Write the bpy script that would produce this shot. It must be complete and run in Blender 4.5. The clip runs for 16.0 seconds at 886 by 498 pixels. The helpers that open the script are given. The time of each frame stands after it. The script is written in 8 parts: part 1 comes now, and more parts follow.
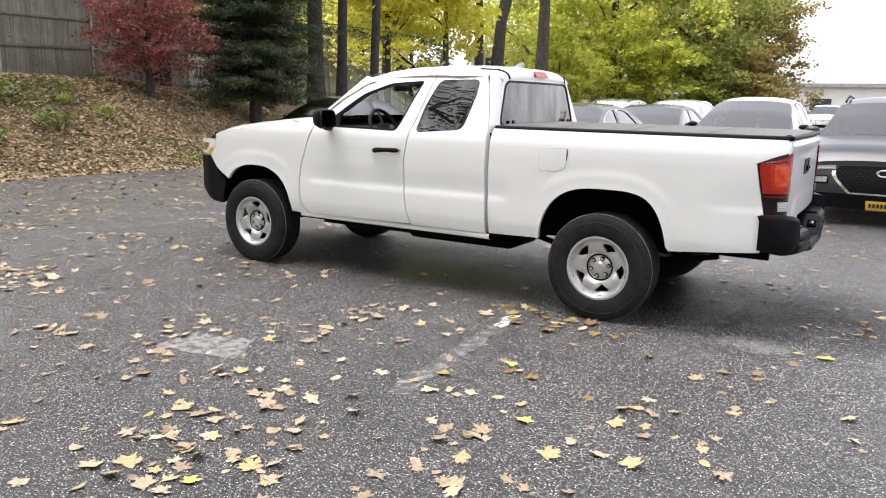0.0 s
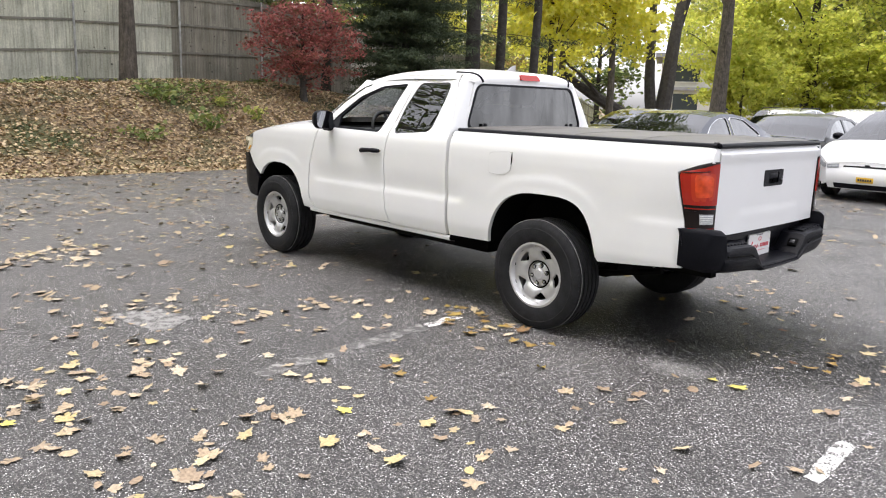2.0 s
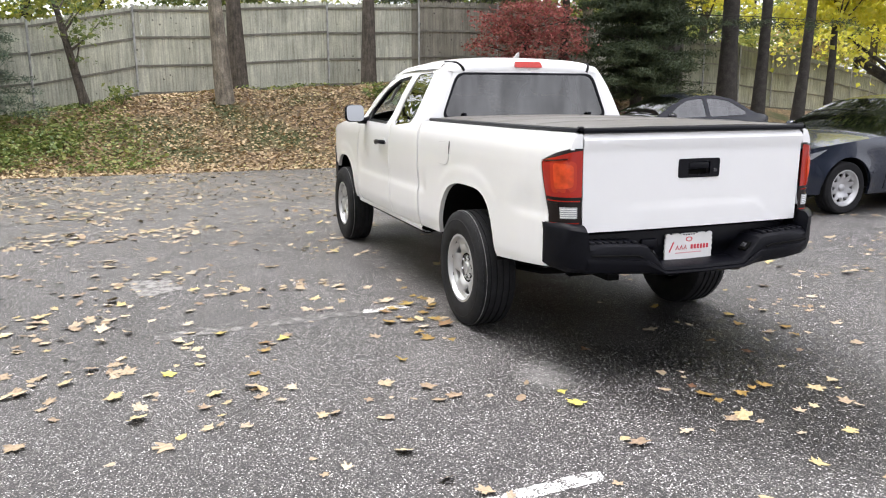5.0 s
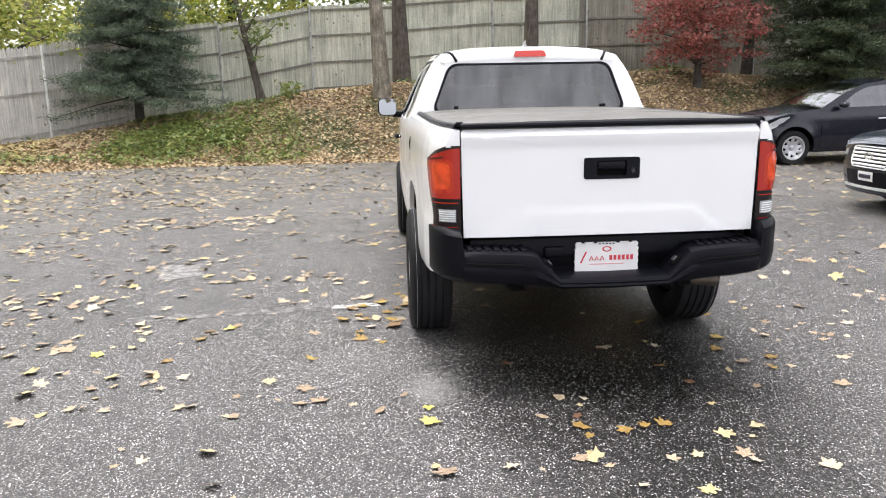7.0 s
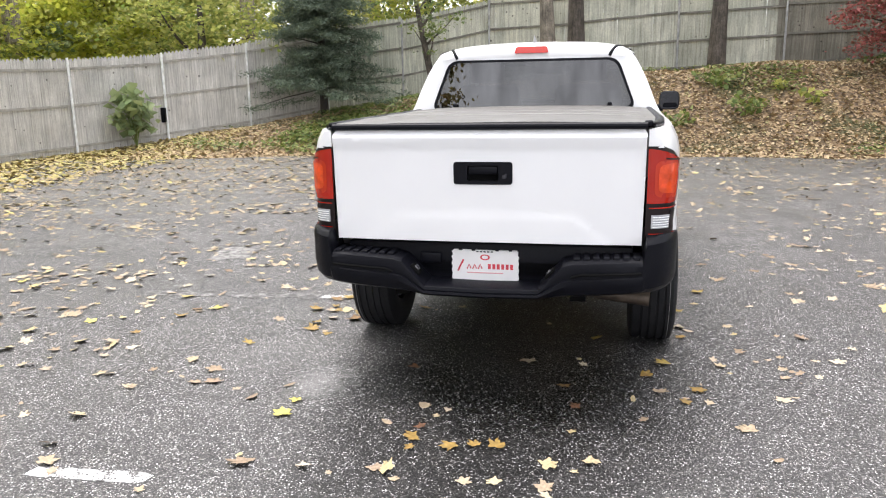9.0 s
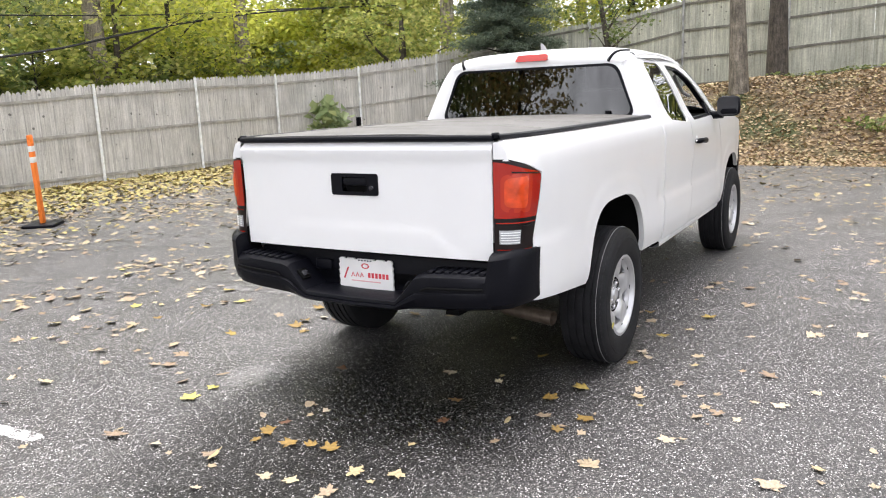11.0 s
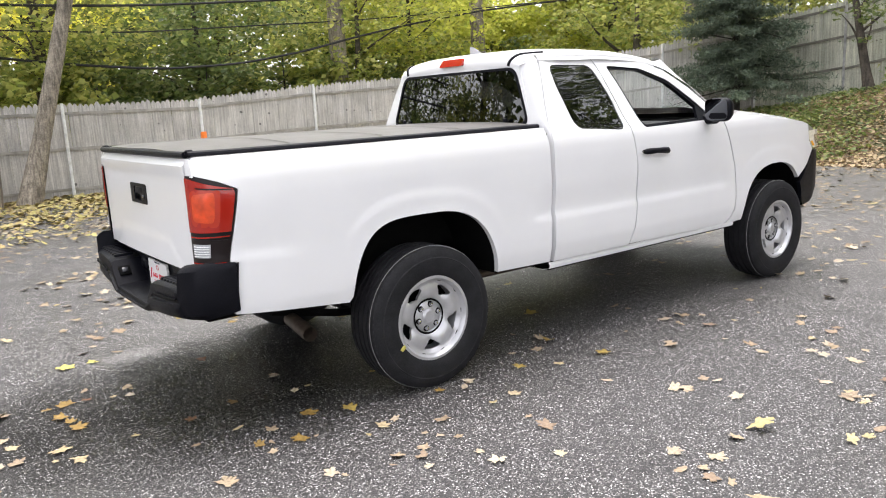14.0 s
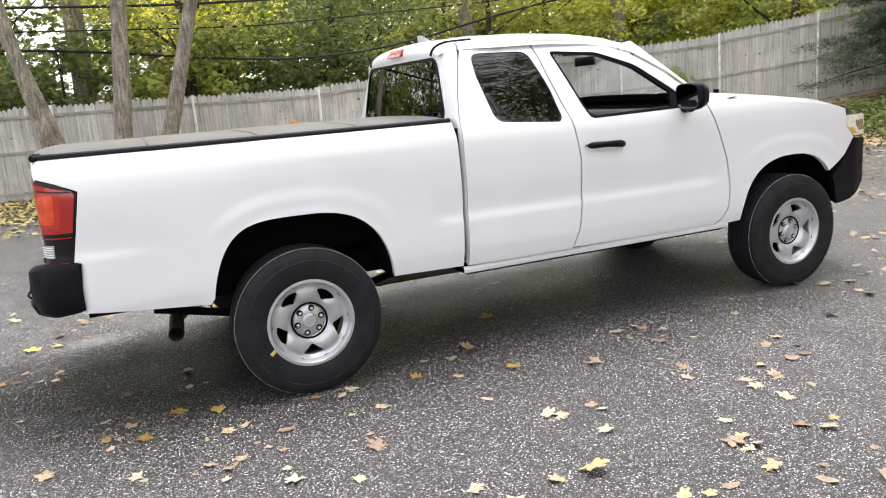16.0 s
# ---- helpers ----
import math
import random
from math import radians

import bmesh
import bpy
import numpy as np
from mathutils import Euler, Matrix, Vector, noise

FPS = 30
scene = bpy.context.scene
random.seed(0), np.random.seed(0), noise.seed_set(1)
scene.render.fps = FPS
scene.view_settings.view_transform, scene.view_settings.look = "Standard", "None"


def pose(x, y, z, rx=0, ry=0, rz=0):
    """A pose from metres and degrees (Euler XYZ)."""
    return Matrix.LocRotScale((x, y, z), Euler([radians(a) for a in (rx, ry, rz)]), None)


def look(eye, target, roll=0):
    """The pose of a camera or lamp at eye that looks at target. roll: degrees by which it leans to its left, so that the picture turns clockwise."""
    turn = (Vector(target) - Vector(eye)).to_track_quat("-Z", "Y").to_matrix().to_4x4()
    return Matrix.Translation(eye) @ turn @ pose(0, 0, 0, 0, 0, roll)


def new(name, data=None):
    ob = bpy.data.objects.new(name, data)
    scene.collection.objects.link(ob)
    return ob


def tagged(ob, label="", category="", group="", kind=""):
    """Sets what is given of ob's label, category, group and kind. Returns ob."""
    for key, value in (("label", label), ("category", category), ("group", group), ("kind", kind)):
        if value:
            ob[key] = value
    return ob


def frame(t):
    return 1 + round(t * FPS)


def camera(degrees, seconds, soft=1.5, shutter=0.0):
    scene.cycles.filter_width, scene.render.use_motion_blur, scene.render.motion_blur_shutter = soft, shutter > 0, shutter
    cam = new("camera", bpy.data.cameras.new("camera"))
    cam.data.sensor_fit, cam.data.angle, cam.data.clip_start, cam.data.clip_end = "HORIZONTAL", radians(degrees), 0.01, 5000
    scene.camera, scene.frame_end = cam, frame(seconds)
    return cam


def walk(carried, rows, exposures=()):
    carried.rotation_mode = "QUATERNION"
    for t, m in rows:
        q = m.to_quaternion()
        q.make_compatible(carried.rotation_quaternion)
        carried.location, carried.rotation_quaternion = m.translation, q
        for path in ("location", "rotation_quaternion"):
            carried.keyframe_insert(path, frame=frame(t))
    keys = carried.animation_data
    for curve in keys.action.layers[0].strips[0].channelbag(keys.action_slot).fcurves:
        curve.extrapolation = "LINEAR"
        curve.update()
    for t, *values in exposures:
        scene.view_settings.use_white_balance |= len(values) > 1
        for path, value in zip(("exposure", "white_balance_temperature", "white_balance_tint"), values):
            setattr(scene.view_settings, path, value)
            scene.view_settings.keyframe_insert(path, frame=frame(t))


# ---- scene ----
# x runs from the pickup's nose (negative) to its tailgate, y from its driver's side (negative) to its passenger's side
cam = camera(60.6, 16, 1.1)
METRES, EYE, TURN = 13.145, 1.466, 30.95
ROWS = [
    (0.0, 0.0, 0.0, 0.0, 0.23, -11.11, -1.15),
    (0.5, 0.0308, -0.0013, 0.0022, 3.28, -11.15, -1.21),
    (1.0, 0.0629, 0.0043, 0.0002, 6.7, -11.16, -1.33),
    (1.5, 0.0969, 0.0053, -0.0009, 10.7, -11.09, -1.57),
    (2.0, 0.1296, 0.0093, 0.0006, 15.03, -10.95, -1.72),
    (2.5, 0.1595, 0.0183, -0.0002, 19.38, -10.84, -1.71),
    (3.0, 0.1893, 0.0268, -0.0013, 23.35, -10.82, -1.48),
    (3.5, 0.2175, 0.0375, 0.0002, 26.85, -10.87, -1.13),
    (4.0, 0.245, 0.0536, -0.0003, 30.24, -11.04, -0.73),
    (6.5, 0.354, 0.1634, -0.0018, 50.01, -11.8, 0.9),
    (7.0, 0.3701, 0.1919, -0.0014, 53.93, -11.92, 0.99),
    (7.5, 0.3903, 0.2189, -0.0017, 57.87, -12.06, 0.81),
    (8.0, 0.4046, 0.2443, 0.0015, 61.89, -12.23, 0.58),
    (8.5, 0.4148, 0.2731, 0.0012, 66.3, -12.31, 0.65),
    (9.0, 0.4255, 0.3017, -0.0002, 70.95, -12.25, 1.03),
    (11.5, 0.4514, 0.4552, -0.002, 93.03, -11.29, 2.25),
    (12.0, 0.4481, 0.4874, -0.0031, 97.17, -11.45, 2.15),
    (12.5, 0.4439, 0.5202, -0.0016, 101.11, -11.51, 2.16),
    (13.0, 0.434, 0.5503, -0.0034, 104.71, -11.51, 2.3),
    (13.5, 0.4246, 0.5798, -0.0032, 108.06, -11.24, 2.57),
    (14.0, 0.4132, 0.6112, -0.0016, 111.43, -11.0, 2.97),
    (14.5, 0.3977, 0.6373, -0.0032, 114.9, -10.82, 3.37),
    (15.0, 0.3823, 0.6597, -0.0021, 118.44, -10.83, 3.8),
    (15.5, 0.3655, 0.6827, -0.0015, 121.65, -11.16, 4.2),
    (16.0, 0.3451, 0.7022, -0.0033, 124.78, -11.58, 4.37),
]
walk(cam, [(t, pose(1.667, -5.764, EYE, 0, 0, TURN) @ pose(METRES * x, METRES * y, METRES * z, 90 + pitch, roll, yaw))
           for t, x, y, z, yaw, pitch, roll in ROWS], exposures=[(0.0, 1.64, 6400, 14.6), (3.0, 1.74, 6400, 14.6), (8.0, 1.98, 6400, 14.0), (12.0, 1.95, 6450, 14.2), (16.0, 1.82, 6450, 14.6)])

# ---- light: an overcast sky, brightest above the lot ----
world = bpy.data.worlds.new("overcast")
scene.world = world
world.use_nodes = True
wn, wl = world.node_tree.nodes, world.node_tree.links
wn.clear()
sky = wn.new("ShaderNodeTexSky")
sky.sky_type = 'NISHITA'
sky.sun_disc = False
sky.sun_elevation, sky.sun_rotation = radians(75), radians(231)
sky.air_density, sky.dust_density, sky.ozone_density = 1.0, 2.5, 1.0
grey = wn.new("ShaderNodeHueSaturation")
grey.inputs["Saturation"].default_value = 0.15
back = wn.new("ShaderNodeBackground")
back.inputs["Strength"].default_value = 0.15
wo = wn.new("ShaderNodeOutputWorld")
wl.new(sky.outputs[0], grey.inputs["Color"])
wl.new(grey.outputs[0], back.inputs["Color"])
wl.new(back.outputs[0], wo.inputs["Surface"])
sun_data = bpy.data.lights.new("sun", 'SUN')
sun_data.energy, sun_data.angle, sun_data.color = 0.80, radians(45), (1.0, 0.96, 0.90)
sun = new("sun", sun_data)
sun.matrix_world = look((-5, -4, 30), (0, 0, 0))

# ---- materials ----
def material(name, color, rough=0.5, metal=0.0, vary=0.0, scale=8.0, fine=0.0, fine_scale=150.0, bump=0.0, bump_scale=200.0, coat=0.0, island=None, objectrandom=None, trans=0.0, spec=0.5, streak=None, knots=0.0, top_tone=()):
    """A principled material: colour varied at two scales, relief, and colour by island or by object."""
    m = bpy.data.materials.new(name)
    m.use_nodes = True
    nt = m.node_tree
    n, l = nt.nodes, nt.links
    b = n["Principled BSDF"]
    b.inputs["Roughness"].default_value = rough
    b.inputs["Metallic"].default_value = metal
    b.inputs["Coat Weight"].default_value = coat
    b.inputs["Coat Roughness"].default_value = 0.04
    b.inputs["Specular IOR Level"].default_value = spec
    geo = n.new("ShaderNodeNewGeometry")
    ramp_colors = island or objectrandom
    if ramp_colors:
        r = n.new("ShaderNodeValToRGB")
        r.color_ramp.interpolation = 'LINEAR'
        while len(r.color_ramp.elements) < len(ramp_colors):
            r.color_ramp.elements.new(0.5)
        for i, c in enumerate(ramp_colors):
            r.color_ramp.elements[i].position = i / max(1, len(ramp_colors) - 1)
            r.color_ramp.elements[i].color = (*c, 1)
        if island:
            l.new(geo.outputs["Random Per Island"], r.inputs[0])
        else:
            oi = n.new("ShaderNodeObjectInfo")
            l.new(oi.outputs["Random"], r.inputs[0])
        col = r.outputs[0]
    else:
        rgb = n.new("ShaderNodeRGB")
        rgb.outputs[0].default_value = (*color, 1)
        col = rgb.outputs[0]
    for amount, sc in ((vary, scale), (fine, fine_scale)):
        if amount:
            t = n.new("ShaderNodeTexNoise")
            t.inputs["Scale"].default_value = sc
            t.inputs["Detail"].default_value = 5
            l.new(geo.outputs["Position"], t.inputs["Vector"])
            mr = n.new("ShaderNodeMapRange")
            mr.inputs["From Min"].default_value, mr.inputs["From Max"].default_value = 0.3, 0.7
            mr.inputs["To Min"].default_value, mr.inputs["To Max"].default_value = 1 - amount, 1 + amount
            l.new(t.outputs["Fac"], mr.inputs["Value"])
            mx = n.new("ShaderNodeVectorMath")
            mx.operation = 'SCALE'
            l.new(col, mx.inputs[0])
            l.new(mr.outputs[0], mx.inputs["Scale"])
            col = mx.outputs[0]
    if streak:
        mp = n.new("ShaderNodeVectorMath")
        mp.operation = 'MULTIPLY'
        mp.inputs[1].default_value = (streak[0], streak[0], streak[1])
        l.new(geo.outputs["Position"], mp.inputs[0])
        t = n.new("ShaderNodeTexNoise")
        t.inputs["Scale"].default_value = 1.0
        t.inputs["Detail"].default_value = 6
        t.inputs["Roughness"].default_value = 0.65
        l.new(mp.outputs[0], t.inputs["Vector"])
        mr = n.new("ShaderNodeMapRange")
        mr.inputs["From Min"].default_value, mr.inputs["From Max"].default_value = 0.32, 0.62
        mr.inputs["To Min"].default_value, mr.inputs["To Max"].default_value = streak[2], 1.12
        l.new(t.outputs["Fac"], mr.inputs["Value"])
        mx = n.new("ShaderNodeVectorMath")
        mx.operation = 'SCALE'
        l.new(col, mx.inputs[0])
        l.new(mr.outputs[0], mx.inputs["Scale"])
        col = mx.outputs[0]
    if top_tone:
        # a green-black tone towards the top of a board, with a ragged lower edge
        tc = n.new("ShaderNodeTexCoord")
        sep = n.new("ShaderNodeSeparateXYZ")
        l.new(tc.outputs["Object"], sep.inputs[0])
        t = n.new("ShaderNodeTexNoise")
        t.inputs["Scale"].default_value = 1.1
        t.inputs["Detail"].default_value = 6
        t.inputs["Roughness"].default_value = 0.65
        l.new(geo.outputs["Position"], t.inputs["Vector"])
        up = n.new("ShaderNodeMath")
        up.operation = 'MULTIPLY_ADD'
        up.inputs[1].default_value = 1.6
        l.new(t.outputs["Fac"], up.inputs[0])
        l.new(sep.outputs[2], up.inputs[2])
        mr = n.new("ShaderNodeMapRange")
        mr.inputs["From Min"].default_value, mr.inputs["From Max"].default_value = top_tone[0] + 0.8, top_tone[1] + 0.8
        mr.inputs["To Min"].default_value, mr.inputs["To Max"].default_value = 0.0, top_tone[2]
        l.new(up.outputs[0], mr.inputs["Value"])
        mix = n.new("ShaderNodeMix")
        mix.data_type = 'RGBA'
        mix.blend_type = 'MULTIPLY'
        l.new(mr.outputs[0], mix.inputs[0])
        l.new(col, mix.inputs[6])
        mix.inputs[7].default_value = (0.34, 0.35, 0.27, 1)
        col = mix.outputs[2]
    if knots:
        # dark round knots scattered along the boards
        v = n.new("ShaderNodeTexVoronoi")
        v.inputs["Scale"].default_value = 4.6
        l.new(geo.outputs["Position"], v.inputs["Vector"])
        pick = n.new("ShaderNodeSeparateColor")
        l.new(v.outputs["Color"], pick.inputs[0])
        size = n.new("ShaderNodeMapRange")
        size.inputs["From Min"].default_value, size.inputs["From Max"].default_value = 0.35, 1.0
        size.inputs["To Min"].default_value, size.inputs["To Max"].default_value = 0.0, 0.12
        l.new(pick.outputs[0], size.inputs["Value"])
        gap = n.new("ShaderNodeMath")
        gap.operation = 'SUBTRACT'
        l.new(v.outputs["Distance"], gap.inputs[0])
        l.new(size.outputs[0], gap.inputs[1])
        mr = n.new("ShaderNodeMapRange")
        mr.inputs["From Min"].default_value, mr.inputs["From Max"].default_value = 0.0, 0.05
        mr.inputs["To Min"].default_value, mr.inputs["To Max"].default_value = 1.0 - 0.75 * knots, 1.0
        l.new(gap.outputs[0], mr.inputs["Value"])
        mx = n.new("ShaderNodeVectorMath")
        mx.operation = 'SCALE'
        l.new(col, mx.inputs[0])
        l.new(mr.outputs[0], mx.inputs["Scale"])
        col = mx.outputs[0]
    l.new(col, b.inputs["Base Color"])
    if bump:
        t = n.new("ShaderNodeTexNoise")
        t.inputs["Scale"].default_value = bump_scale
        t.inputs["Detail"].default_value = 4
        l.new(geo.outputs["Position"], t.inputs["Vector"])
        bp = n.new("ShaderNodeBump")
        bp.inputs["Strength"].default_value = bump
        bp.inputs["Distance"].default_value = 0.01
        l.new(t.outputs["Fac"], bp.inputs["Height"])
        l.new(bp.outputs[0], b.inputs["Normal"])
    if trans:
        tl = n.new("ShaderNodeBsdfTranslucent")
        l.new(col, tl.inputs["Color"])
        mix = n.new("ShaderNodeMixShader")
        mix.inputs[0].default_value = trans
        l.new(b.outputs[0], mix.inputs[1])
        l.new(tl.outputs[0], mix.inputs[2])
        l.new(mix.outputs[0], n["Material Output"].inputs["Surface"])
    return m


def glass(name, tint, gloss=1.0, rough=0.0, streaks=0.0):
    """A thin tinted pane: what lies behind shows through, and the sky mirrors in it."""
    m = bpy.data.materials.new(name)
    m.use_nodes = True
    n, l = m.node_tree.nodes, m.node_tree.links
    n.remove(n["Principled BSDF"])
    tr = n.new("ShaderNodeBsdfTransparent")
    tr.inputs["Color"].default_value = (*tint, 1)
    gl = n.new("ShaderNodeBsdfGlossy")
    gl.inputs["Roughness"].default_value = rough
    fr = n.new("ShaderNodeLayerWeight")
    fr.inputs["Blend"].default_value = 0.5
    pw = n.new("ShaderNodeMath")
    pw.operation = 'POWER'
    pw.inputs[1].default_value = 3.0
    l.new(fr.outputs["Facing"], pw.inputs[0])
    mul = n.new("ShaderNodeMapRange")
    mul.inputs["To Min"].default_value = min(0.6, 0.05 * gloss)
    mul.inputs["To Max"].default_value = min(1.0, 0.75 * gloss)
    l.new(pw.outputs[0], mul.inputs["Value"])
    shine = mul.outputs[0]
    if streaks:
        # uneven vertical bands put into the gloss to imitate streaked reflections
        geo = n.new("ShaderNodeNewGeometry")
        stretch = n.new("ShaderNodeVectorMath")
        stretch.operation = 'MULTIPLY'
        stretch.inputs[1].default_value = (7.0, 7.0, 1.3)
        l.new(geo.outputs["Position"], stretch.inputs[0])
        t = n.new("ShaderNodeTexNoise")
        t.inputs["Scale"].default_value = 1.0
        t.inputs["Detail"].default_value = 6
        t.inputs["Roughness"].default_value = 0.6
        l.new(stretch.outputs[0], t.inputs["Vector"])
        mr = n.new("ShaderNodeMapRange")
        mr.inputs["From Min"].default_value, mr.inputs["From Max"].default_value = 0.3, 0.7
        mr.inputs["To Min"].default_value, mr.inputs["To Max"].default_value = 1 - streaks, 1 + streaks
        l.new(t.outputs["Fac"], mr.inputs["Value"])
        by = n.new("ShaderNodeMath")
        by.operation = 'MULTIPLY'
        l.new(shine, by.inputs[0])
        l.new(mr.outputs[0], by.inputs[1])
        shine = by.outputs[0]
    mix = n.new("ShaderNodeMixShader")
    l.new(shine, mix.inputs[0])
    l.new(tr.outputs[0], mix.inputs[1])
    l.new(gl.outputs[0], mix.inputs[2])
    l.new(mix.outputs[0], n["Material Output"].inputs["Surface"])
    return m


def asphalt_material():
    """Worn dark asphalt: pale aggregate in dark binder, with smooth and paler patches and the pickup's shade painted
    in.
    """
    m = bpy.data.materials.new("asphalt")
    m.use_nodes = True
    n, l = m.node_tree.nodes, m.node_tree.links
    b = n["Principled BSDF"]
    geo = n.new("ShaderNodeNewGeometry")

    def noise_tex(scale, detail=4.0, rough=0.5):
        t = n.new("ShaderNodeTexNoise")
        t.inputs["Scale"].default_value = scale
        t.inputs["Detail"].default_value = detail
        t.inputs["Roughness"].default_value = rough
        l.new(geo.outputs["Position"], t.inputs["Vector"])
        return t.outputs["Fac"]

    def ranged(v, a, c, lo, hi):
        mr = n.new("ShaderNodeMapRange")
        for k, x in zip(("From Min", "From Max", "To Min", "To Max"), (a, c, lo, hi)):
            mr.inputs[k].default_value = x
        l.new(v, mr.inputs["Value"])
        return mr.outputs[0]

    vor = n.new("ShaderNodeTexVoronoi")
    vor.inputs["Scale"].default_value = 170.0
    l.new(geo.outputs["Position"], vor.inputs["Vector"])
    stone = n.new("ShaderNodeSeparateColor")
    l.new(vor.outputs["Color"], stone.inputs[0])
    ramp = n.new("ShaderNodeValToRGB")
    e = ramp.color_ramp.elements
    e[0].position, e[0].color = 0.0, (0.012, 0.012, 0.012, 1)
    e[1].position, e[1].color = 1.0, (0.22, 0.21, 0.20, 1)
    for p, c in ((0.45, 0.020), (0.82, 0.055)):
        k = e.new(p)
        k.color = (c, c * 0.955, c * 0.95, 1)
    l.new(stone.outputs[0], ramp.inputs[0])
    # pale stone chips of many sizes set in the binder
    chip = n.new("ShaderNodeTexVoronoi")
    chip.inputs["Scale"].default_value = 128.0
    warp = n.new("ShaderNodeTexNoise")
    warp.inputs["Scale"].default_value = 210.0
    l.new(geo.outputs["Position"], warp.inputs["Vector"])
    shift = n.new("ShaderNodeVectorMath")
    shift.operation = 'MULTIPLY_ADD'
    shift.inputs[1].default_value = (0.009, 0.009, 0.009)
    l.new(warp.outputs["Color"], shift.inputs[0])
    l.new(geo.outputs["Position"], shift.inputs[2])
    l.new(shift.outputs[0], chip.inputs["Vector"])
    cs = n.new("ShaderNodeSeparateColor")
    l.new(chip.outputs["Color"], cs.inputs[0])
    size = ranged(cs.outputs[0], 0.50, 1.0, 0.10, 0.50)
    inside = n.new("ShaderNodeMath")
    inside.operation = 'SUBTRACT'
    l.new(size, inside.inputs[0])
    l.new(chip.outputs["Distance"], inside.inputs[1])
    mask = ranged(inside.outputs[0], 0.0, 0.03, 0.0, 1.0)
    tone = n.new("ShaderNodeValToRGB")
    tone.color_ramp.elements[0].color = (0.10, 0.097, 0.094, 1)
    tone.color_ramp.elements[1].color = (0.86, 0.845, 0.83, 1)
    l.new(cs.outputs[1], tone.inputs[0])
    # shade under and behind the pickup, painted into the colour with a ragged edge
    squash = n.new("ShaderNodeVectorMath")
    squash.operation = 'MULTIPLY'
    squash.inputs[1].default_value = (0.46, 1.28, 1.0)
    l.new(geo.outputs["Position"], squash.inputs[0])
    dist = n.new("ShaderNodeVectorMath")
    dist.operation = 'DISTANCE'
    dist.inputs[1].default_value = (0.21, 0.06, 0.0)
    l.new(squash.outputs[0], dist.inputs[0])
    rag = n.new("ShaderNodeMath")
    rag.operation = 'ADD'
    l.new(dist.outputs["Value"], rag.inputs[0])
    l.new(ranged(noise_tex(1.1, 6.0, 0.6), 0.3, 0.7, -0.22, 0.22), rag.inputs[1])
    darker = ranged(rag.outputs[0], 0.55, 1.24, 0.14, 1.0)
    shaded = n.new("ShaderNodeVectorMath")
    shaded.operation = 'SCALE'
    l.new(ramp.outputs[0], shaded.inputs[0])
    l.new(darker, shaded.inputs["Scale"])
    set_in = n.new("ShaderNodeMix")
    set_in.data_type = 'RGBA'
    l.new(mask, set_in.inputs[0])
    l.new(shaded.outputs[0], set_in.inputs[6])
    shaded_chips = n.new("ShaderNodeVectorMath")
    shaded_chips.operation = 'SCALE'
    l.new(tone.outputs[0], shaded_chips.inputs[0])
    l.new(ranged(darker, 0.12, 1.0, 0.62, 1.0), shaded_chips.inputs["Scale"])
    l.new(shaded_chips.outputs[0], set_in.inputs[7])
    big = ranged(noise_tex(0.42, 6.0), 0.35, 0.65, 0.95, 1.22)
    mid = ranged(noise_tex(4.0, 5.0), 0.3, 0.7, 0.85, 1.15)
    mul = n.new("ShaderNodeMath")
    mul.operation = 'MULTIPLY'
    l.new(big, mul.inputs[0])
    l.new(mid, mul.inputs[1])
    sc = n.new("ShaderNodeVectorMath")
    sc.operation = 'SCALE'
    l.new(set_in.outputs[2], sc.inputs[0])
    l.new(mul.outputs[0], sc.inputs["Scale"])
    col = sc.outputs[0]
    # leaf dust and dry grit towards the bank
    sides = n.new("ShaderNodeSeparateXYZ")
    l.new(geo.outputs["Position"], sides.inputs[0])
    gust = n.new("ShaderNodeMath")
    gust.operation = 'MULTIPLY_ADD'
    gust.inputs[1].default_value = 5.0
    l.new(noise_tex(0.5, 6.0, 0.65), gust.inputs[0])
    l.new(sides.outputs[0], gust.inputs[2])
    grit = n.new("ShaderNodeMix")
    grit.data_type = 'RGBA'
    l.new(ranged(gust.outputs[0], -7.0, 1.0, 0.30, 0.0), grit.inputs[0])
    l.new(col, grit.inputs[6])
    grit.inputs[7].default_value = (0.185, 0.170, 0.150, 1)
    col = grit.outputs[2]
    # paler spots mixed into the colour, frayed at their edge
    for cx, cy, sx, sy, most in ((1.02, -0.86, 5.0, 6.5, 0.42), (0.62, -1.22, 3.6, 3.2, 0.10)):
        flat = n.new("ShaderNodeVectorMath")
        flat.operation = 'MULTIPLY_ADD'
        flat.inputs[1].default_value = (sx, sy, 0.0)
        flat.inputs[2].default_value = (-cx * sx, -cy * sy, 0.0)
        l.new(geo.outputs["Position"], flat.inputs[0])
        away = n.new("ShaderNodeVectorMath")
        away.operation = 'LENGTH'
        l.new(flat.outputs[0], away.inputs[0])
        fray = n.new("ShaderNodeMath")
        fray.operation = 'ADD'
        l.new(away.outputs["Value"], fray.inputs[0])
        l.new(ranged(noise_tex(14.0, 7.0, 0.75), 0.3, 0.7, -0.55, 0.55), fray.inputs[1])
        blotch = n.new("ShaderNodeMix")
        blotch.data_type = 'RGBA'
        l.new(ranged(fray.outputs[0], 0.35, 1.35, most, 0.0), blotch.inputs[0])
        l.new(col, blotch.inputs[6])
        blotch.inputs[7].default_value = (0.30, 0.295, 0.285, 1)
        col = blotch.outputs[2]
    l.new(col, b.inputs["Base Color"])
    rough = n.new("ShaderNodeMath")
    rough.operation = 'MULTIPLY'
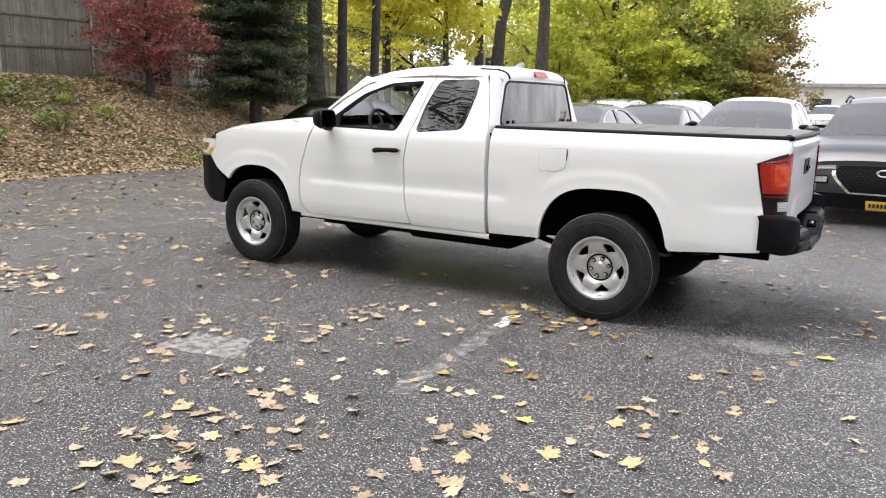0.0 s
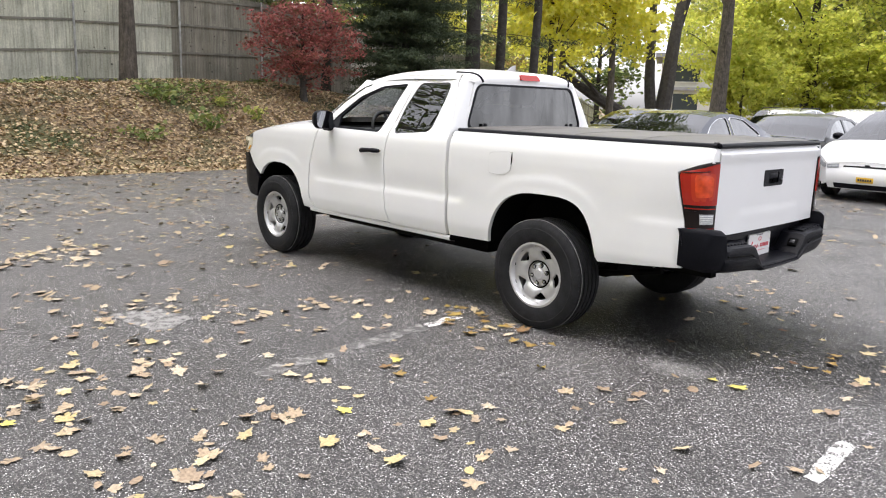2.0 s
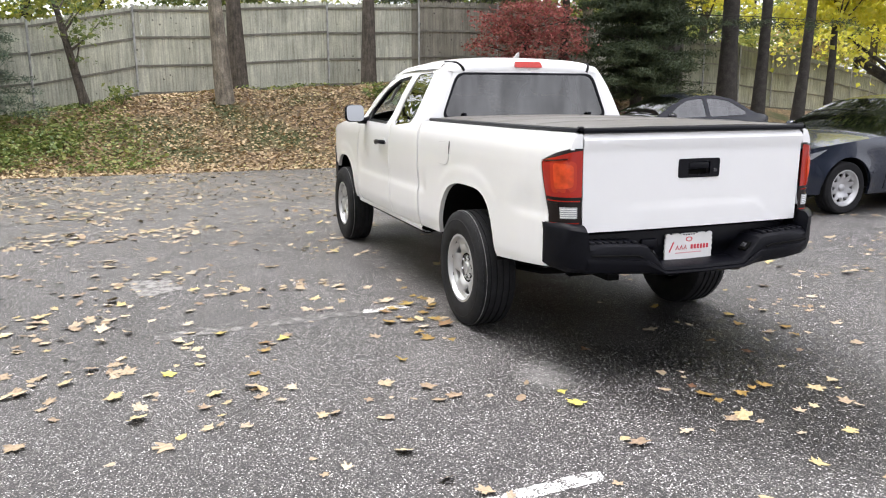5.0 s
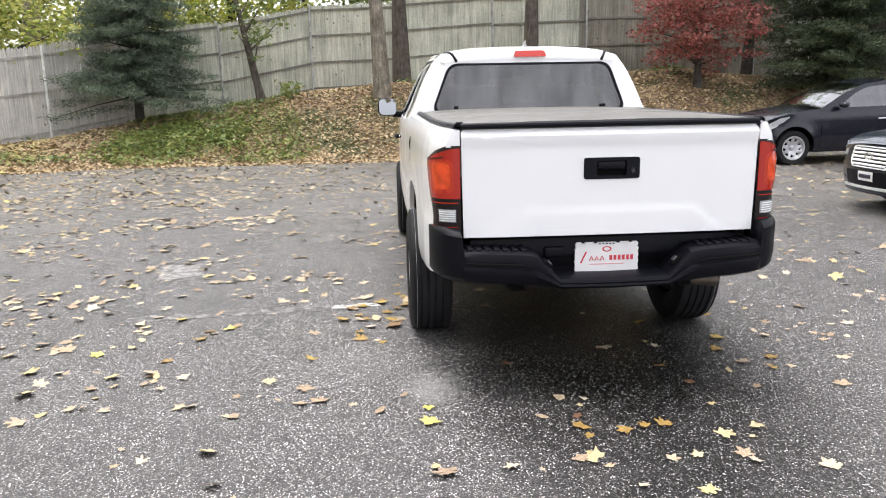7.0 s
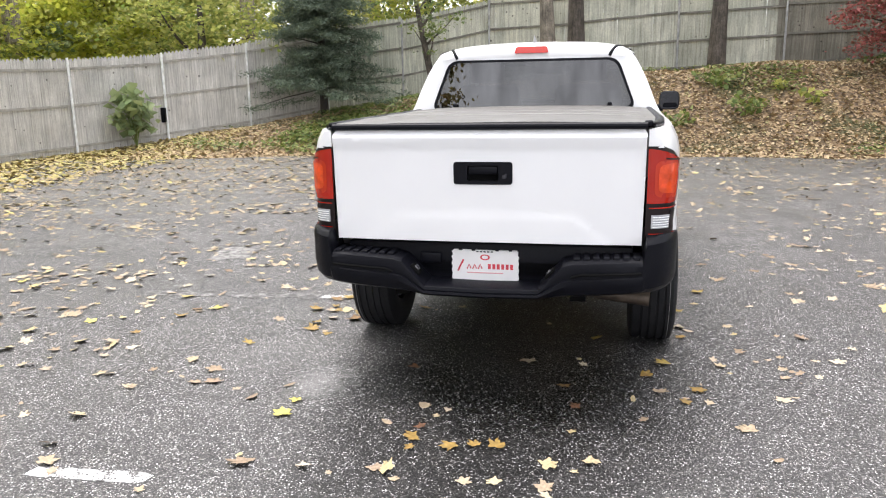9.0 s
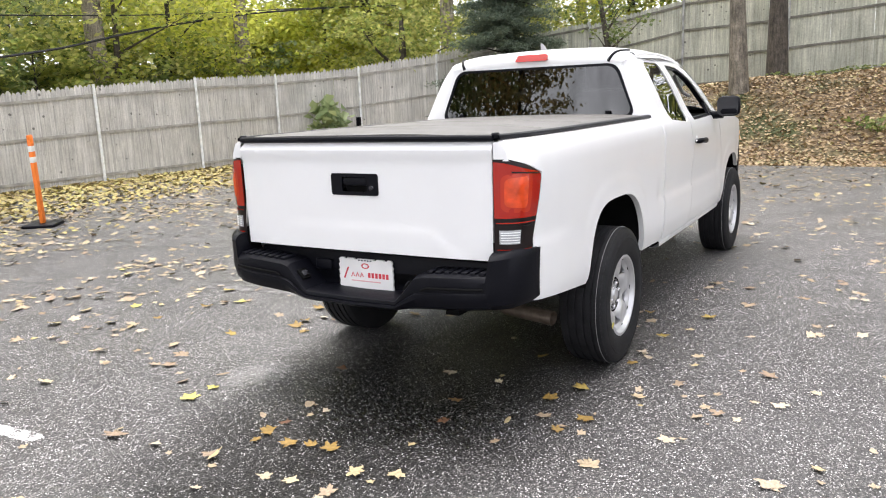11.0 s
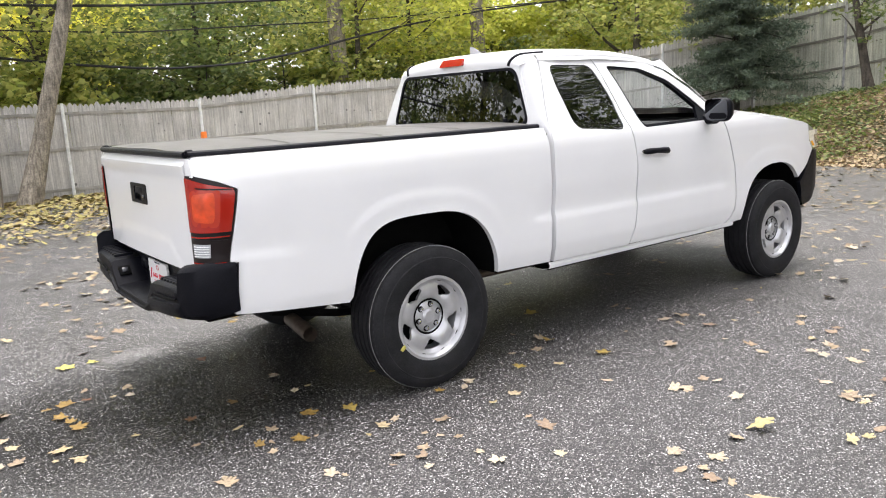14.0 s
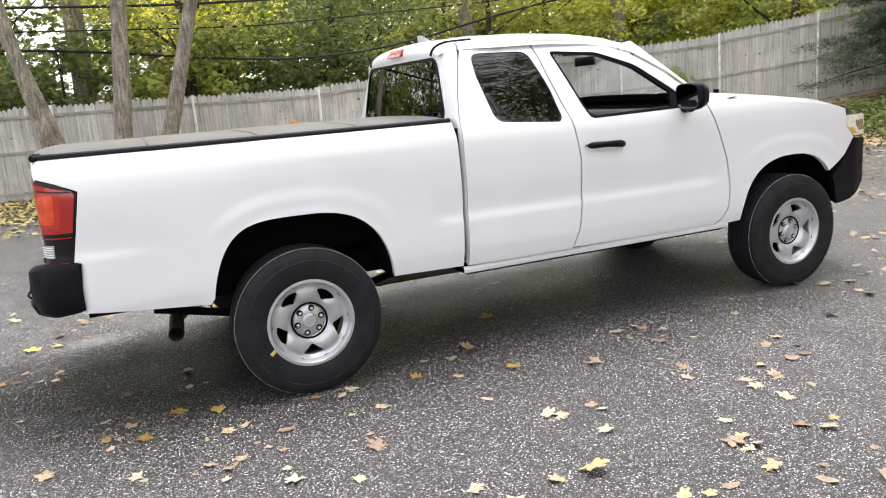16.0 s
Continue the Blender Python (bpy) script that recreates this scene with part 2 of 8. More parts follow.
    l.new(ranged(noise_tex(0.8, 5.0), 0.35, 0.62, 0.38, 0.58), rough.inputs[0])
    l.new(ranged(darker, 0.12, 1.0, 0.75, 1.0), rough.inputs[1])
    # less sheen within the painted shade
    l.new(ranged(darker, 0.12, 1.0, 0.10, 0.52), b.inputs["Specular IOR Level"])
    l.new(rough.outputs[0], b.inputs["Roughness"])
    bp = n.new("ShaderNodeBump")
    bp.inputs["Strength"].default_value = 0.55
    bp.inputs["Distance"].default_value = 0.006
    l.new(vor.outputs["Distance"], bp.inputs["Height"])
    bp2 = n.new("ShaderNodeBump")
    bp2.inputs["Strength"].default_value = 0.25
    bp2.inputs["Distance"].default_value = 0.01
    l.new(noise_tex(35.0, 4.0), bp2.inputs["Height"])
    l.new(bp.outputs[0], bp2.inputs["Normal"])
    l.new(bp2.outputs[0], b.inputs["Normal"])
    return m


def worn_paint(name, color, cover, rough=0.7):
    """Road paint worn off the high stones, so that the dark asphalt shows through in specks."""
    m = material(name, color, rough, vary=0.12, scale=9, bump=0.3)
    n, l = m.node_tree.nodes, m.node_tree.links
    b = n["Principled BSDF"]
    paint = b.inputs["Base Color"].links[0].from_socket
    geo = n.new("ShaderNodeNewGeometry")
    total = None
    for sc, w in ((16.0, 0.5), (130.0, 0.5)):
        t = n.new("ShaderNodeTexNoise")
        t.inputs["Scale"].default_value = sc
        t.inputs["Detail"].default_value = 4
        l.new(geo.outputs["Position"], t.inputs["Vector"])
        a = n.new("ShaderNodeMath")
        a.operation = 'MULTIPLY_ADD'
        a.inputs[1].default_value = w
        l.new(t.outputs["Fac"], a.inputs[0])
        if total:
            l.new(total, a.inputs[2])
        else:
            a.inputs[2].default_value = 0.0
        total = a.outputs[0]
    mr = n.new("ShaderNodeMapRange")
    mr.inputs["From Min"].default_value, mr.inputs["From Max"].default_value = 0.62 - 0.25 * cover, 0.66 - 0.25 * cover
    l.new(total, mr.inputs["Value"])
    mix = n.new("ShaderNodeMix")
    mix.data_type = 'RGBA'
    mix.inputs[6].default_value = (0.075, 0.072, 0.070, 1)
    l.new(mr.outputs[0], mix.inputs[0])
    l.new(paint, mix.inputs[7])
    l.new(mix.outputs[2], b.inputs["Base Color"])
    return m


def litter_material():
    """Leaf litter over soil: small tan, brown and yellow flakes, with green where ground ivy grows."""
    m = bpy.data.materials.new("leaf_litter_ground")
    m.use_nodes = True
    n, l = m.node_tree.nodes, m.node_tree.links
    b = n["Principled BSDF"]
    b.inputs["Roughness"].default_value = 0.85
    geo = n.new("ShaderNodeNewGeometry")
    vor = n.new("ShaderNodeTexVoronoi")
    vor.inputs["Scale"].default_value = 14.0
    l.new(geo.outputs["Position"], vor.inputs["Vector"])
    sep = n.new("ShaderNodeSeparateColor")
    l.new(vor.outputs["Color"], sep.inputs[0])
    ramp = n.new("ShaderNodeValToRGB")
    e = ramp.color_ramp.elements
    e[0].position, e[0].color = 0.0, (0.08, 0.055, 0.032, 1)
    e[1].position, e[1].color = 1.0, (0.34, 0.245, 0.13, 1)
    for p, c in ((0.35, (0.13, 0.088, 0.05)), (0.62, (0.20, 0.135, 0.075)), (0.85, (0.27, 0.185, 0.10))):
        k = e.new(p)
        k.color = (*c, 1)
    l.new(sep.outputs[0], ramp.inputs[0])
    noi = n.new("ShaderNodeTexNoise")
    noi.inputs["Scale"].default_value = 0.7
    noi.inputs["Detail"].default_value = 5
    l.new(geo.outputs["Position"], noi.inputs["Vector"])
    mr = n.new("ShaderNodeMapRange")
    mr.inputs["From Min"].default_value, mr.inputs["From Max"].default_value = 0.50, 0.66
    l.new(noi.outputs["Fac"], mr.inputs["Value"])
    mix = n.new("ShaderNodeMix")
    mix.data_type = 'RGBA'
    l.new(mr.outputs[0], mix.inputs[0])
    l.new(ramp.outputs[0], mix.inputs[6])
    mix.inputs[7].default_value = (0.060, 0.070, 0.022, 1)
    l.new(mix.outputs[2], b.inputs["Base Color"])
    bp = n.new("ShaderNodeBump")
    bp.inputs["Strength"].default_value = 0.9
    bp.inputs["Distance"].default_value = 0.03
    l.new(vor.outputs["Distance"], bp.inputs["Height"])
    l.new(bp.outputs[0], b.inputs["Normal"])
    return m


M_ASPHALT = asphalt_material()
M_LITTER = litter_material()
M_LINE = worn_paint("worn_road_paint", (0.62, 0.62, 0.60), 0.66)
M_LINEOLD = worn_paint("faded_road_paint", (0.24, 0.235, 0.225), 0.42, 0.75)
M_PATCH = worn_paint("pale_worn_asphalt", (0.24, 0.235, 0.225), 0.62, 0.8)
M_WHITE = material("white_paint", (0.785, 0.785, 0.785), 0.28, vary=0.015, scale=3, coat=0.6)
M_BLACKP = material("black_textured_plastic", (0.0042, 0.0044, 0.0070), 0.42, fine=0.3, bump=0.10, bump_scale=400, spec=0.13)
M_DARK = material("underbody_black", (0.004, 0.004, 0.004), 0.8, vary=0.3, spec=0.1)
M_RUBBER = material("tyre_rubber", (0.017, 0.017, 0.0185), 0.66, vary=0.25, scale=12, fine=0.2, bump=0.08, spec=0.15)
M_TREAD = material("tyre_tread_rubber", (0.024, 0.024, 0.025), 0.75, vary=0.35, scale=20, bump=0.2, spec=0.15)
M_TYRELINE = material("pale_tyre_paint", (0.20, 0.20, 0.20), 0.7, vary=0.5, scale=25)
M_CLEARD = material("dull_lamp_lens", (0.05, 0.05, 0.055), 0.15, coat=0.5)
M_STEELW = material("silver_painted_steel", (0.54, 0.54, 0.55), 0.38, metal=0.58, vary=0.08, scale=14, coat=0.1)
M_CHROME = material("chrome", (0.8, 0.8, 0.8), 0.12, metal=1.0)
M_GALV = material("galvanised_steel", (0.80, 0.81, 0.80), 0.5, metal=0.0, vary=0.2, scale=9)
M_POSTD = material("weathered_dark_steel", (0.40, 0.40, 0.39), 0.6, metal=0.3, vary=0.3, scale=7)
M_RED = material("red_lamp_lens", (0.36, 0.015, 0.006), 0.16, coat=0.35)
M_REDHI = material("red_lamp_highlight", (0.62, 0.062, 0.012), 0.2, vary=0.30, scale=22, coat=0.3)
M_CLEARL = material("clear_lamp_lens", (0.40, 0.41, 0.42), 0.12, fine=0.1, fine_scale=60, coat=0.8)
M_HEADLAMP = material("warm_headlamp_lens", (0.80, 0.76, 0.62), 0.12, fine=0.15, fine_scale=50, coat=0.8)
M_FIN = material("grey_aerial_paint", (0.34, 0.34, 0.35), 0.35)
M_AMBER = material("amber_reflector", (0.80, 0.36, 0.03), 0.2, coat=0.5)
M_REDMID = material("red_lamp_inner", (0.46, 0.030, 0.008), 0.14, coat=0.3)
M_SEAM = material("joint_shade_grey", (0.50, 0.50, 0.50), 0.6)
M_LAMPD = material("smoked_headlamp_lens", (0.30, 0.31, 0.33), 0.1, fine=0.3, fine_scale=40, coat=1.0)
M_SMOKE = material("dark_lamp_housing", (0.010, 0.006, 0.006), 0.38, coat=0.0, spec=0.25)
M_VINYL = material("grey_vinyl_cover", (0.125, 0.120, 0.112), 0.50, vary=0.16, scale=5, fine=0.1, bump=0.06, bump_scale=300, spec=0.3)
M_LENS = material("dark_camera_lens", (0.02, 0.02, 0.025), 0.1, coat=0.5)
M_CLOTH = material("dark_seat_cloth", (0.035, 0.035, 0.037), 0.9, fine=0.2)
M_DASH = material("dark_dashboard_plastic", (0.03, 0.03, 0.031), 0.6)
M_HEADL = material("pale_headliner", (0.42, 0.41, 0.39), 0.9)
M_RUST = material("dull_exhaust_steel", (0.11, 0.085, 0.065), 0.5, metal=0.5, vary=0.3, scale=25)
M_PLATE = material("white_plate", (0.78, 0.77, 0.76), 0.4, vary=0.04)
M_PLATERED = material("red_plate_print", (0.62, 0.05, 0.07), 0.4)
M_PLATEPINK = material("pale_red_plate_print", (0.70, 0.35, 0.36), 0.4)
M_GLASST = glass("privacy_glass", (0.04, 0.042, 0.045), 1.7, 0.0, 0.4)
M_GLASSR = glass("rear_privacy_glass", (0.05, 0.052, 0.055), 2.0, 0.01, 0.42)
M_GLASSC = glass("clear_glass", (0.72, 0.76, 0.76), 0.55)
M_GLASSSIDE = glass("car_side_glass", (0.16, 0.17, 0.185), 4.0, 0.0, 0.15)
M_GLASSCAR = glass("car_glass", (0.16, 0.17, 0.185), 2.1)
# same silvering as the other mirror, darkened to paint in a dark reflection
M_MIRRORD = material("darkened_mirror_glass", (0.11, 0.115, 0.125), 0.04, metal=1.0)
M_MIRROR = material("mirror_glass", (0.27, 0.28, 0.30), 0.02, metal=1.0)
M_BOARD = material("weathered_grey_board", (0, 0, 0), 0.85, objectrandom=[(0.47, 0.455, 0.425), (0.57, 0.55, 0.515), (0.51, 0.495, 0.46), (0.63, 0.61, 0.575)], vary=0.16, scale=2, fine=0.12, fine_scale=40, bump=0.3, bump_scale=60, streak=(34.0, 1.6, 0.66), knots=0.9)
M_BOARDG = material("mossy_grey_board", (0, 0, 0), 0.9, island=[(0.44, 0.445, 0.36), (0.54, 0.54, 0.45), (0.48, 0.485, 0.395), (0.57, 0.57, 0.48)], vary=0.22, scale=1.2, fine=0.15, fine_scale=30, bump=0.3, bump_scale=50, streak=(26.0, 1.2, 0.50), knots=0.9, top_tone=(0.45, 2.1, 0.85))
M_BOARDW = material("mossy_grey_picket", (0, 0, 0), 0.9, objectrandom=[(0.44, 0.445, 0.36), (0.54, 0.54, 0.45), (0.48, 0.485, 0.395), (0.57, 0.57, 0.48)], vary=0.22, scale=1.2, fine=0.15, fine_scale=30, bump=0.3, bump_scale=50, streak=(22.0, 1.2, 0.62), knots=0.9)
M_BOARDB = material("dark_brown_board", (0, 0, 0), 0.9, objectrandom=[(0.19, 0.175, 0.14), (0.25, 0.235, 0.19), (0.22, 0.205, 0.16), (0.28, 0.26, 0.21)], vary=0.25, scale=1.2, fine=0.15, fine_scale=30, bump=0.3, bump_scale=50, streak=(22.0, 1.2, 0.62), knots=0.9)
# west rails darkened: the shadow line along them is put into the colour
M_RAIL = material("weathered_shaded_rail", (0.19, 0.18, 0.15), 0.9, vary=0.3, scale=5)
M_RAILN = material("weathered_fence_rail", (0.36, 0.345, 0.31), 0.9, vary=0.3, scale=5)
M_BARK = material("grey_brown_bark", (0.098, 0.083, 0.068), 0.95, vary=0.35, scale=7, fine=0.35, fine_scale=40, bump=0.9, bump_scale=28, streak=(22.0, 2.5, 0.45))
M_BARKD = material("dark_bark", (0.045, 0.040, 0.035), 0.95, vary=0.35, scale=6, fine=0.35, fine_scale=35, bump=0.9, bump_scale=25)
M_BARKL = material("grey_bark", (0.20, 0.175, 0.14), 0.95, vary=0.35, scale=5, fine=0.35, fine_scale=40, bump=0.9, bump_scale=28, streak=(22.0, 2.5, 0.45))
M_BARKP = material("pale_grey_bark", (0.32, 0.28, 0.225), 0.95, vary=0.4, scale=3, fine=0.3, fine_scale=35, bump=1.0, bump_scale=24, streak=(26.0, 3.5, 0.35))
M_REDLEAF = material("red_leaf", (0, 0, 0), 0.6, island=[(0.20, 0.060, 0.055), (0.36, 0.098, 0.092), (0.50, 0.19, 0.165), (0.27, 0.075, 0.07), (0.18, 0.12, 0.07), (0.44, 0.13, 0.12)], trans=0.45)
M_YELLEAF = material("yellow_leaf", (0, 0, 0), 0.55, island=[(0.74, 0.70, 0.09), (0.86, 0.81, 0.13), (0.90, 0.86, 0.24), (0.66, 0.68, 0.11), (0.84, 0.79, 0.14)], trans=0.75)
M_LIMELEAF = material("yellow_green_leaf", (0, 0, 0), 0.55, island=[(0.25, 0.31, 0.07), (0.40, 0.43, 0.11), (0.58, 0.56, 0.18), (0.18, 0.25, 0.06), (0.50, 0.49, 0.15)], trans=0.65)
M_BRIGHTLIME = material("bright_lime_leaf", (0, 0, 0), 0.55, island=[(0.45, 0.50, 0.07), (0.60, 0.61, 0.11), (0.70, 0.68, 0.16), (0.36, 0.44, 0.07), (0.64, 0.62, 0.12)], trans=0.7)
M_GREENLEAF = material("green_leaf", (0, 0, 0), 0.55, island=[(0.085, 0.135, 0.045), (0.15, 0.21, 0.065), (0.26, 0.31, 0.10), (0.11, 0.16, 0.05), (0.36, 0.37, 0.14)], trans=0.55)
M_RUSTLEAF = material("rusty_leaf", (0, 0, 0), 0.6, island=[(0.28, 0.19, 0.07), (0.40, 0.28, 0.10), (0.24, 0.25, 0.08), (0.46, 0.34, 0.14)], trans=0.6)
M_NEEDLE = material("dark_needles", (0, 0, 0), 0.7, island=[(0.030, 0.050, 0.026), (0.056, 0.080, 0.040), (0.095, 0.118, 0.056), (0.040, 0.06, 0.03)], trans=0.25)
M_SPRUCE = material("blue_green_needles", (0, 0, 0), 0.7, island=[(0.072, 0.102, 0.074), (0.115, 0.155, 0.108), (0.19, 0.235, 0.160), (0.09, 0.125, 0.09)], trans=0.25)
M_IVY = material("ivy_leaf", (0, 0, 0), 0.5, island=[(0.08, 0.13, 0.035), (0.15, 0.21, 0.05), (0.24, 0.29, 0.085), (0.33, 0.33, 0.10)], trans=0.35)
M_FALLEN = material("dry_fallen_leaf", (0, 0, 0), 0.75, island=[(0.23, 0.165, 0.11), (0.36, 0.285, 0.19), (0.46, 0.39, 0.285), (0.38, 0.30, 0.195), (0.28, 0.205, 0.135), (0.47, 0.41, 0.30), (0.41, 0.335, 0.15), (0.40, 0.325, 0.205), (0.25, 0.18, 0.12), (0.43, 0.36, 0.25)], fine=0.25, fine_scale=80)
M_VERGE = material("verge_leaf", (0, 0, 0), 0.8, island=[(0.38, 0.29, 0.115), (0.45, 0.355, 0.145), (0.50, 0.41, 0.17), (0.40, 0.35, 0.12), (0.53, 0.45, 0.19), (0.33, 0.25, 0.10), (0.36, 0.35, 0.11)], fine=0.2, fine_scale=60)
M_FALLENY = material("bright_yellow_leaf", (0.52, 0.46, 0.11), 0.65, vary=0.15, scale=60)
M_GOLD = material("golden_fallen_leaf", (0, 0, 0), 0.7, island=[(0.25, 0.155, 0.05), (0.34, 0.25, 0.06), (0.29, 0.20, 0.055), (0.19, 0.11, 0.045), (0.37, 0.30, 0.085)], fine=0.2, fine_scale=80)
M_FALLENO = material("orange_fallen_leaf", (0.26, 0.165, 0.04), 0.65, vary=0.25, scale=60)
M_WEED = material("pale_green_broad_leaf", (0, 0, 0), 0.5, island=[(0.20, 0.27, 0.12), (0.27, 0.34, 0.16), (0.34, 0.40, 0.20), (0.23, 0.31, 0.15), (0.40, 0.44, 0.21)], trans=0.35)
M_FALLENB = material("brown_wet_leaf", (0.15, 0.075, 0.04), 0.6, vary=0.25, scale=60)
M_LITTERLEAF = material("bank_leaf", (0, 0, 0), 0.85, island=[(0.31, 0.21, 0.125), (0.43, 0.315, 0.185), (0.53, 0.40, 0.245), (0.36, 0.255, 0.14), (0.58, 0.455, 0.29), (0.47, 0.355, 0.20), (0.42, 0.40, 0.185)])
M_ORANGE = material("orange_plastic", (0.85, 0.20, 0.02), 0.5, vary=0.06, scale=10)
M_REFL = material("white_reflective_band", (0.78, 0.77, 0.74), 0.4)
M_STUCCO = material("pale_render", (0.62, 0.61, 0.58), 0.9, vary=0.08, scale=1)
M_ROOF = material("grey_roofing", (0.30, 0.30, 0.31), 0.85, vary=0.15, scale=2)
M_WINDOW = material("dark_far_window", (0.05, 0.06, 0.07), 0.15)
M_CABLE = material("black_cable", (0.015, 0.015, 0.016), 0.6)
M_NAVY = material("dark_blue_paint", (0.018, 0.024, 0.042), 0.24, metal=0.3, coat=0.6)
M_BLACKC = material("black_car_paint", (0.006, 0.007, 0.013), 0.25, coat=0.35, spec=0.3)
M_GREYC = material("grey_metallic_paint", (0.035, 0.037, 0.042), 0.32, metal=0.3, coat=0.35)
M_WHITEC = material("white_car_paint", (0.78, 0.78, 0.78), 0.25, coat=1.0)
M_SILVC = material("silver_car_paint", (0.42, 0.43, 0.44), 0.28, metal=0.5, coat=1.0)
M_YPLATE = material("yellow_plate", (0.75, 0.47, 0.04), 0.5)
M_INK = material("dark_plate_print", (0.03, 0.03, 0.05), 0.6)


# ---- building helpers ----
def link_mesh(name, bm, mat, parent=None, label="", smooth=35.0):
    me = bpy.data.meshes.new(name)
    bm.normal_update()
    if smooth:
        lim = radians(smooth)
        for f in bm.faces:
            f.smooth = True
        for e in bm.edges:
            if len(e.link_faces) == 2 and e.calc_face_angle(0.0) > lim:
                e.smooth = False
    bm.to_mesh(me)
    bm.free()
    me.materials.append(mat)
    ob = new(name, me)
    if parent:
        ob.parent = parent
    if label:
        ob["label"] = label
    return ob


def part(name, bm, mat, parent, label="", smooth=35.0):
    return link_mesh(name, bm, mat, parent, label, smooth)


def thing(name, at, label, category, group="", kind=""):
    e = new(name)
    e.empty_display_size = 0.2
    e.matrix_world = at if isinstance(at, Matrix) else Matrix.Translation(at)
    return tagged(e, label, category, group, kind)


def interp(pairs, x):
    if x <= pairs[0][0]:
        return pairs[0][1]
    for (a, p), (b, q) in zip(pairs, pairs[1:]):
        if x <= b:
            return p + (q - p) * (x - a) / (b - a)
    return pairs[-1][1]


def smoothstep(a, b, x):
    t = min(1.0, max(0.0, (x - a) / (b - a)))
    return t * t * (3 - 2 * t)


def box(x0, x1, y0, y1, z0, z1, bevel=0.0, seg=2):
    bm = bmesh.new()
    bmesh.ops.create_cube(bm, size=1.0, matrix=Matrix.LocRotScale(((x0 + x1) / 2, (y0 + y1) / 2, (z0 + z1) / 2), None, (x1 - x0, y1 - y0, z1 - z0)))
    if bevel:
        bmesh.ops.bevel(bm, geom=bm.edges[:], offset=bevel, segments=seg, profile=0.5, affect='EDGES', clamp_overlap=True)
    return bm


def tube(points, radii, n=10, caps=True):
    bm = bmesh.new()
    pts = [Vector(p) for p in points]
    if not isinstance(radii, (list, tuple)):
        radii = [radii] * len(pts)
    rings = []
    a = None
    for i, p in enumerate(pts):
        d = (pts[min(i + 1, len(pts) - 1)] - pts[max(i - 1, 0)]).normalized()
        if a is None:
            a = d.cross(Vector((0, 0, 1)))
            if a.length < 0.3:
                a = d.cross(Vector((1, 0, 0)))
        a = a - d * a.dot(d)
        a.normalize()
        b = d.cross(a).normalized()
        rings.append([bm.verts.new(p + radii[i] * (math.cos(k * 2 * math.pi / n) * a + math.sin(k * 2 * math.pi / n) * b)) for k in range(n)])
    for r, s in zip(rings, rings[1:]):
        for k in range(n):
            bm.faces.new((r[k], r[(k + 1) % n], s[(k + 1) % n], s[k]))
    if caps:
        bm.faces.new(rings[0][::-1])
        bm.faces.new(rings[-1])
    bmesh.ops.recalc_face_normals(bm, faces=bm.faces[:])
    return bm


def lathe(profile, n=48, axis_m=None, closed=False):
    """Turns (radius, y) pairs round the y axis."""
    bm = bmesh.new()
    rings = [[bm.verts.new((r * math.cos(k * 2 * math.pi / n), y, r * math.sin(k * 2 * math.pi / n))) for k in range(n)] for r, y in profile]
    pairs = list(zip(rings, rings[1:])) + ([(rings[-1], rings[0])] if closed else [])
    for a, b in pairs:
        for k in range(n):
            bm.faces.new((a[k], a[(k + 1) % n], b[(k + 1) % n], b[k]))
    bmesh.ops.recalc_face_normals(bm, faces=bm.faces[:])
    if axis_m:
        bm.transform(axis_m)
    return bm


def surface(fn, nu, nv, thick=0.0):
    """A grid of fn(u, v), u and v from 0 to 1."""
    bm = bmesh.new()
    g = [[bm.verts.new(fn(i / nu, j / nv)) for j in range(nv + 1)] for i in range(nu + 1)]
    for i in range(nu):
        for j in range(nv):
            bm.faces.new((g[i][j], g[i + 1][j], g[i + 1][j + 1], g[i][j + 1]))
    bmesh.ops.recalc_face_normals(bm, faces=bm.faces[:])
    if thick:
        bmesh.ops.solidify(bm, geom=bm.faces[:], thickness=thick)
    return bm


def panel(outline, holes, fn, step=0.08, depth=0.02, away=None):
    """A sheet cut to an outline with holes in a plane of (a, b), cut into a fine grid, laid on the surface fn(a, b), with turned-in edges along `away`."""
    bm = bmesh.new()
    for loop in [outline] + list(holes):
        vs = [bm.verts.new((a, 0, b)) for a, b in loop]
        for i in range(len(vs)):
            bm.edges.new((vs[i], vs[(i + 1) % len(vs)]))
    bmesh.ops.triangle_fill(bm, use_beauty=True, use_dissolve=True, edges=bm.edges[:], normal=(0, -1, 0))
    xs, zs = [p[0] for p in outline], [p[1] for p in outline]
    for k, (lo, hi) in enumerate(((min(xs), max(xs)), (min(zs), max(zs)))):
        c = math.ceil(lo / step) * step
        while c < hi:
            co = Vector((c, 0, 0)) if k == 0 else Vector((0, 0, c))
            no = Vector((1, 0, 0)) if k == 0 else Vector((0, 0, 1))
            bmesh.ops.bisect_plane(bm, geom=bm.verts[:] + bm.edges[:] + bm.faces[:], dist=1e-5, plane_co=co, plane_no=no)
            c += step
    for v in bm.verts:
        v.co = fn(v.co.x, v.co.z)
    bmesh.ops.remove_doubles(bm, verts=bm.verts[:], dist=0.0004)
    if depth:
        edges = [e for e in bm.edges if len(e.link_faces) == 1]
        r = bmesh.ops.extrude_edge_only(bm, edges=edges)
        for v in r["geom"]:
            if isinstance(v, bmesh.types.BMVert):
                v.co += (Vector(away) if away else Vector((0, -math.copysign(1, v.co.y), 0))) * depth
    bmesh.ops.recalc_face_normals(bm, faces=bm.faces[:])
    return bm


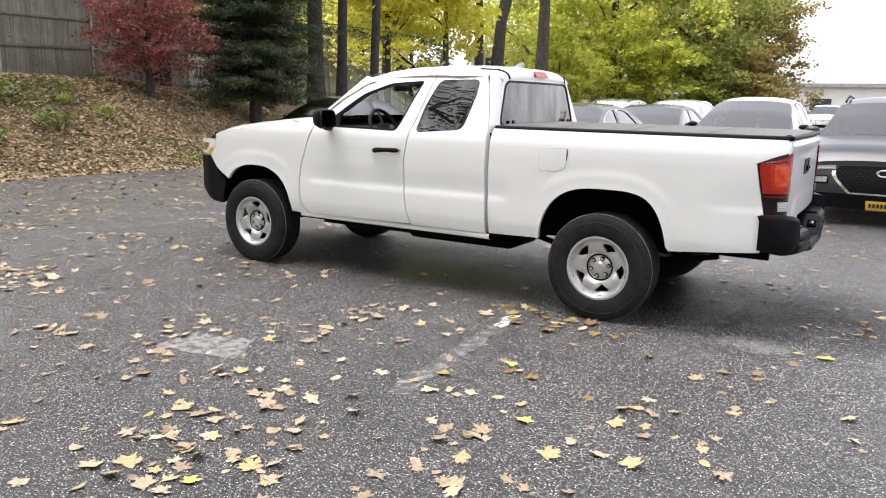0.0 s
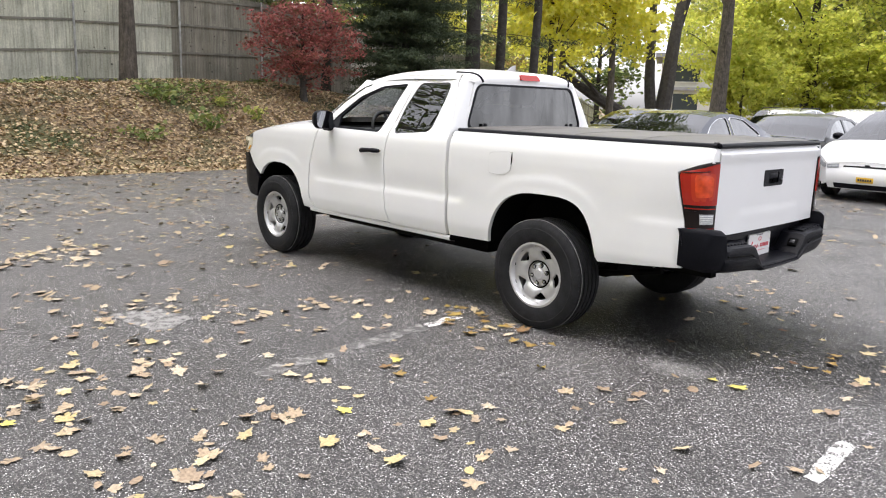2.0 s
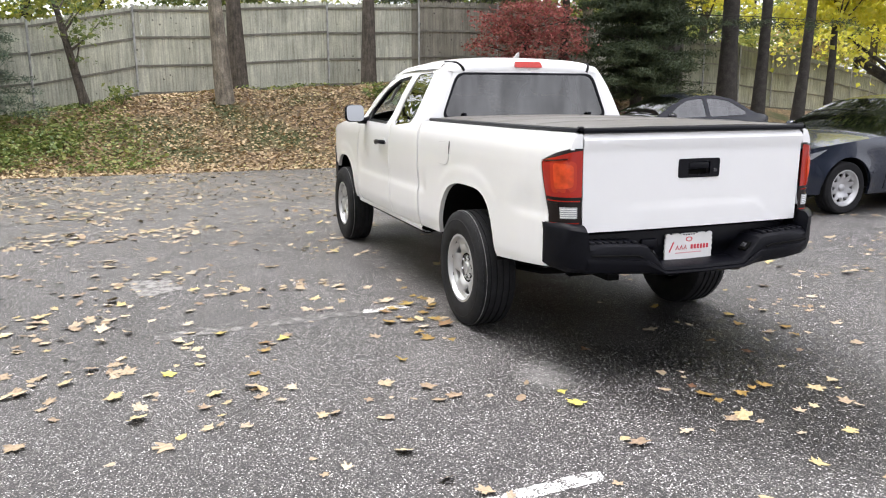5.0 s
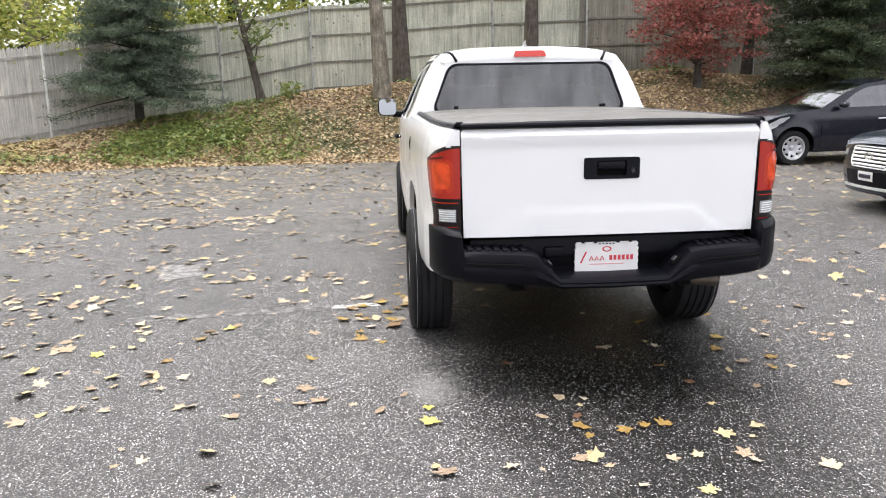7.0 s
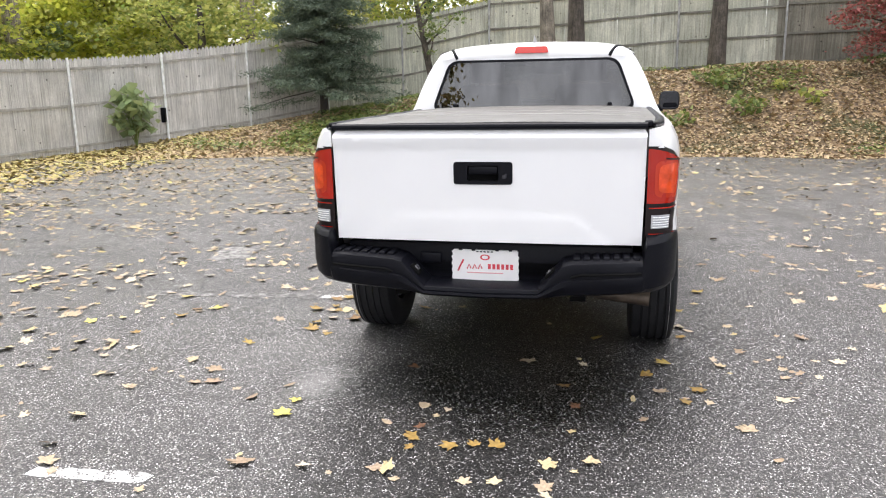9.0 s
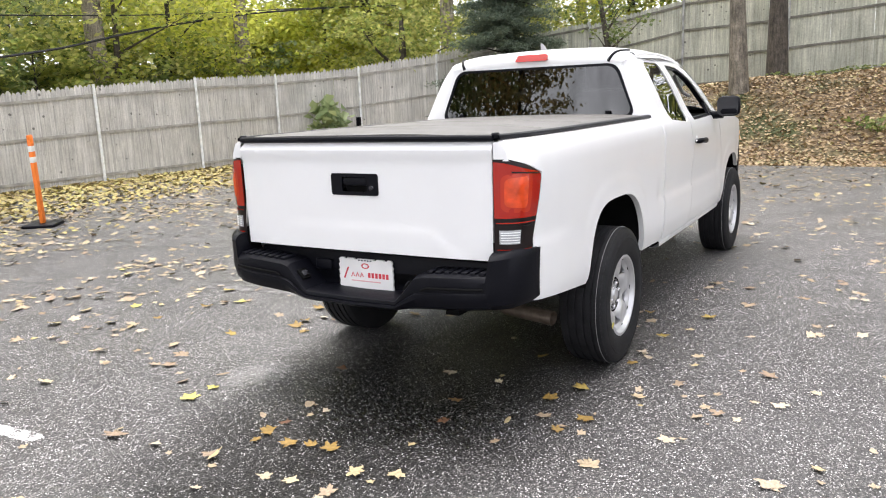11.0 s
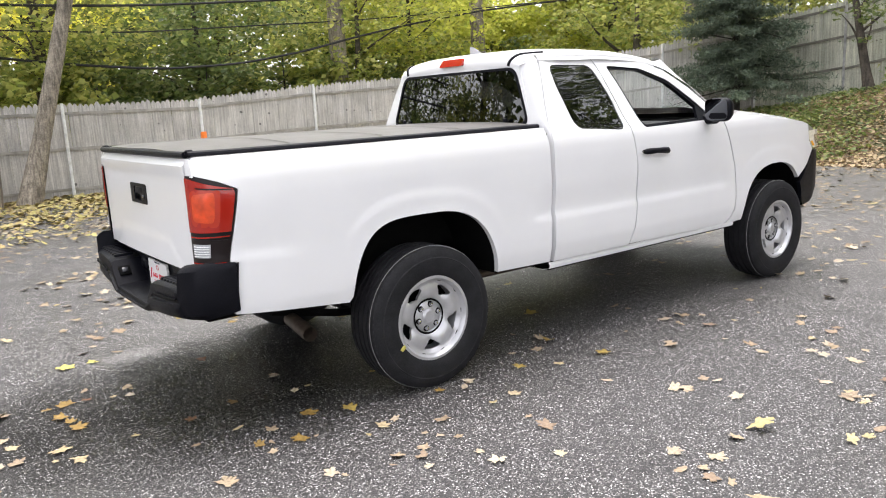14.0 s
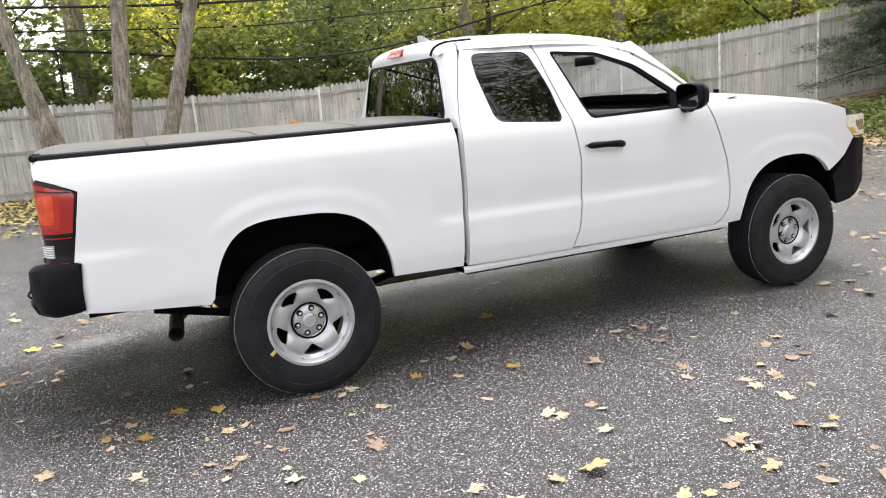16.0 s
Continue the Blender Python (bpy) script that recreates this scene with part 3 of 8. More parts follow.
def mirrored(bm):
    b = bm.copy()
    bmesh.ops.scale(b, vec=(1, -1, 1), verts=b.verts[:])
    bmesh.ops.reverse_faces(b, faces=b.faces[:])
    return b


def rounded(pts, r, n=4):
    """A polygon with its corners rounded by about r."""
    out = []
    k = len(pts)
    for i in range(k):
        p, a, b = Vector(pts[i]), Vector(pts[i - 1]), Vector(pts[(i + 1) % k])
        ra = min(r, (a - p).length * 0.45)
        rb = min(r, (b - p).length * 0.45)
        s, e = p + (a - p).normalized() * ra, p + (b - p).normalized() * rb
        for j in range(n + 1):
            t = j / n
            out.append(tuple((1 - t) ** 2 * s + 2 * t * (1 - t) * p + t * t * e))
    return out


def arch(cx, cz, rx, rz, a0, a1, n=18, p=2.3):
    """Points on a squarish arch from angle a0 to a1 in degrees."""
    out = []
    for i in range(n + 1):
        a = radians(a0 + (a1 - a0) * i / n)
        c, s = math.cos(a), math.sin(a)
        out.append((cx + rx * math.copysign(abs(c) ** (2 / p), c), cz + rz * math.copysign(abs(s) ** (2 / p), s)))
    return out

# ---- the ground: a flat lot with a bank rising to the fence ----
FOOT = [(-14, -9.6), (-9, -10.2), (-6, -11.2), (3, -11.1), (5, -10.7), (9, -12.0), (16, -14.5), (30, -18.5), (80, -26)]
CREST = [(-14, 0.05), (-11.5, 0.10), (-9.3, 0.40), (-5.3, 0.98), (-2.8, 1.45), (2.4, 1.72), (5.1, 1.87), (8, 1.80), (12, 1.55), (17, 1.25), (25, 0.85), (33, 0.10), (42, -0.9), (80, -0.9)]


def ground_z(x, y):
    s = (interp(FOOT, y) - x) / 6.4
    if s <= 0:
        return -0.012
    h = interp(CREST, y) * smoothstep(0.0, 0.8, s)
    n = noise.noise((x * 0.6, y * 0.6, 3.0)) * 0.10 + noise.noise((x * 1.9, y * 1.9, 8.0)) * 0.05
    return h + n * min(1.0, s * 2.5) * min(1.0, h * 1.4) - 0.012


def ground_sheet():
    xs = [-900, -300, -120, -70, -50, -40, -33, -28] + [-26 + 0.35 * i for i in range(52)] + [-7, -4, 0, 6, 15, 40, 120, 900]
    ys = [-900, -300, -100, -50, -30, -20, -16] + [-14 + 0.4 * i for i in range(60)] + [11, 13, 15, 18, 22, 27, 34, 45, 60, 90, 300, 900]
    verts = [(x, y, ground_z(x, y)) for x in xs for y in ys]
    n = len(ys)
    faces = [(i * n + j, (i + 1) * n + j, (i + 1) * n + j + 1, i * n + j + 1) for i in range(len(xs) - 1) for j in range(n - 1)]
    me = bpy.data.meshes.new("ground")
    me.from_pydata(verts, [], faces)
    me.polygons.foreach_set("use_smooth", [True] * len(faces))
    me.materials.append(M_LITTER)
    ob = new("ground", me)
    return tagged(ob, "soil bank covered with brown fallen leaves and ivy", "ground", kind="structure")


ground_sheet()


def lot():
    """The asphalt, with a ragged edge where the leaves lie over it."""
    edge = []
    for i in range(60):
        x = 90 - (90 + 9.5) * i / 59
        edge.append((x, -11.0 - 0.5 * noise.noise((x * 0.5, 0, 0))))
    for i in range(80):
        y = -10.8 + i * 0.55
        edge.append((interp(FOOT, y) + 0.10 + 0.18 * noise.noise((0, y * 1.3, 1)), y))
    edge += [(-20, 80), (90, 80)]
    bm = bmesh.new()
    f = bm.faces.new([bm.verts.new((x, y, 0)) for x, y in edge])
    if f.normal.z < 0:
        f.normal_flip()
    bmesh.ops.triangulate(bm, faces=bm.faces[:])
    for q in bm.faces:
        q.normal_update()
        if q.normal.z < 0:
            q.normal_flip()
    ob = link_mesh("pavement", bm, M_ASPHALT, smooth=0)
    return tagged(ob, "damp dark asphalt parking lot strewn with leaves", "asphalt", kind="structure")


lot()


def road_mark(pts, mat, label, seed, wear=0.02):
    """A painted mark a few millimetres thick with a worn outline."""
    bm = bmesh.new()
    ring = []
    k = len(pts)
    for i in range(k):
        a, b = Vector(pts[i]), Vector(pts[(i + 1) % k])
        n = max(2, int((b - a).length / 0.04))
        for j in range(n):
            p = a.lerp(b, j / n)
            q = (p.x * 14 + seed, p.y * 14, seed * 3.1)
            ring.append((p.x + wear * noise.noise(q), p.y + wear * noise.noise((q[1], q[0], seed))))
    f = bm.faces.new([bm.verts.new((x, y, 0.0008)) for x, y in ring])
    f.normal_update()
    if f.normal.z < 0:
        f.normal_flip()
    r = bmesh.ops.extrude_face_region(bm, geom=[f])
    ob = link_mesh("parking_line", bm, mat, smooth=0)
    for v in ob.data.vertices:
        if v.index >= len(ring):
            v.co.z = 0.0020
    return tagged(ob, label, "road marking", kind="structure")


road_mark([(2.02, -1.17), (2.09, -1.17), (2.12, -1.68), (2.05, -1.66)], M_LINE, "worn white painted end of a parking line on asphalt", 1)
road_mark([(-0.55, -1.12), (-0.49, -1.10), (-0.47, -1.42), (-0.54, -1.43)], M_LINE, "short worn white remains of a parking line on asphalt", 2, 0.035)
road_mark([(-0.55, -1.46), (-0.44, -1.45), (-0.33, -2.75), (-0.46, -2.78)], M_LINEOLD, "faded grey parking line on asphalt", 3, 0.04)
road_mark([(2.08, -1.80), (2.13, -1.80), (2.15, -2.35), (2.12, -2.36)], M_LINEOLD, "faded grey parking line on asphalt", 4, 0.02)
road_mark([(-1.99, -2.95), (-2.02, -2.62), (-1.60, -2.55), (-1.44, -2.86)], M_PATCH, "pale worn square patch in the asphalt", 5, 0.05)


# ---- fences ----
NORTH = [(-17.35, -7.6), (-15.55, -9.25), (-13.9, -10.85), (-11.55, -11.85), (-8.95, -11.98), (-6.35, -12.10), (-3.70, -12.22), (-1.05, -12.32), (1.6, -12.42), (4.2, -12.52), (6.8, -12.62), (9.4, -12.72)]
WEST = [(-17.35, -7.6), (-17.55, -5.3), (-18.05, -2.83), (-18.15, -0.2), (-18.15, 2.41), (-17.85, 5.1), (-17.9, 7.7), (-18.1, 10.3), (-18.6, 12.8), (-19.4, 15.2), (-20.2, 17.6), (-21.0, 20.1), (-21.8, 22.6), (-22.6, 25.1), (-23.4, 27.6), (-24.3, 30.1), (-25.3, 32.6), (-26.4, 35.1), (-27.6, 37.6), (-28.8, 40.1), (-30, 42.6)]


def picket_mesh(w, h, t, pointed):
    bm = bmesh.new()
    c = w * 0.36
    d = w * 0.55 if pointed else w * 0.2
    prof = [(-w / 2, 0), (w / 2, 0), (w / 2, h - d), (w / 2 - c, h), (-w / 2 + c, h), (-w / 2, h - d)]
    f = bm.faces.new([bm.verts.new((x, 0, z)) for x, z in prof])
    r = bmesh.ops.extrude_face_region(bm, geom=[f])
    bmesh.ops.translate(bm, vec=(0, t, 0), verts=[v for v in r["geom"] if isinstance(v, bmesh.types.BMVert)])
    bmesh.ops.recalc_face_normals(bm, faces=bm.faces[:])
    return bm


FENCE_PICKETS = []


NORTH_TOP = [2.40, 2.36, 2.30, 2.26, 2.20, 2.04, 1.84, 1.83, 1.83, 1.83, 1.83, 1.83]


def fence(line, name, label, height, rails, post_mat, pointed, singly, tops=None):
    root = thing(name, (line[0][0], line[0][1], ground_z(*line[0])), label, "fence", kind="structure")
    inv = root.matrix_world.inverted()
    rng = random.Random(5)
    joined = bmesh.new()
    for i, (a, b) in enumerate(zip(line, line[1:])):
        a, b = Vector((*a, ground_z(*a))), Vector((*b, ground_z(*b)))
        d = b - a
        flat = Vector((d.x, d.y, 0))
        along = flat.normalized()
        side = Vector((-along.y, along.x, 0))
        if side.dot(Vector((0, 0, 0)) - (a + b) / 2) < 0:
            side = -side
        lift = 0.03 + rng.uniform(-0.02, 0.02)
        hh = (tops[i] if tops else height) + rng.uniform(-0.04, 0.04)
        he = tops[i + 1] if tops else hh
        pb = tube([a + side * 0.075 - Vector((0, 0, 0.1)), a + side * 0.075 + Vector((0, 0, hh - 0.03))], 0.030, 10)
        pb.transform(inv)
        part("post", pb, post_mat, root)
        for rz in rails:
            ra, rb_ = rz * hh / height, rz * he / height
            z0 = Vector((0, 0, lift + (ra + rb_) / 2))
            rb = bmesh.new()
            bmesh.ops.create_cube(rb, size=1.0)
            ang = math.atan2(d.y, d.x)
            rb.transform(inv @ Matrix.Translation((a + b) / 2 + z0 + side * 0.028) @ Matrix.Rotation(ang, 4, 'Z') @ Matrix.Rotation(-math.atan2(d.z + rb_ - ra, flat.length), 4, 'Y') @ Matrix.Diagonal((d.length, 0.04, 0.056, 1)))
            part("rail", rb, M_RAILN if singly else M_RAIL, root, smooth=0)
        n = max(1, round(flat.length / 0.098))
        for k in range(n):
            t = (k + 0.5) / n
            p = a.lerp(b, t) + Vector((0, 0, lift - 0.05)) + side * rng.uniform(-0.006, 0.004)
            m = Matrix.Translation(p) @ Matrix.Rotation(math.atan2(d.y, d.x), 4, 'Z') @ Matrix.Rotation(rng.uniform(-0.004, 0.004), 4, 'Y') @ Matrix.Diagonal((flat.length / n / 0.098 * (rng.uniform(0.992, 1.015) if singly else rng.uniform(1.03, 1.07)), 1, (hh + (he - hh) * t) / height * rng.uniform(0.988, 1.008), 1))
            if singly or a.y < 12.5:
                FENCE_PICKETS.append((root, m, "north" if singly else "darker" if 4.9 < p.y < 11.5 else "west"))
            else:
                pk = picket_mesh(0.098, height, 0.016, pointed)
                pk.transform(inv @ m)
                me = bpy.data.meshes.new("tmp")
                pk.to_mesh(me)
                pk.free()
                joined.from_mesh(me)
                bpy.data.meshes.remove(me)
    if not singly:
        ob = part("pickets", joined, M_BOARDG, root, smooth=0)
        ob["kind"] = "stuff"
    else:
        joined.free()
    return root


fence(NORTH, "fence_north", "weathered grey wooden stockade fence with galvanised posts", 1.83, (0.12, 0.90, 1.58), M_GALV, True, True, NORTH_TOP)
fence(WEST, "fence_west", "tall mossy grey wooden board fence on the bank", 2.42, (0.03, 0.755, 1.50, 2.20), M_POSTD, False, False)

# ---- wheels ----
def wheel_parts(root_name, parent, at, side, R=0.375, width=0.245, rim_r=0.205, spokes=5, lugs=6, steel=M_STEELW, detail=True, label="", spin=0.0):
    """One wheel: tyre with grooved tread, pressed rim with openings, hub and nuts. side: -1 faces -y, 1 faces +y."""
    m = Matrix.Translation(at) @ (Matrix.Identity(4) if side < 0 else Matrix.Rotation(math.pi, 4, 'Z'))
    h = width / 2
    n = 64 if detail else 36
    prof = [(rim_r - 0.004, -h * 0.80), (rim_r + 0.012, -h * 0.92), (rim_r + 0.045, -h * 1.0), (rim_r + 0.085, -h * 1.02), (R - 0.040, -h * 0.985), (R - 0.020, -h * 0.93), (R - 0.006, -h * 0.84)]
    gro = []
    for g in (-0.50, -0.17, 0.17, 0.50):
        gro += [(R, h * (g - 0.055)), (R - 0.009, h * (g - 0.045)), (R - 0.009, h * (g + 0.045)), (R, h * (g + 0.055))]
    prof = prof + gro + [(r, -y) for r, y in prof[::-1]]
    bm = lathe(prof, n)
    bm.transform(m)
    wheel = part("wheel", bm, M_RUBBER, parent, label or "black all-season tyre on a silver steel wheel")
    # shoulder blocks on the tread
    if detail:
        tb = bmesh.new()
        for k in range(64):
            a = 2 * math.pi * k / 64
            for sgn in (-1, 1):
                c = bmesh.ops.create_cube(tb, size=1.0, matrix=Matrix.Rotation(a, 4, 'Y') @ Matrix.Translation((R - 0.0140, sgn * h * 0.72, 0)) @ Matrix.Rotation(0.18 * sgn, 4, 'X') @ Matrix.Diagonal((0.014, h * 0.28, 0.024, 1)))
        tb.transform(m)
        part("tread", tb, M_TREAD, wheel, smooth=0)["kind"] = "stuff"
        lt = lathe([(R - 0.062, -h * 1.005), (R - 0.058, -h * 1.018), (R - 0.054, -h * 1.0)], n)
        lt.transform(m)
        part("sidewall_rib", lt, M_TREAD, wheel)
        # thin pale factory line painted round the tread
        fl = lathe([(R - 0.002, -h * 0.705), (R + 0.0008, -h * 0.70), (R + 0.0008, -h * 0.685), (R - 0.002, -h * 0.68)], n)
        fl.transform(m)
        part("paint_line", fl, M_TYRELINE, wheel, "thin pale line painted round the tread")
    # rim barrel and lip
    rb = lathe([(rim_r * 0.90, h * 0.7), (rim_r * 0.86, 0.0), (rim_r * 0.90, -h * 0.55), (rim_r * 0.955, -h * 0.70), (rim_r + 0.010, -h * 0.86), (rim_r + 0.012, -h * 0.91), (rim_r - 0.003, -h * 0.92), (rim_r - 0.010, -h * 0.84), (rim_r * 0.92, -h * 0.72)], n)
    rb.transform(m)
    rim = part("rim", rb, steel, wheel, "silver painted steel rim")
    # pressed disc with openings
    ro = rim_r * (0.945 if detail else 0.905)
    outline = [(ro * math.cos(2 * math.pi * k / 40), ro * math.sin(2 * math.pi * k / 40)) for k in range(40)]
    holes = []
    for s in range(spokes):
        a = math.pi / 2 + 2 * math.pi * (s + 0.5) / spokes + spin
        wd = 0.335 if detail else 2.1 / spokes
        if detail:
            hole = [(0.575, -0.10), (0.64, -0.42), (0.72, -0.78), (0.765, -0.92), (0.805, -0.86), (0.826, -0.50), (0.832, 0.0), (0.826, 0.50), (0.805, 0.86), (0.765, 0.92), (0.72, 0.78), (0.64, 0.42), (0.575, 0.10)]
        else:
            hole = [(0.565, -0.16), (0.66, -0.52), (0.765, -0.84), (0.805, -0.84), (0.825, -0.66), (0.83, 0), (0.825, 0.66), (0.805, 0.84), (0.765, 0.84), (0.66, 0.52), (0.565, 0.16)]
        hole = [(rim_r * r, wd * t) for r, t in hole]
        holes.append([(r * math.cos(a + t), r * math.sin(a + t)) for r, t in hole])

    def dish(a, b):
        r = math.hypot(a, b)
        y = -h * interp([(0.0, 0.32), (rim_r * 0.40, 0.36), (rim_r * 0.47, 0.52), (rim_r * 0.58, 0.62), (rim_r * 0.70, 0.64), (rim_r * 0.84, 0.62), (rim_r * 0.945, 0.74)] if detail else [(0.0, 0.30), (rim_r * 0.40, 0.32), (rim_r * 0.47, 0.44), (rim_r * 0.58, 0.54), (rim_r * 0.70, 0.52), (rim_r * 0.82, 0.42), (rim_r * 0.91, 0.62)], r)
        ang = (math.atan2(b, a) - math.pi / 2 - spin) * spokes
        c = 0.5 + 0.5 * math.cos(ang)
        y -= (0.008 if detail else 0.019) * smoothstep(0.10, 0.75, c) * smoothstep(rim_r * 0.43, rim_r * 0.56, r) * (1 - smoothstep(rim_r * 0.74, rim_r * 0.90, r))
        y += 0.010 * (1 - smoothstep(0.0, 0.30, c)) * smoothstep(rim_r * 0.50, rim_r * 0.62, r) * (1 - smoothstep(rim_r * 0.80, rim_r * 0.90, r))
        return Vector((a, y, b))
    db = panel(outline, holes, dish, 0.012 if detail else 0.06, 0.016, (0, 1, 0))
    db.transform(m)
    disc = part("wheel_disc", db, steel, wheel)
    inner = lathe([(0.02, 0.0), (rim_r * 0.86, 0.0)], 24)
    inner.transform(m)
    part("brake_drum", inner, M_DARK, wheel)
    if detail:
        for k in range(10):
            a = 2 * math.pi * (k + 0.5) / 10 + spin
            wt = box(-0.012, 0.012, -0.004, 0.004, -0.004, 0.004, 0.002)
            wt.transform(m @ Matrix.Rotation(a, 4, 'Y') @ Matrix.Translation((0, -h * 0.70, rim_r * 0.93)))
            part("rim_slot", wt, M_DARK, rim)
    cap = lathe([(0.001, -h * 0.60), (0.030, -h * 0.595), (0.040, -h * 0.53), (0.046, -h * 0.40), (0.048, -h * 0.15)], 28)
    cap.transform(m)
    part("centre_cap", cap, steel, disc)
    if detail:
        cp = lathe([(0.040, -h * 0.50), (0.072, -h * 0.46), (0.084, -h * 0.38), (0.087, -h * 0.15)], 32)
        cp.transform(m)
        part("hub_plate", cp, steel, disc)
        hg = lathe([(0.084, -h * 0.50), (0.0945, -h * 0.50)], 32)
        hg.transform(m)
        part("hub_gap", hg, M_DARK, disc)
        gr = lathe([(rim_r * 0.94, -h * 0.66), (rim_r * 0.965, -h * 0.66)], 40)
        gr.transform(m)
        part("rim_groove", gr, M_DARK, rim)
        for k in range(lugs):
            a = 2 * math.pi * (k + 0.25) / lugs
            pk = lathe([(0.0005, -0.002), (0.0155, -0.002), (0.0165, 0.004)], 14)
            pk.transform(m @ Matrix.Translation((0.0630 * math.cos(a), -h * 0.475, 0.0630 * math.sin(a))))
            part("lug_pocket", pk, M_DARK, disc)
            nb = lathe([(0.001, -0.024), (0.007, -0.022), (0.0115, -0.012), (0.0115, 0.01)], 6)
            nb.transform(m @ Matrix.Translation((0.0630 * math.cos(a), -h * 0.43, 0.0630 * math.sin(a))))
            part("lug_nut", nb, M_CHROME, disc)
    return wheel


# ---- the white pickup ----
REAR_ARCH, FRONT_ARCH = (-0.012, 0.40, 0.456, 0.503), (-3.228, 0.40, 0.435, 0.470)
HALF = [(-4.14, 0.56), (-4.08, 0.71), (-4.0, 0.79), (-3.88, 0.832), (-3.68, 0.860), (-3.4, 0.876), (-3.0, 0.890), (-2.4, 0.902), (-1.5, 0.905), (-0.9, 0.898), (-0.3, 0.885), (0.5, 0.872), (0.80, 0.862), (0.95, 0.846), (1.05, 0.815), (1.13, 0.76)]
SECT = [(0.40, -0.050), (0.46, -0.036), (0.52, -0.016), (0.60, -0.002), (0.68, 0.0), (0.80, -0.001), (0.92, 0.0), (1.0, 0.0), (1.10, -0.001), (1.17, -0.006), (1.22, -0.018), (1.26, -0.038), (1.29, -0.056), (1.33, -0.074), (1.45, -0.122), (1.55, -0.168), (1.62, -0.208), (1.66, -0.242), (1.70, -0.30)]


def crease(z, zc):
    """A ledge at height zc: the skin steps in above it and comes back out higher up."""
    return smoothstep(zc - 0.018, zc + 0.024, z) * (1 - smoothstep(zc + 0.03, zc + 0.20, z))


def side_y(x, z):
    y = interp(HALF, x) + interp(SECT, z)
    y -= 0.010 * smoothstep(-2.64, -2.50, x) * (1 - smoothstep(-0.80, -0.68, x)) * crease(z, 0.772)
    y -= 0.006 * smoothstep(0.60, 0.80, x) * crease(z, 0.832)
    for cx, cz, rx, rz, edge in ((*REAR_ARCH, 1.215), (*FRONT_ARCH, 1.25)):
        q = (abs((x - cx) / rx) ** 2.7 + abs((z - cz) / rz) ** 2.7) ** (1 / 2.7)
        high = smoothstep(0.66, 0.96, z)
        y += 0.0038 * high * (1 - smoothstep(edge - 0.05, edge + 0.02, q)) + 0.003 * (1 - smoothstep(1.01, 1.06, q))
        y -= 0.0012 * high * smoothstep(edge, edge + 0.03, q) * (1 - smoothstep(edge + 0.05, edge + 0.30, q))
    return y


def left(x, z):
    return Vector((x, -side_y(x, z), z))


def hood_edge(x):
    return interp([(-4.05, 1.00), (-3.95, 1.055), (-3.83, 1.100), (-3.64, 1.150), (-3.36, 1.190), (-2.95, 1.232), (-2.50, 1.262)], x)


TRUCK = thing("pickup_truck", pose(-0.012, 0, 0, 0, 0, -0.6), "white extended-cab pickup truck with steel wheels and black bumpers", "pickup truck")


def both(name, bm, mat, label="", parent=None):
    b = mirrored(bm)
    return part(name, bm, mat, parent or TRUCK, label), part(name, b, mat, parent or TRUCK, label)


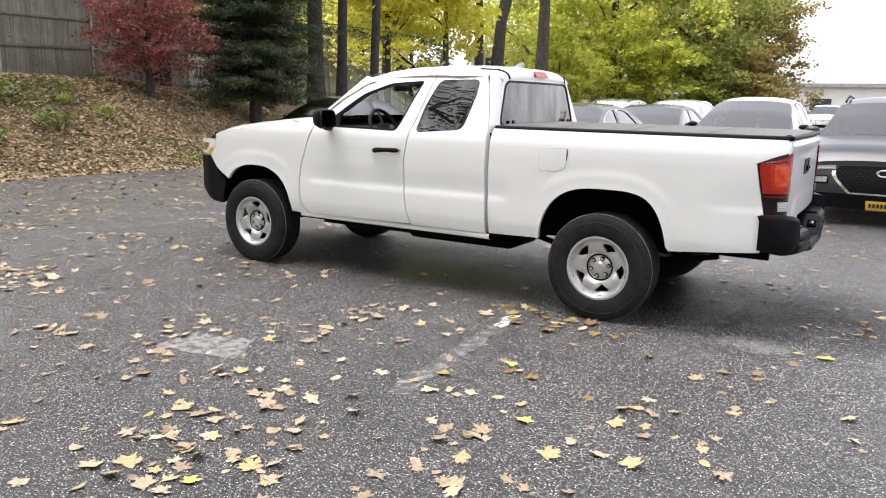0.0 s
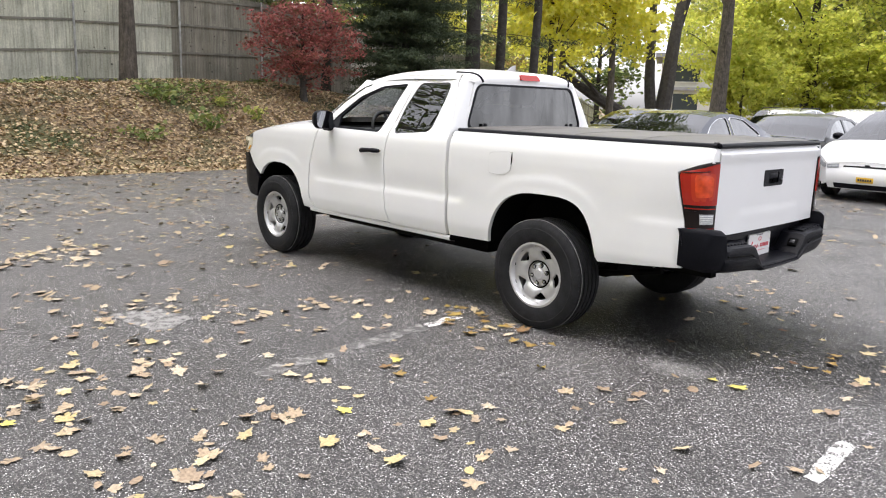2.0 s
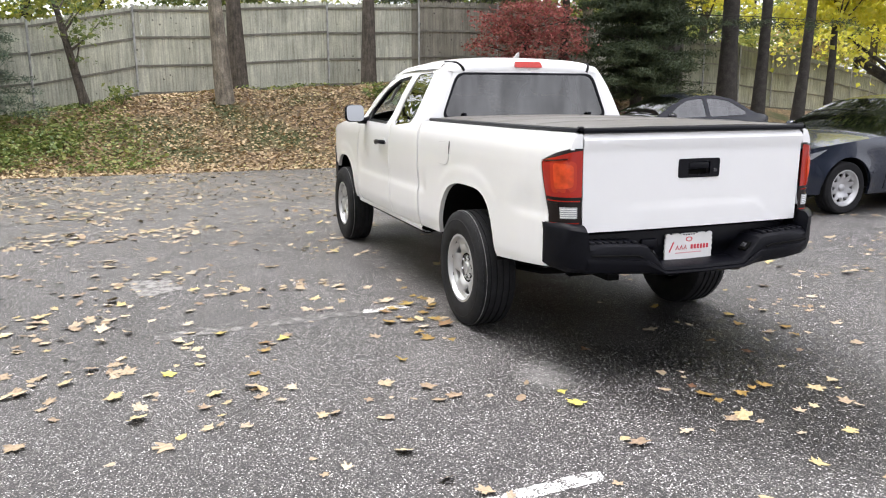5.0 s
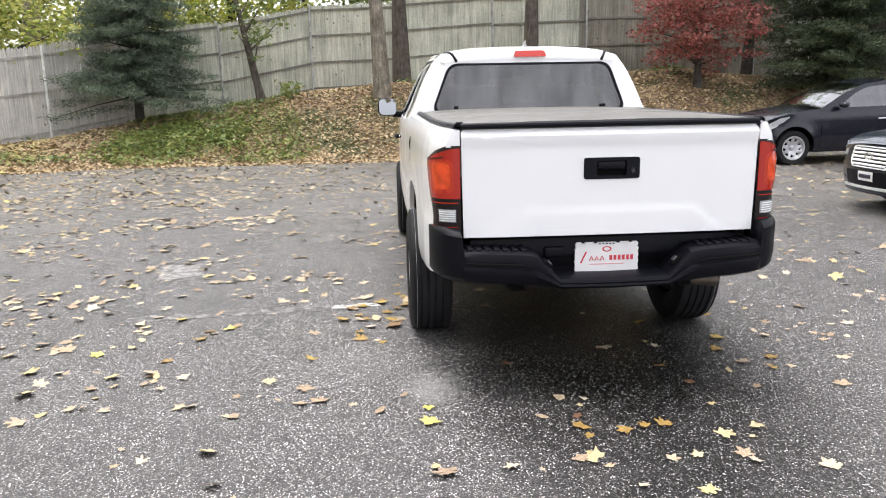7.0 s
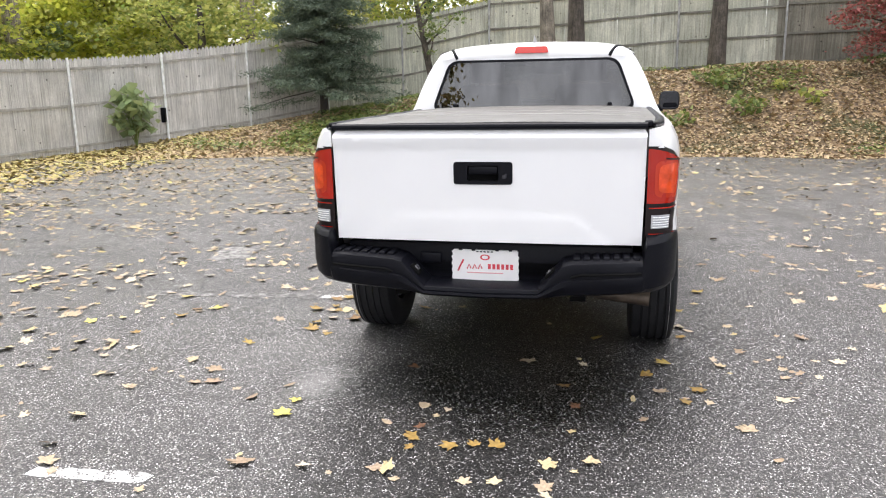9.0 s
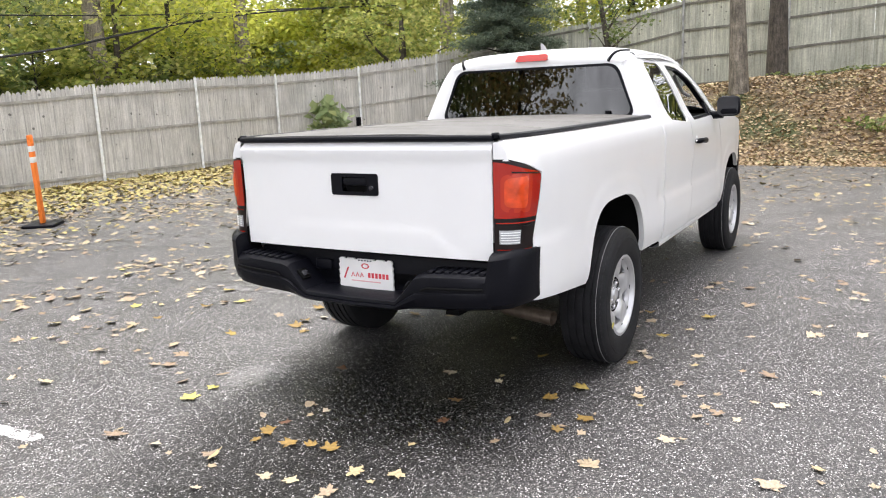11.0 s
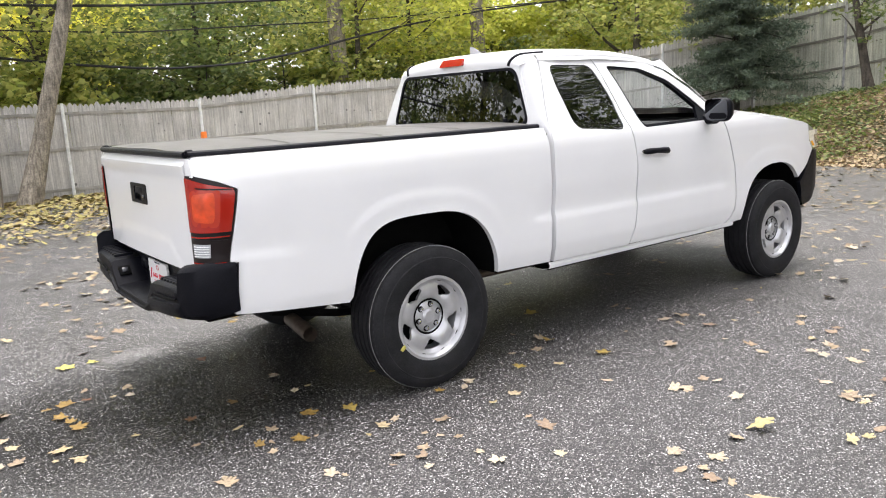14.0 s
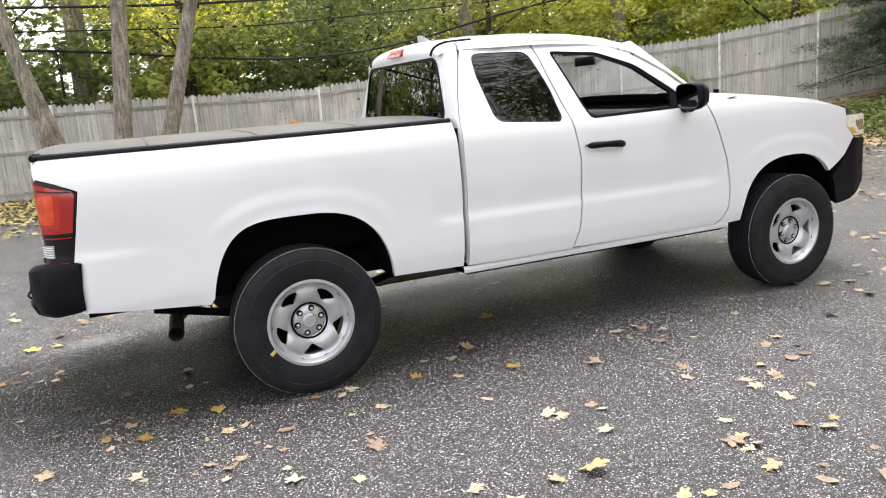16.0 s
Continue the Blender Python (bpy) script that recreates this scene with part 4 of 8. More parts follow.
def truck_body():
    ra = [p for p in arch(*REAR_ARCH, 172, 90, 16, 2.75)] + [(x - 0.13 * (x + 0.005) * smoothstep(0.45, 0.95, z), z) for x, z in arch(*REAR_ARCH, 90, 6, 20, 3.9)][1:]
    bed = [(-0.462, 0.498), (-0.856, 0.512), (-0.872, 0.86), (-0.865, 1.20), (-0.856, 1.268), (1.085, 1.268), (1.105, 1.250), (1.108, 1.195), (1.02, 1.165), (0.939, 1.128), (0.952, 1.06), (0.974, 0.95), (0.997, 0.838), (1.005, 0.800), (1.018, 0.790), (1.026, 0.70), (1.016, 0.618), (0.998, 0.582), (0.455, 0.532)]
    bed = bed[1:] + [p for p in ra[::-1]]
    both("bed_side", panel(bed, [], left, 0.019, 0.03), M_WHITE)
    # fuel flap on the driver's side
    fl = rounded([(-0.475, 1.005), (-0.475, 1.145), (-0.275, 1.160), (-0.275, 1.035), (-0.33, 1.000)], 0.03)
    part("fuel_flap", panel(fl, [], lambda x, z: left(x, z) + Vector((0, -0.0035, 0)), 0.05, 0.006), M_WHITE, TRUCK)
    # grey strip round the flap, its colour standing in for the gap's shade
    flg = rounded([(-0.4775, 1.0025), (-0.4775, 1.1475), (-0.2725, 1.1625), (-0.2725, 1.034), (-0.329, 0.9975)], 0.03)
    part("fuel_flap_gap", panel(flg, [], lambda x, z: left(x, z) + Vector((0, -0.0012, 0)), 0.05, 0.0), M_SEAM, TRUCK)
    part("fuel_flap_slot", tube([left(-0.271, 1.158) + Vector((0, -0.002, 0)), left(-0.269, 1.12) + Vector((0, -0.003, 0)), left(-0.273, 1.075) + Vector((0, -0.002, 0))], [0.002, 0.005, 0.002], 6), M_DARK, TRUCK)
    # front fender
    fa = arch(*FRONT_ARCH, 176, 8, 24, 2.5)
    fend = [(-2.575, 0.486), (-2.648, 0.520), (-2.690, 0.585), (-2.701, 0.68), (-2.697, 0.77), (-2.676, 0.90), (-2.610, 1.08), (-2.548, 1.225), (-2.535, 1.258)]
    fend += [(x, hood_edge(x)) for x in (-2.7, -2.95, -3.15, -3.36, -3.5, -3.64, -3.74)]
    fend += [(-3.765, 1.00), (-3.84, 0.925), (-3.745, 0.815)]
    fend += [p for p in fa if p[0] > -3.60]
    both("front_fender", panel(fend, [], left, 0.019, 0.03), M_WHITE)
    # doors
    seam2 = [(-1.545, 0.512), (-1.585, 0.62), (-1.607, 0.78), (-1.608, 1.02), (-1.572, 1.22), (-1.50, 1.46), (-1.452, 1.655)]
    win = rounded([(-1.545, 1.612), (-1.86, 1.590), (-2.10, 1.505), (-2.34, 1.335), (-2.445, 1.235), (-1.70, 1.222)], 0.035)
    g = 0.005
    door = [(-2.565, 0.495)] + [(x - g, z) for x, z in seam2] + [(-1.60, 1.655), (-1.85, 1.640), (-2.08, 1.575), (-2.28, 1.455), (-2.45, 1.325), (-2.525, 1.262), (-2.536, 1.225), (-2.598, 1.08), (-2.664, 0.90), (-2.685, 0.77), (-2.689, 0.68), (-2.678, 0.592), (-2.638, 0.530)]
    doors = both("front_door", panel(door, [win], left, 0.019, 0.03), M_WHITE)
    qwin = rounded([(-1.408, 1.618), (-1.062, 1.624), (-1.060, 1.50), (-1.118, 1.252), (-1.525, 1.220), (-1.492, 1.40)], 0.05, 5)
    rdoor = [(-1.535, 0.505)] + [(-0.888, 0.508), (-0.902, 0.86), (-0.898, 1.10), (-0.903, 1.25), (-0.935, 1.42), (-0.975, 1.56), (-1.02, 1.648)] + [(x + g, z) for x, z in seam2[::-1]]
    rdoors = both("rear_door", panel(rdoor, [qwin], left, 0.019, 0.03), M_WHITE)
    for d, s in zip(doors, (-1, 1)):
        fr = panel(win, [rounded([(-1.570, 1.596), (-1.86, 1.573), (-2.085, 1.489), (-2.312, 1.326), (-2.392, 1.252), (-1.713, 1.238)], 0.03)], lambda x, z: left(x, z) + Vector((0, 0.008, 0)), 0.08, 0.035)
        part("window_seal", fr if s < 0 else mirrored(fr), M_BLACKP, d, "black rubber window seal")
        tri = panel([(-2.30, 1.335), (-2.43, 1.24), (-2.27, 1.238)], [], lambda x, z: left(x, z) + Vector((0, 0.004, 0)), 0.08, 0.02)
        part("mirror_gusset", tri if s < 0 else mirrored(tri), M_BLACKP, d)
        y = side_y(-1.76, 1.08)
        hb = tube([(-1.895, -y - 0.004, 1.066), (-1.880, -y - 0.022, 1.068), (-1.855, -y - 0.036, 1.072), (-1.80, -y - 0.043, 1.076), (-1.74, -y - 0.042, 1.078), (-1.69, -y - 0.036, 1.078), (-1.665, -y - 0.022, 1.077), (-1.655, -y - 0.006, 1.076)], [0.008, 0.015, 0.018, 0.016, 0.014, 0.0165, 0.015, 0.009], 12)
        bmesh.ops.scale(hb, vec=(1, 1, 1.15), verts=hb.verts[:], space=Matrix.Translation((0, 0, -1.075)))
        part("door_handle", hb if s < 0 else mirrored(hb), M_BLACKP, d, "black plastic pull handle")
        cup = panel(rounded([(-1.83, 1.045), (-1.83, 1.112), (-1.70, 1.112), (-1.70, 1.045)], 0.03), [], lambda x, z: left(x, z) + Vector((0, -0.002, 0)), 0.1, 0.004)
        part("handle_cup", cup if s < 0 else mirrored(cup), M_WHITE, d)
        lk = lathe([(0.001, -0.006), (0.008, -0.006), (0.009, 0.0)], 12, Matrix.Translation((-1.635, -side_y(-1.64, 1.08) - 0.014, 1.079)))
        part("lock", lk if s < 0 else mirrored(lk), M_CHROME, d)
    for d, s in zip(rdoors, (-1, 1)):
        gl = panel(qwin, [], lambda x, z: left(x, z) + Vector((0, 0.006, 0)), 0.1, 0.0)
        part("quarter_window", gl if s < 0 else mirrored(gl), M_GLASST, d, "dark privacy glass")
    # dark joint between cab and bed
    for s in (-1, 1):
        part("cab_joint", box(-0.905, -0.850, s * 0.83 - 0.015, s * 0.83 + 0.015, 0.53, 1.24), M_DARK, TRUCK)
    # rocker below the doors
    sill = surface(lambda u, v: Vector((-2.70 + u * 1.84, -interp([(0, 0.862), (0.3, 0.874), (0.75, 0.868), (1, 0.80)], v), interp([(0, 0.502), (0.3, 0.490), (0.75, 0.462), (1, 0.452)], v))), 20, 6)
    both("rocker", sill, M_WHITE)
    # rear cab corner, roof, pillars
    corner = surface(lambda u, v: cab_corner(u, v), 8, 24)
    both("cab_corner", corner, M_WHITE)
    part("roof", surface(lambda u, v: roof_at(0.93 * u, v), 30, 28), M_WHITE, TRUCK)
    part("roof_rear", surface(roof_rear, 10, 28), M_WHITE, TRUCK)
    def roof_side(u, v):
        x = -2.02 + 1.012 * u
        dz = interp([(-2.08, 1.570), (-1.85, 1.636), (-1.60, 1.652), (-1.452, 1.652), (-1.02, 1.645), (-0.95, 1.632), (-0.92, 1.615)], x)
        a = Vector((x, -side_y(x, dz) + 0.004, dz))
        b = roof_at((x + 2.16) / 1.225, 0.04)
        p = a.lerp(Vector((x, b.y, b.z)), v)
        return p + Vector((0, -0.55, 0.8)) * 0.020 * math.sin(math.pi * v)
    both("roof_side", surface(roof_side, 34, 8), M_WHITE)
    cap = surface(lambda u, v: cab_corner(u, 1.0).lerp(roof_rear(u, 0.04), v) + Vector((0.2, -0.5, 0.6)) * 0.012 * math.sin(math.pi * v), 10, 6)
    both("cab_corner_top", cap, M_WHITE)
    for s in (-1, 1):
        strip = tube([roof_at(u, 0.5 + s * 0.428) - Vector((0, 0, 0.002)) for u in (0.84, 0.88, 0.92)] + [roof_rear(u, 0.5 + s * 0.428) for u in (0.15, 0.35, 0.55, 0.75, 0.95)], 0.011, 6)
        part("roof_channel", strip, M_BLACKP, TRUCK)
    # A pillars: from the door's upper edge over to the windscreen
    def pillar(u, v):
        dx, dz = interp([(0, -1.60), (0.25, -1.87), (0.5, -2.095), (0.75, -2.30), (0.9, -2.46), (1, -2.535)], v), interp([(0, 1.660), (0.25, 1.645), (0.5, 1.580), (0.75, 1.460), (0.9, 1.332), (1, 1.266)], v)
        a = Vector((dx - 0.004, -side_y(dx, dz) - 0.001, dz + 0.003))
        b = Vector((-1.75 - 1.10 * v if v < 0.36 else -2.15 - 0.47 * (v - 0.36) / 0.64, 0, 0))
        w = max(0.0, (v - 0.36) / 0.64)
        b = Vector((b.x, -(0.62 + 0.02 * min(1, v / 0.36) + 0.15 * w), (roof_z(b.x, 0.62) - 0.004 if v < 0.36 else 1.657 - 0.385 * w)))
        p = a.lerp(b, u)
        bulge = 0.004 * math.sin(math.pi * u)
        return p + Vector((-0.4 * bulge, -0.6 * bulge, 0.7 * bulge))
    both("windscreen_pillar", surface(pillar, 8, 24), M_WHITE)
    part("cowl", surface(lambda u, v: Vector((-2.50 - 0.36 * v, (2 * u - 1) * 0.80, 1.245 + 0.02 * v)), 10, 3), M_DARK, TRUCK)
    # windscreen
    part("windscreen", surface(lambda u, v: Vector((-2.15 - 0.47 * v - (0.05 + 0.22 * v) * math.sin(math.pi * u), (u - 0.5) * 2 * (0.64 + 0.15 * v), 1.655 - 0.385 * v + 0.035 * math.sin(math.pi * u) * (1 - v))), 14, 10), M_GLASSC, TRUCK)
    # bonnet
    def hood(u, v):
        x = -2.52 - 1.44 * v
        w = side_y(x, hood_edge(x)) - 0.001
        q = 2 * u - 1
        crown = 0.050 + 0.012 * (1 - v)
        z = hood_edge(x) + crown * (1 - abs(q) ** 3.2) + 0.012 * smoothstep(0.50, 0.62, abs(q)) * (1 - smoothstep(0.72, 0.95, abs(q)))
        return Vector((x - 0.16 * (1 - q * q) * smoothstep(0.55, 1.0, v), q * w, z - 0.03 * smoothstep(0.85, 1, v)))
    part("bonnet", surface(hood, 28, 22), M_WHITE, TRUCK)


def roof_z(x, y):
    zc = interp([(-2.16, 1.672), (-2.0, 1.712), (-1.8, 1.736), (-1.5, 1.750), (-1.2, 1.748), (-1.0, 1.732), (-0.945, 1.712)], x)
    t = abs(y) / 0.70
    return zc - 0.030 * t * t - 0.062 * t ** 7


def roof_at(u, v):
    q = 2 * v - 1
    x = -2.16 + 1.225 * u + 0.03 * (1 - q * q) * smoothstep(0.7, 1, u) - 0.05 * (1 - q * q) * (1 - smoothstep(0, 0.25, u))
    wide = interp([(-2.16, 0.66), (-1.9, 0.690), (-1.2, 0.695), (-0.93, 0.655)], x)
    y = q * wide
    z = roof_z(x, y)
    if abs(q) > 0.97:
        z -= 0.010
    return Vector((x, y, z))


def back(y, z):
    """The back of the cab."""
    return Vector((interp([(0.5, -0.893), (1.25, -0.893), (1.66, -0.934)], z) + 0.028 * (1 - (y / 0.75) ** 2), y, z))


def roof_rear(u, v):
    """The roof rounded down to the frame of the back window."""
    q = 2 * v - 1
    a, c = roof_at(0.93, v), back(q * 0.602, 1.640 - 0.02 * q * q)
    b = Vector((c.x + 0.012, (a.y + c.y) / 2, a.z - 0.006))
    return a * (1 - u) ** 2 + b * 2 * u * (1 - u) + (c + Vector((0.003, 0, 0))) * u * u


def cab_corner(u, v):
    """From the rear door's edge round to the back window's frame."""
    z = 0.52 + (1.640 - 0.52) * v
    xf = interp([(0.5, -0.884), (0.86, -0.897), (1.10, -0.893), (1.25, -0.897), (1.42, -0.929), (1.56, -0.969), (1.68, -1.01)], z)
    a = u * math.pi / 2
    ys = side_y(xf, z)
    yb = interp([(0.5, 0.80), (1.27, 0.725), (1.62, 0.60), (1.68, 0.56)], z)
    xb = interp([(0.5, -0.886), (1.25, -0.888), (1.66, -0.935)], z)
    return Vector((xf + (xb - xf) * math.sin(a), -(yb + (ys - yb) * math.cos(a)), z))


def truck_rear():
    # back wall of the cab with its window
    ow = rounded([(-0.705, 1.282), (0.705, 1.282), (0.575, 1.622), (-0.575, 1.622)], 0.07, 6)
    bw = [(-0.80, 0.52), (0.80, 0.52), (0.728, 1.265), (0.60, 1.625), (0.590, 1.640), (0.3, 1.655), (-0.3, 1.655), (-0.590, 1.640), (-0.60, 1.625), (-0.728, 1.265)]
    part("cab_back", panel(bw, [ow], back, 0.09, 0.02, (-1, 0, 0)), M_WHITE, TRUCK)
    iw = rounded([(-0.685, 1.297), (0.685, 1.297), (0.560, 1.607), (-0.560, 1.607)], 0.065, 6)
    gl = panel(ow, [], lambda y, z: back(y, z) + Vector((-0.002, 0, 0)), 0.1, 0.0)
    win = part("back_window", gl, M_GLASSR, TRUCK, "dark tinted back window")
    part("window_seal", panel(ow, [iw], lambda y, z: back(y, z) + Vector((0.004, 0, 0)), 0.1, 0.012, (-1, 0, 0)), M_BLACKP, win)
    for s in (-1, 1):
        part("window_latch_stop", box(-0.872, -0.855, s * 0.53 - 0.014, s * 0.53 + 0.014, 1.305, 1.327, 0.004), M_BLACKP, win)
    # high brake lamp
    def lampf(y, z):
        return Vector((interp([(1.640, -0.918), (1.665, -0.919), (1.705, -0.945)], z) + 0.028 * (1 - (y / 0.75) ** 2) + 0.012, y, z))
    part("high_brake_lamp", panel(rounded([(-0.115, 1.660), (0.115, 1.660), (0.105, 1.705), (-0.105, 1.705)], 0.012), [], lampf, 0.06, 0.02, (-1, 0, 0)), M_RED, TRUCK, "red high-mounted brake lamp")
    # roof aerial
    for sg in (-1, 1):
        fin = surface(lambda u, v: Vector((-1.185 + 0.135 * u + 0.012 * v * (1 - u), sg * (0.020 - 0.016 * v) * math.sin(math.pi * min(1.0, 0.06 + 0.94 * u)), 1.738 + 0.046 * v * smoothstep(0.0, 0.9, u))), 10, 5)
        part("roof_aerial", fin, M_FIN, TRUCK, "grey shark-fin aerial")
    # tailgate
    def gate(y, z):
        x = 1.122 + 0.010 * smoothstep(1.175, 1.22, z) - 0.022 * smoothstep(1.232, 1.262, z) - 0.012 * (y / 0.7) ** 2
        edge = interp([(-0.70, 0.66), (-0.52, 0.79), (-0.40, 0.885), (0.40, 0.885), (0.52, 0.79), (0.70, 0.66)], y)
        x += 0.0042 * (1 - smoothstep(edge - 0.016, edge + 0.016, z))
        return Vector((x, y, z))
    hw = [(-0.128, 1.030), (0.128, 1.030), (0.128, 1.122), (-0.128, 1.122)]
    og = [(-0.692, 0.765), (0.692, 0.765), (0.697, 1.0), (0.700, 1.248), (0.688, 1.265), (-0.688, 1.265), (-0.700, 1.248), (-0.697, 1.0)]
    tg = part("tailgate", panel(og, [rounded(hw, 0.012)], gate, 0.022, 0.03, (-1, 0, 0)), M_WHITE, TRUCK)
    bez = panel(rounded([(-0.132, 1.026), (0.132, 1.026), (0.132, 1.126), (-0.132, 1.126)], 0.014), [rounded([(-0.070, 1.042), (0.070, 1.042), (0.070, 1.110), (-0.070, 1.110)], 0.01)], lambda y, z: gate(y, z) + Vector((0.004, 0, 0)), 0.08, 0.012, (-1, 0, 0))
    part("tailgate_handle", bez, M_BLACKP, tg, "black tailgate handle bezel")
    part("handle_recess", box(1.085, 1.092, -0.072, 0.072, 1.040, 1.112), M_DARK, tg)
    part("handle_lever", box(1.098, 1.124, -0.066, 0.066, 1.070, 1.108, 0.008), M_BLACKP, tg)
    part("rear_camera", lathe([(0.001, -0.006), (0.010, -0.006), (0.013, 0.0)], 14, Matrix.Translation((1.130, 0.098, 1.062)) @ Matrix.Rotation(math.pi / 2, 4, 'Z')), M_LENS, tg)
    # tail lamps, wrapped round the corners
    def lamp_at(u, z, out=0.0):
        xf = interp([(0.800, 1.005), (0.838, 0.997), (0.95, 0.974), (1.06, 0.952), (1.128, 0.940), (1.165, 1.02), (1.195, 1.10)], z) + 0.004
        ys = side_y(xf, z)
        a = (xf, ys)
        c = (1.112, ys - 0.012)
        b = (1.117, 0.704)
        x = (1 - u) ** 2 * a[0] + 2 * u * (1 - u) * c[0] + u * u * b[0]
        y = (1 - u) ** 2 * a[1] + 2 * u * (1 - u) * c[1] + u * u * b[1]
        return Vector((x + out * 0.7, -(y + out * 0.6), z))
    for s in (-1, 1):
        def put(name, bm, mat, parent, label=""):
            return part(name, bm if s < 0 else mirrored(bm), mat, parent, label)
        lamp = put("tail_lamp", surface(lambda u, v: lamp_at(u, 0.802 + 0.391 * v), 14, 16), M_SMOKE, TRUCK, "red and clear tail lamp in a dark housing")
        put("brake_lens", surface(lambda u, v: lamp_at(0.02 + 0.98 * u, 0.950 + v * (0.232 - 0.050 * (1 - u) ** 2), 0.005), 12, 10, 0.004), M_RED, lamp, "red brake lens")
        put("bed_corner", surface(lambda u, v: Vector((1.106 + 0.006 * math.sin(math.pi * u * 0.5), -(side_y(1.10, 1.186 + 0.078 * v) * (1 - u) + 0.706 * u) , 1.186 + 0.078 * v)), 6, 5, 0.004), M_WHITE, TRUCK)
        def blob(cu, cz, ru, rz, out):
            def f(u, v):
                a, r = 2 * math.pi * u, 0.02 + 0.98 * v
                c, q = math.cos(a), math.sin(a)
                return lamp_at(cu + ru * r * math.copysign(abs(c) ** 0.30, c), cz + rz * r * math.copysign(abs(q) ** 0.30, q) - 0.012 * r * q * c, out * (1.15 - 0.15 * v))
            return surface(f, 24, 3)
        # nested brighter patches paint the glow of the lens's middle into its colour
        put("inner_lens", blob(0.55, 1.054, 0.33, 0.080, 0.0065), M_REDMID, lamp)
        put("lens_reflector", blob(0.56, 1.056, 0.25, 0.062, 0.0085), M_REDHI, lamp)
        put("lens_divider", surface(lambda u, v: lamp_at(0.04 + 0.60 * u, 1.126 + v * 0.006 + 0.012 * u, 0.0095), 8, 1, 0.002), M_SMOKE, lamp)
        put("reverse_lens", surface(lambda u, v: lamp_at(0.40 + 0.50 * u, 0.842 + v * 0.058, 0.005), 8, 6, 0.004), M_CLEARL, lamp, "clear ribbed reverse lens")
        for k in range(5):
            put("lens_rib", surface(lambda u, v: lamp_at(0.42 + 0.46 * u, 0.847 + k * 0.0105 + v * 0.003, 0.009), 6, 1, 0.002), M_GALV, lamp)
        put("lower_red_lens", surface(lambda u, v: lamp_at(0.06 + 0.31 * u, 0.836 + v * 0.080, 0.004), 6, 5, 0.003), M_SMOKE, lamp)
        put("lower_trim", surface(lambda u, v: lamp_at(0.03 + 0.93 * u, 0.928 + v * 0.005, 0.006), 8, 1, 0.002), M_RED, lamp)
        put("lower_trim", surface(lambda u, v: lamp_at(0.05 + 0.90 * u, 0.816 + v * 0.004, 0.006), 8, 1, 0.002), M_RED, lamp)


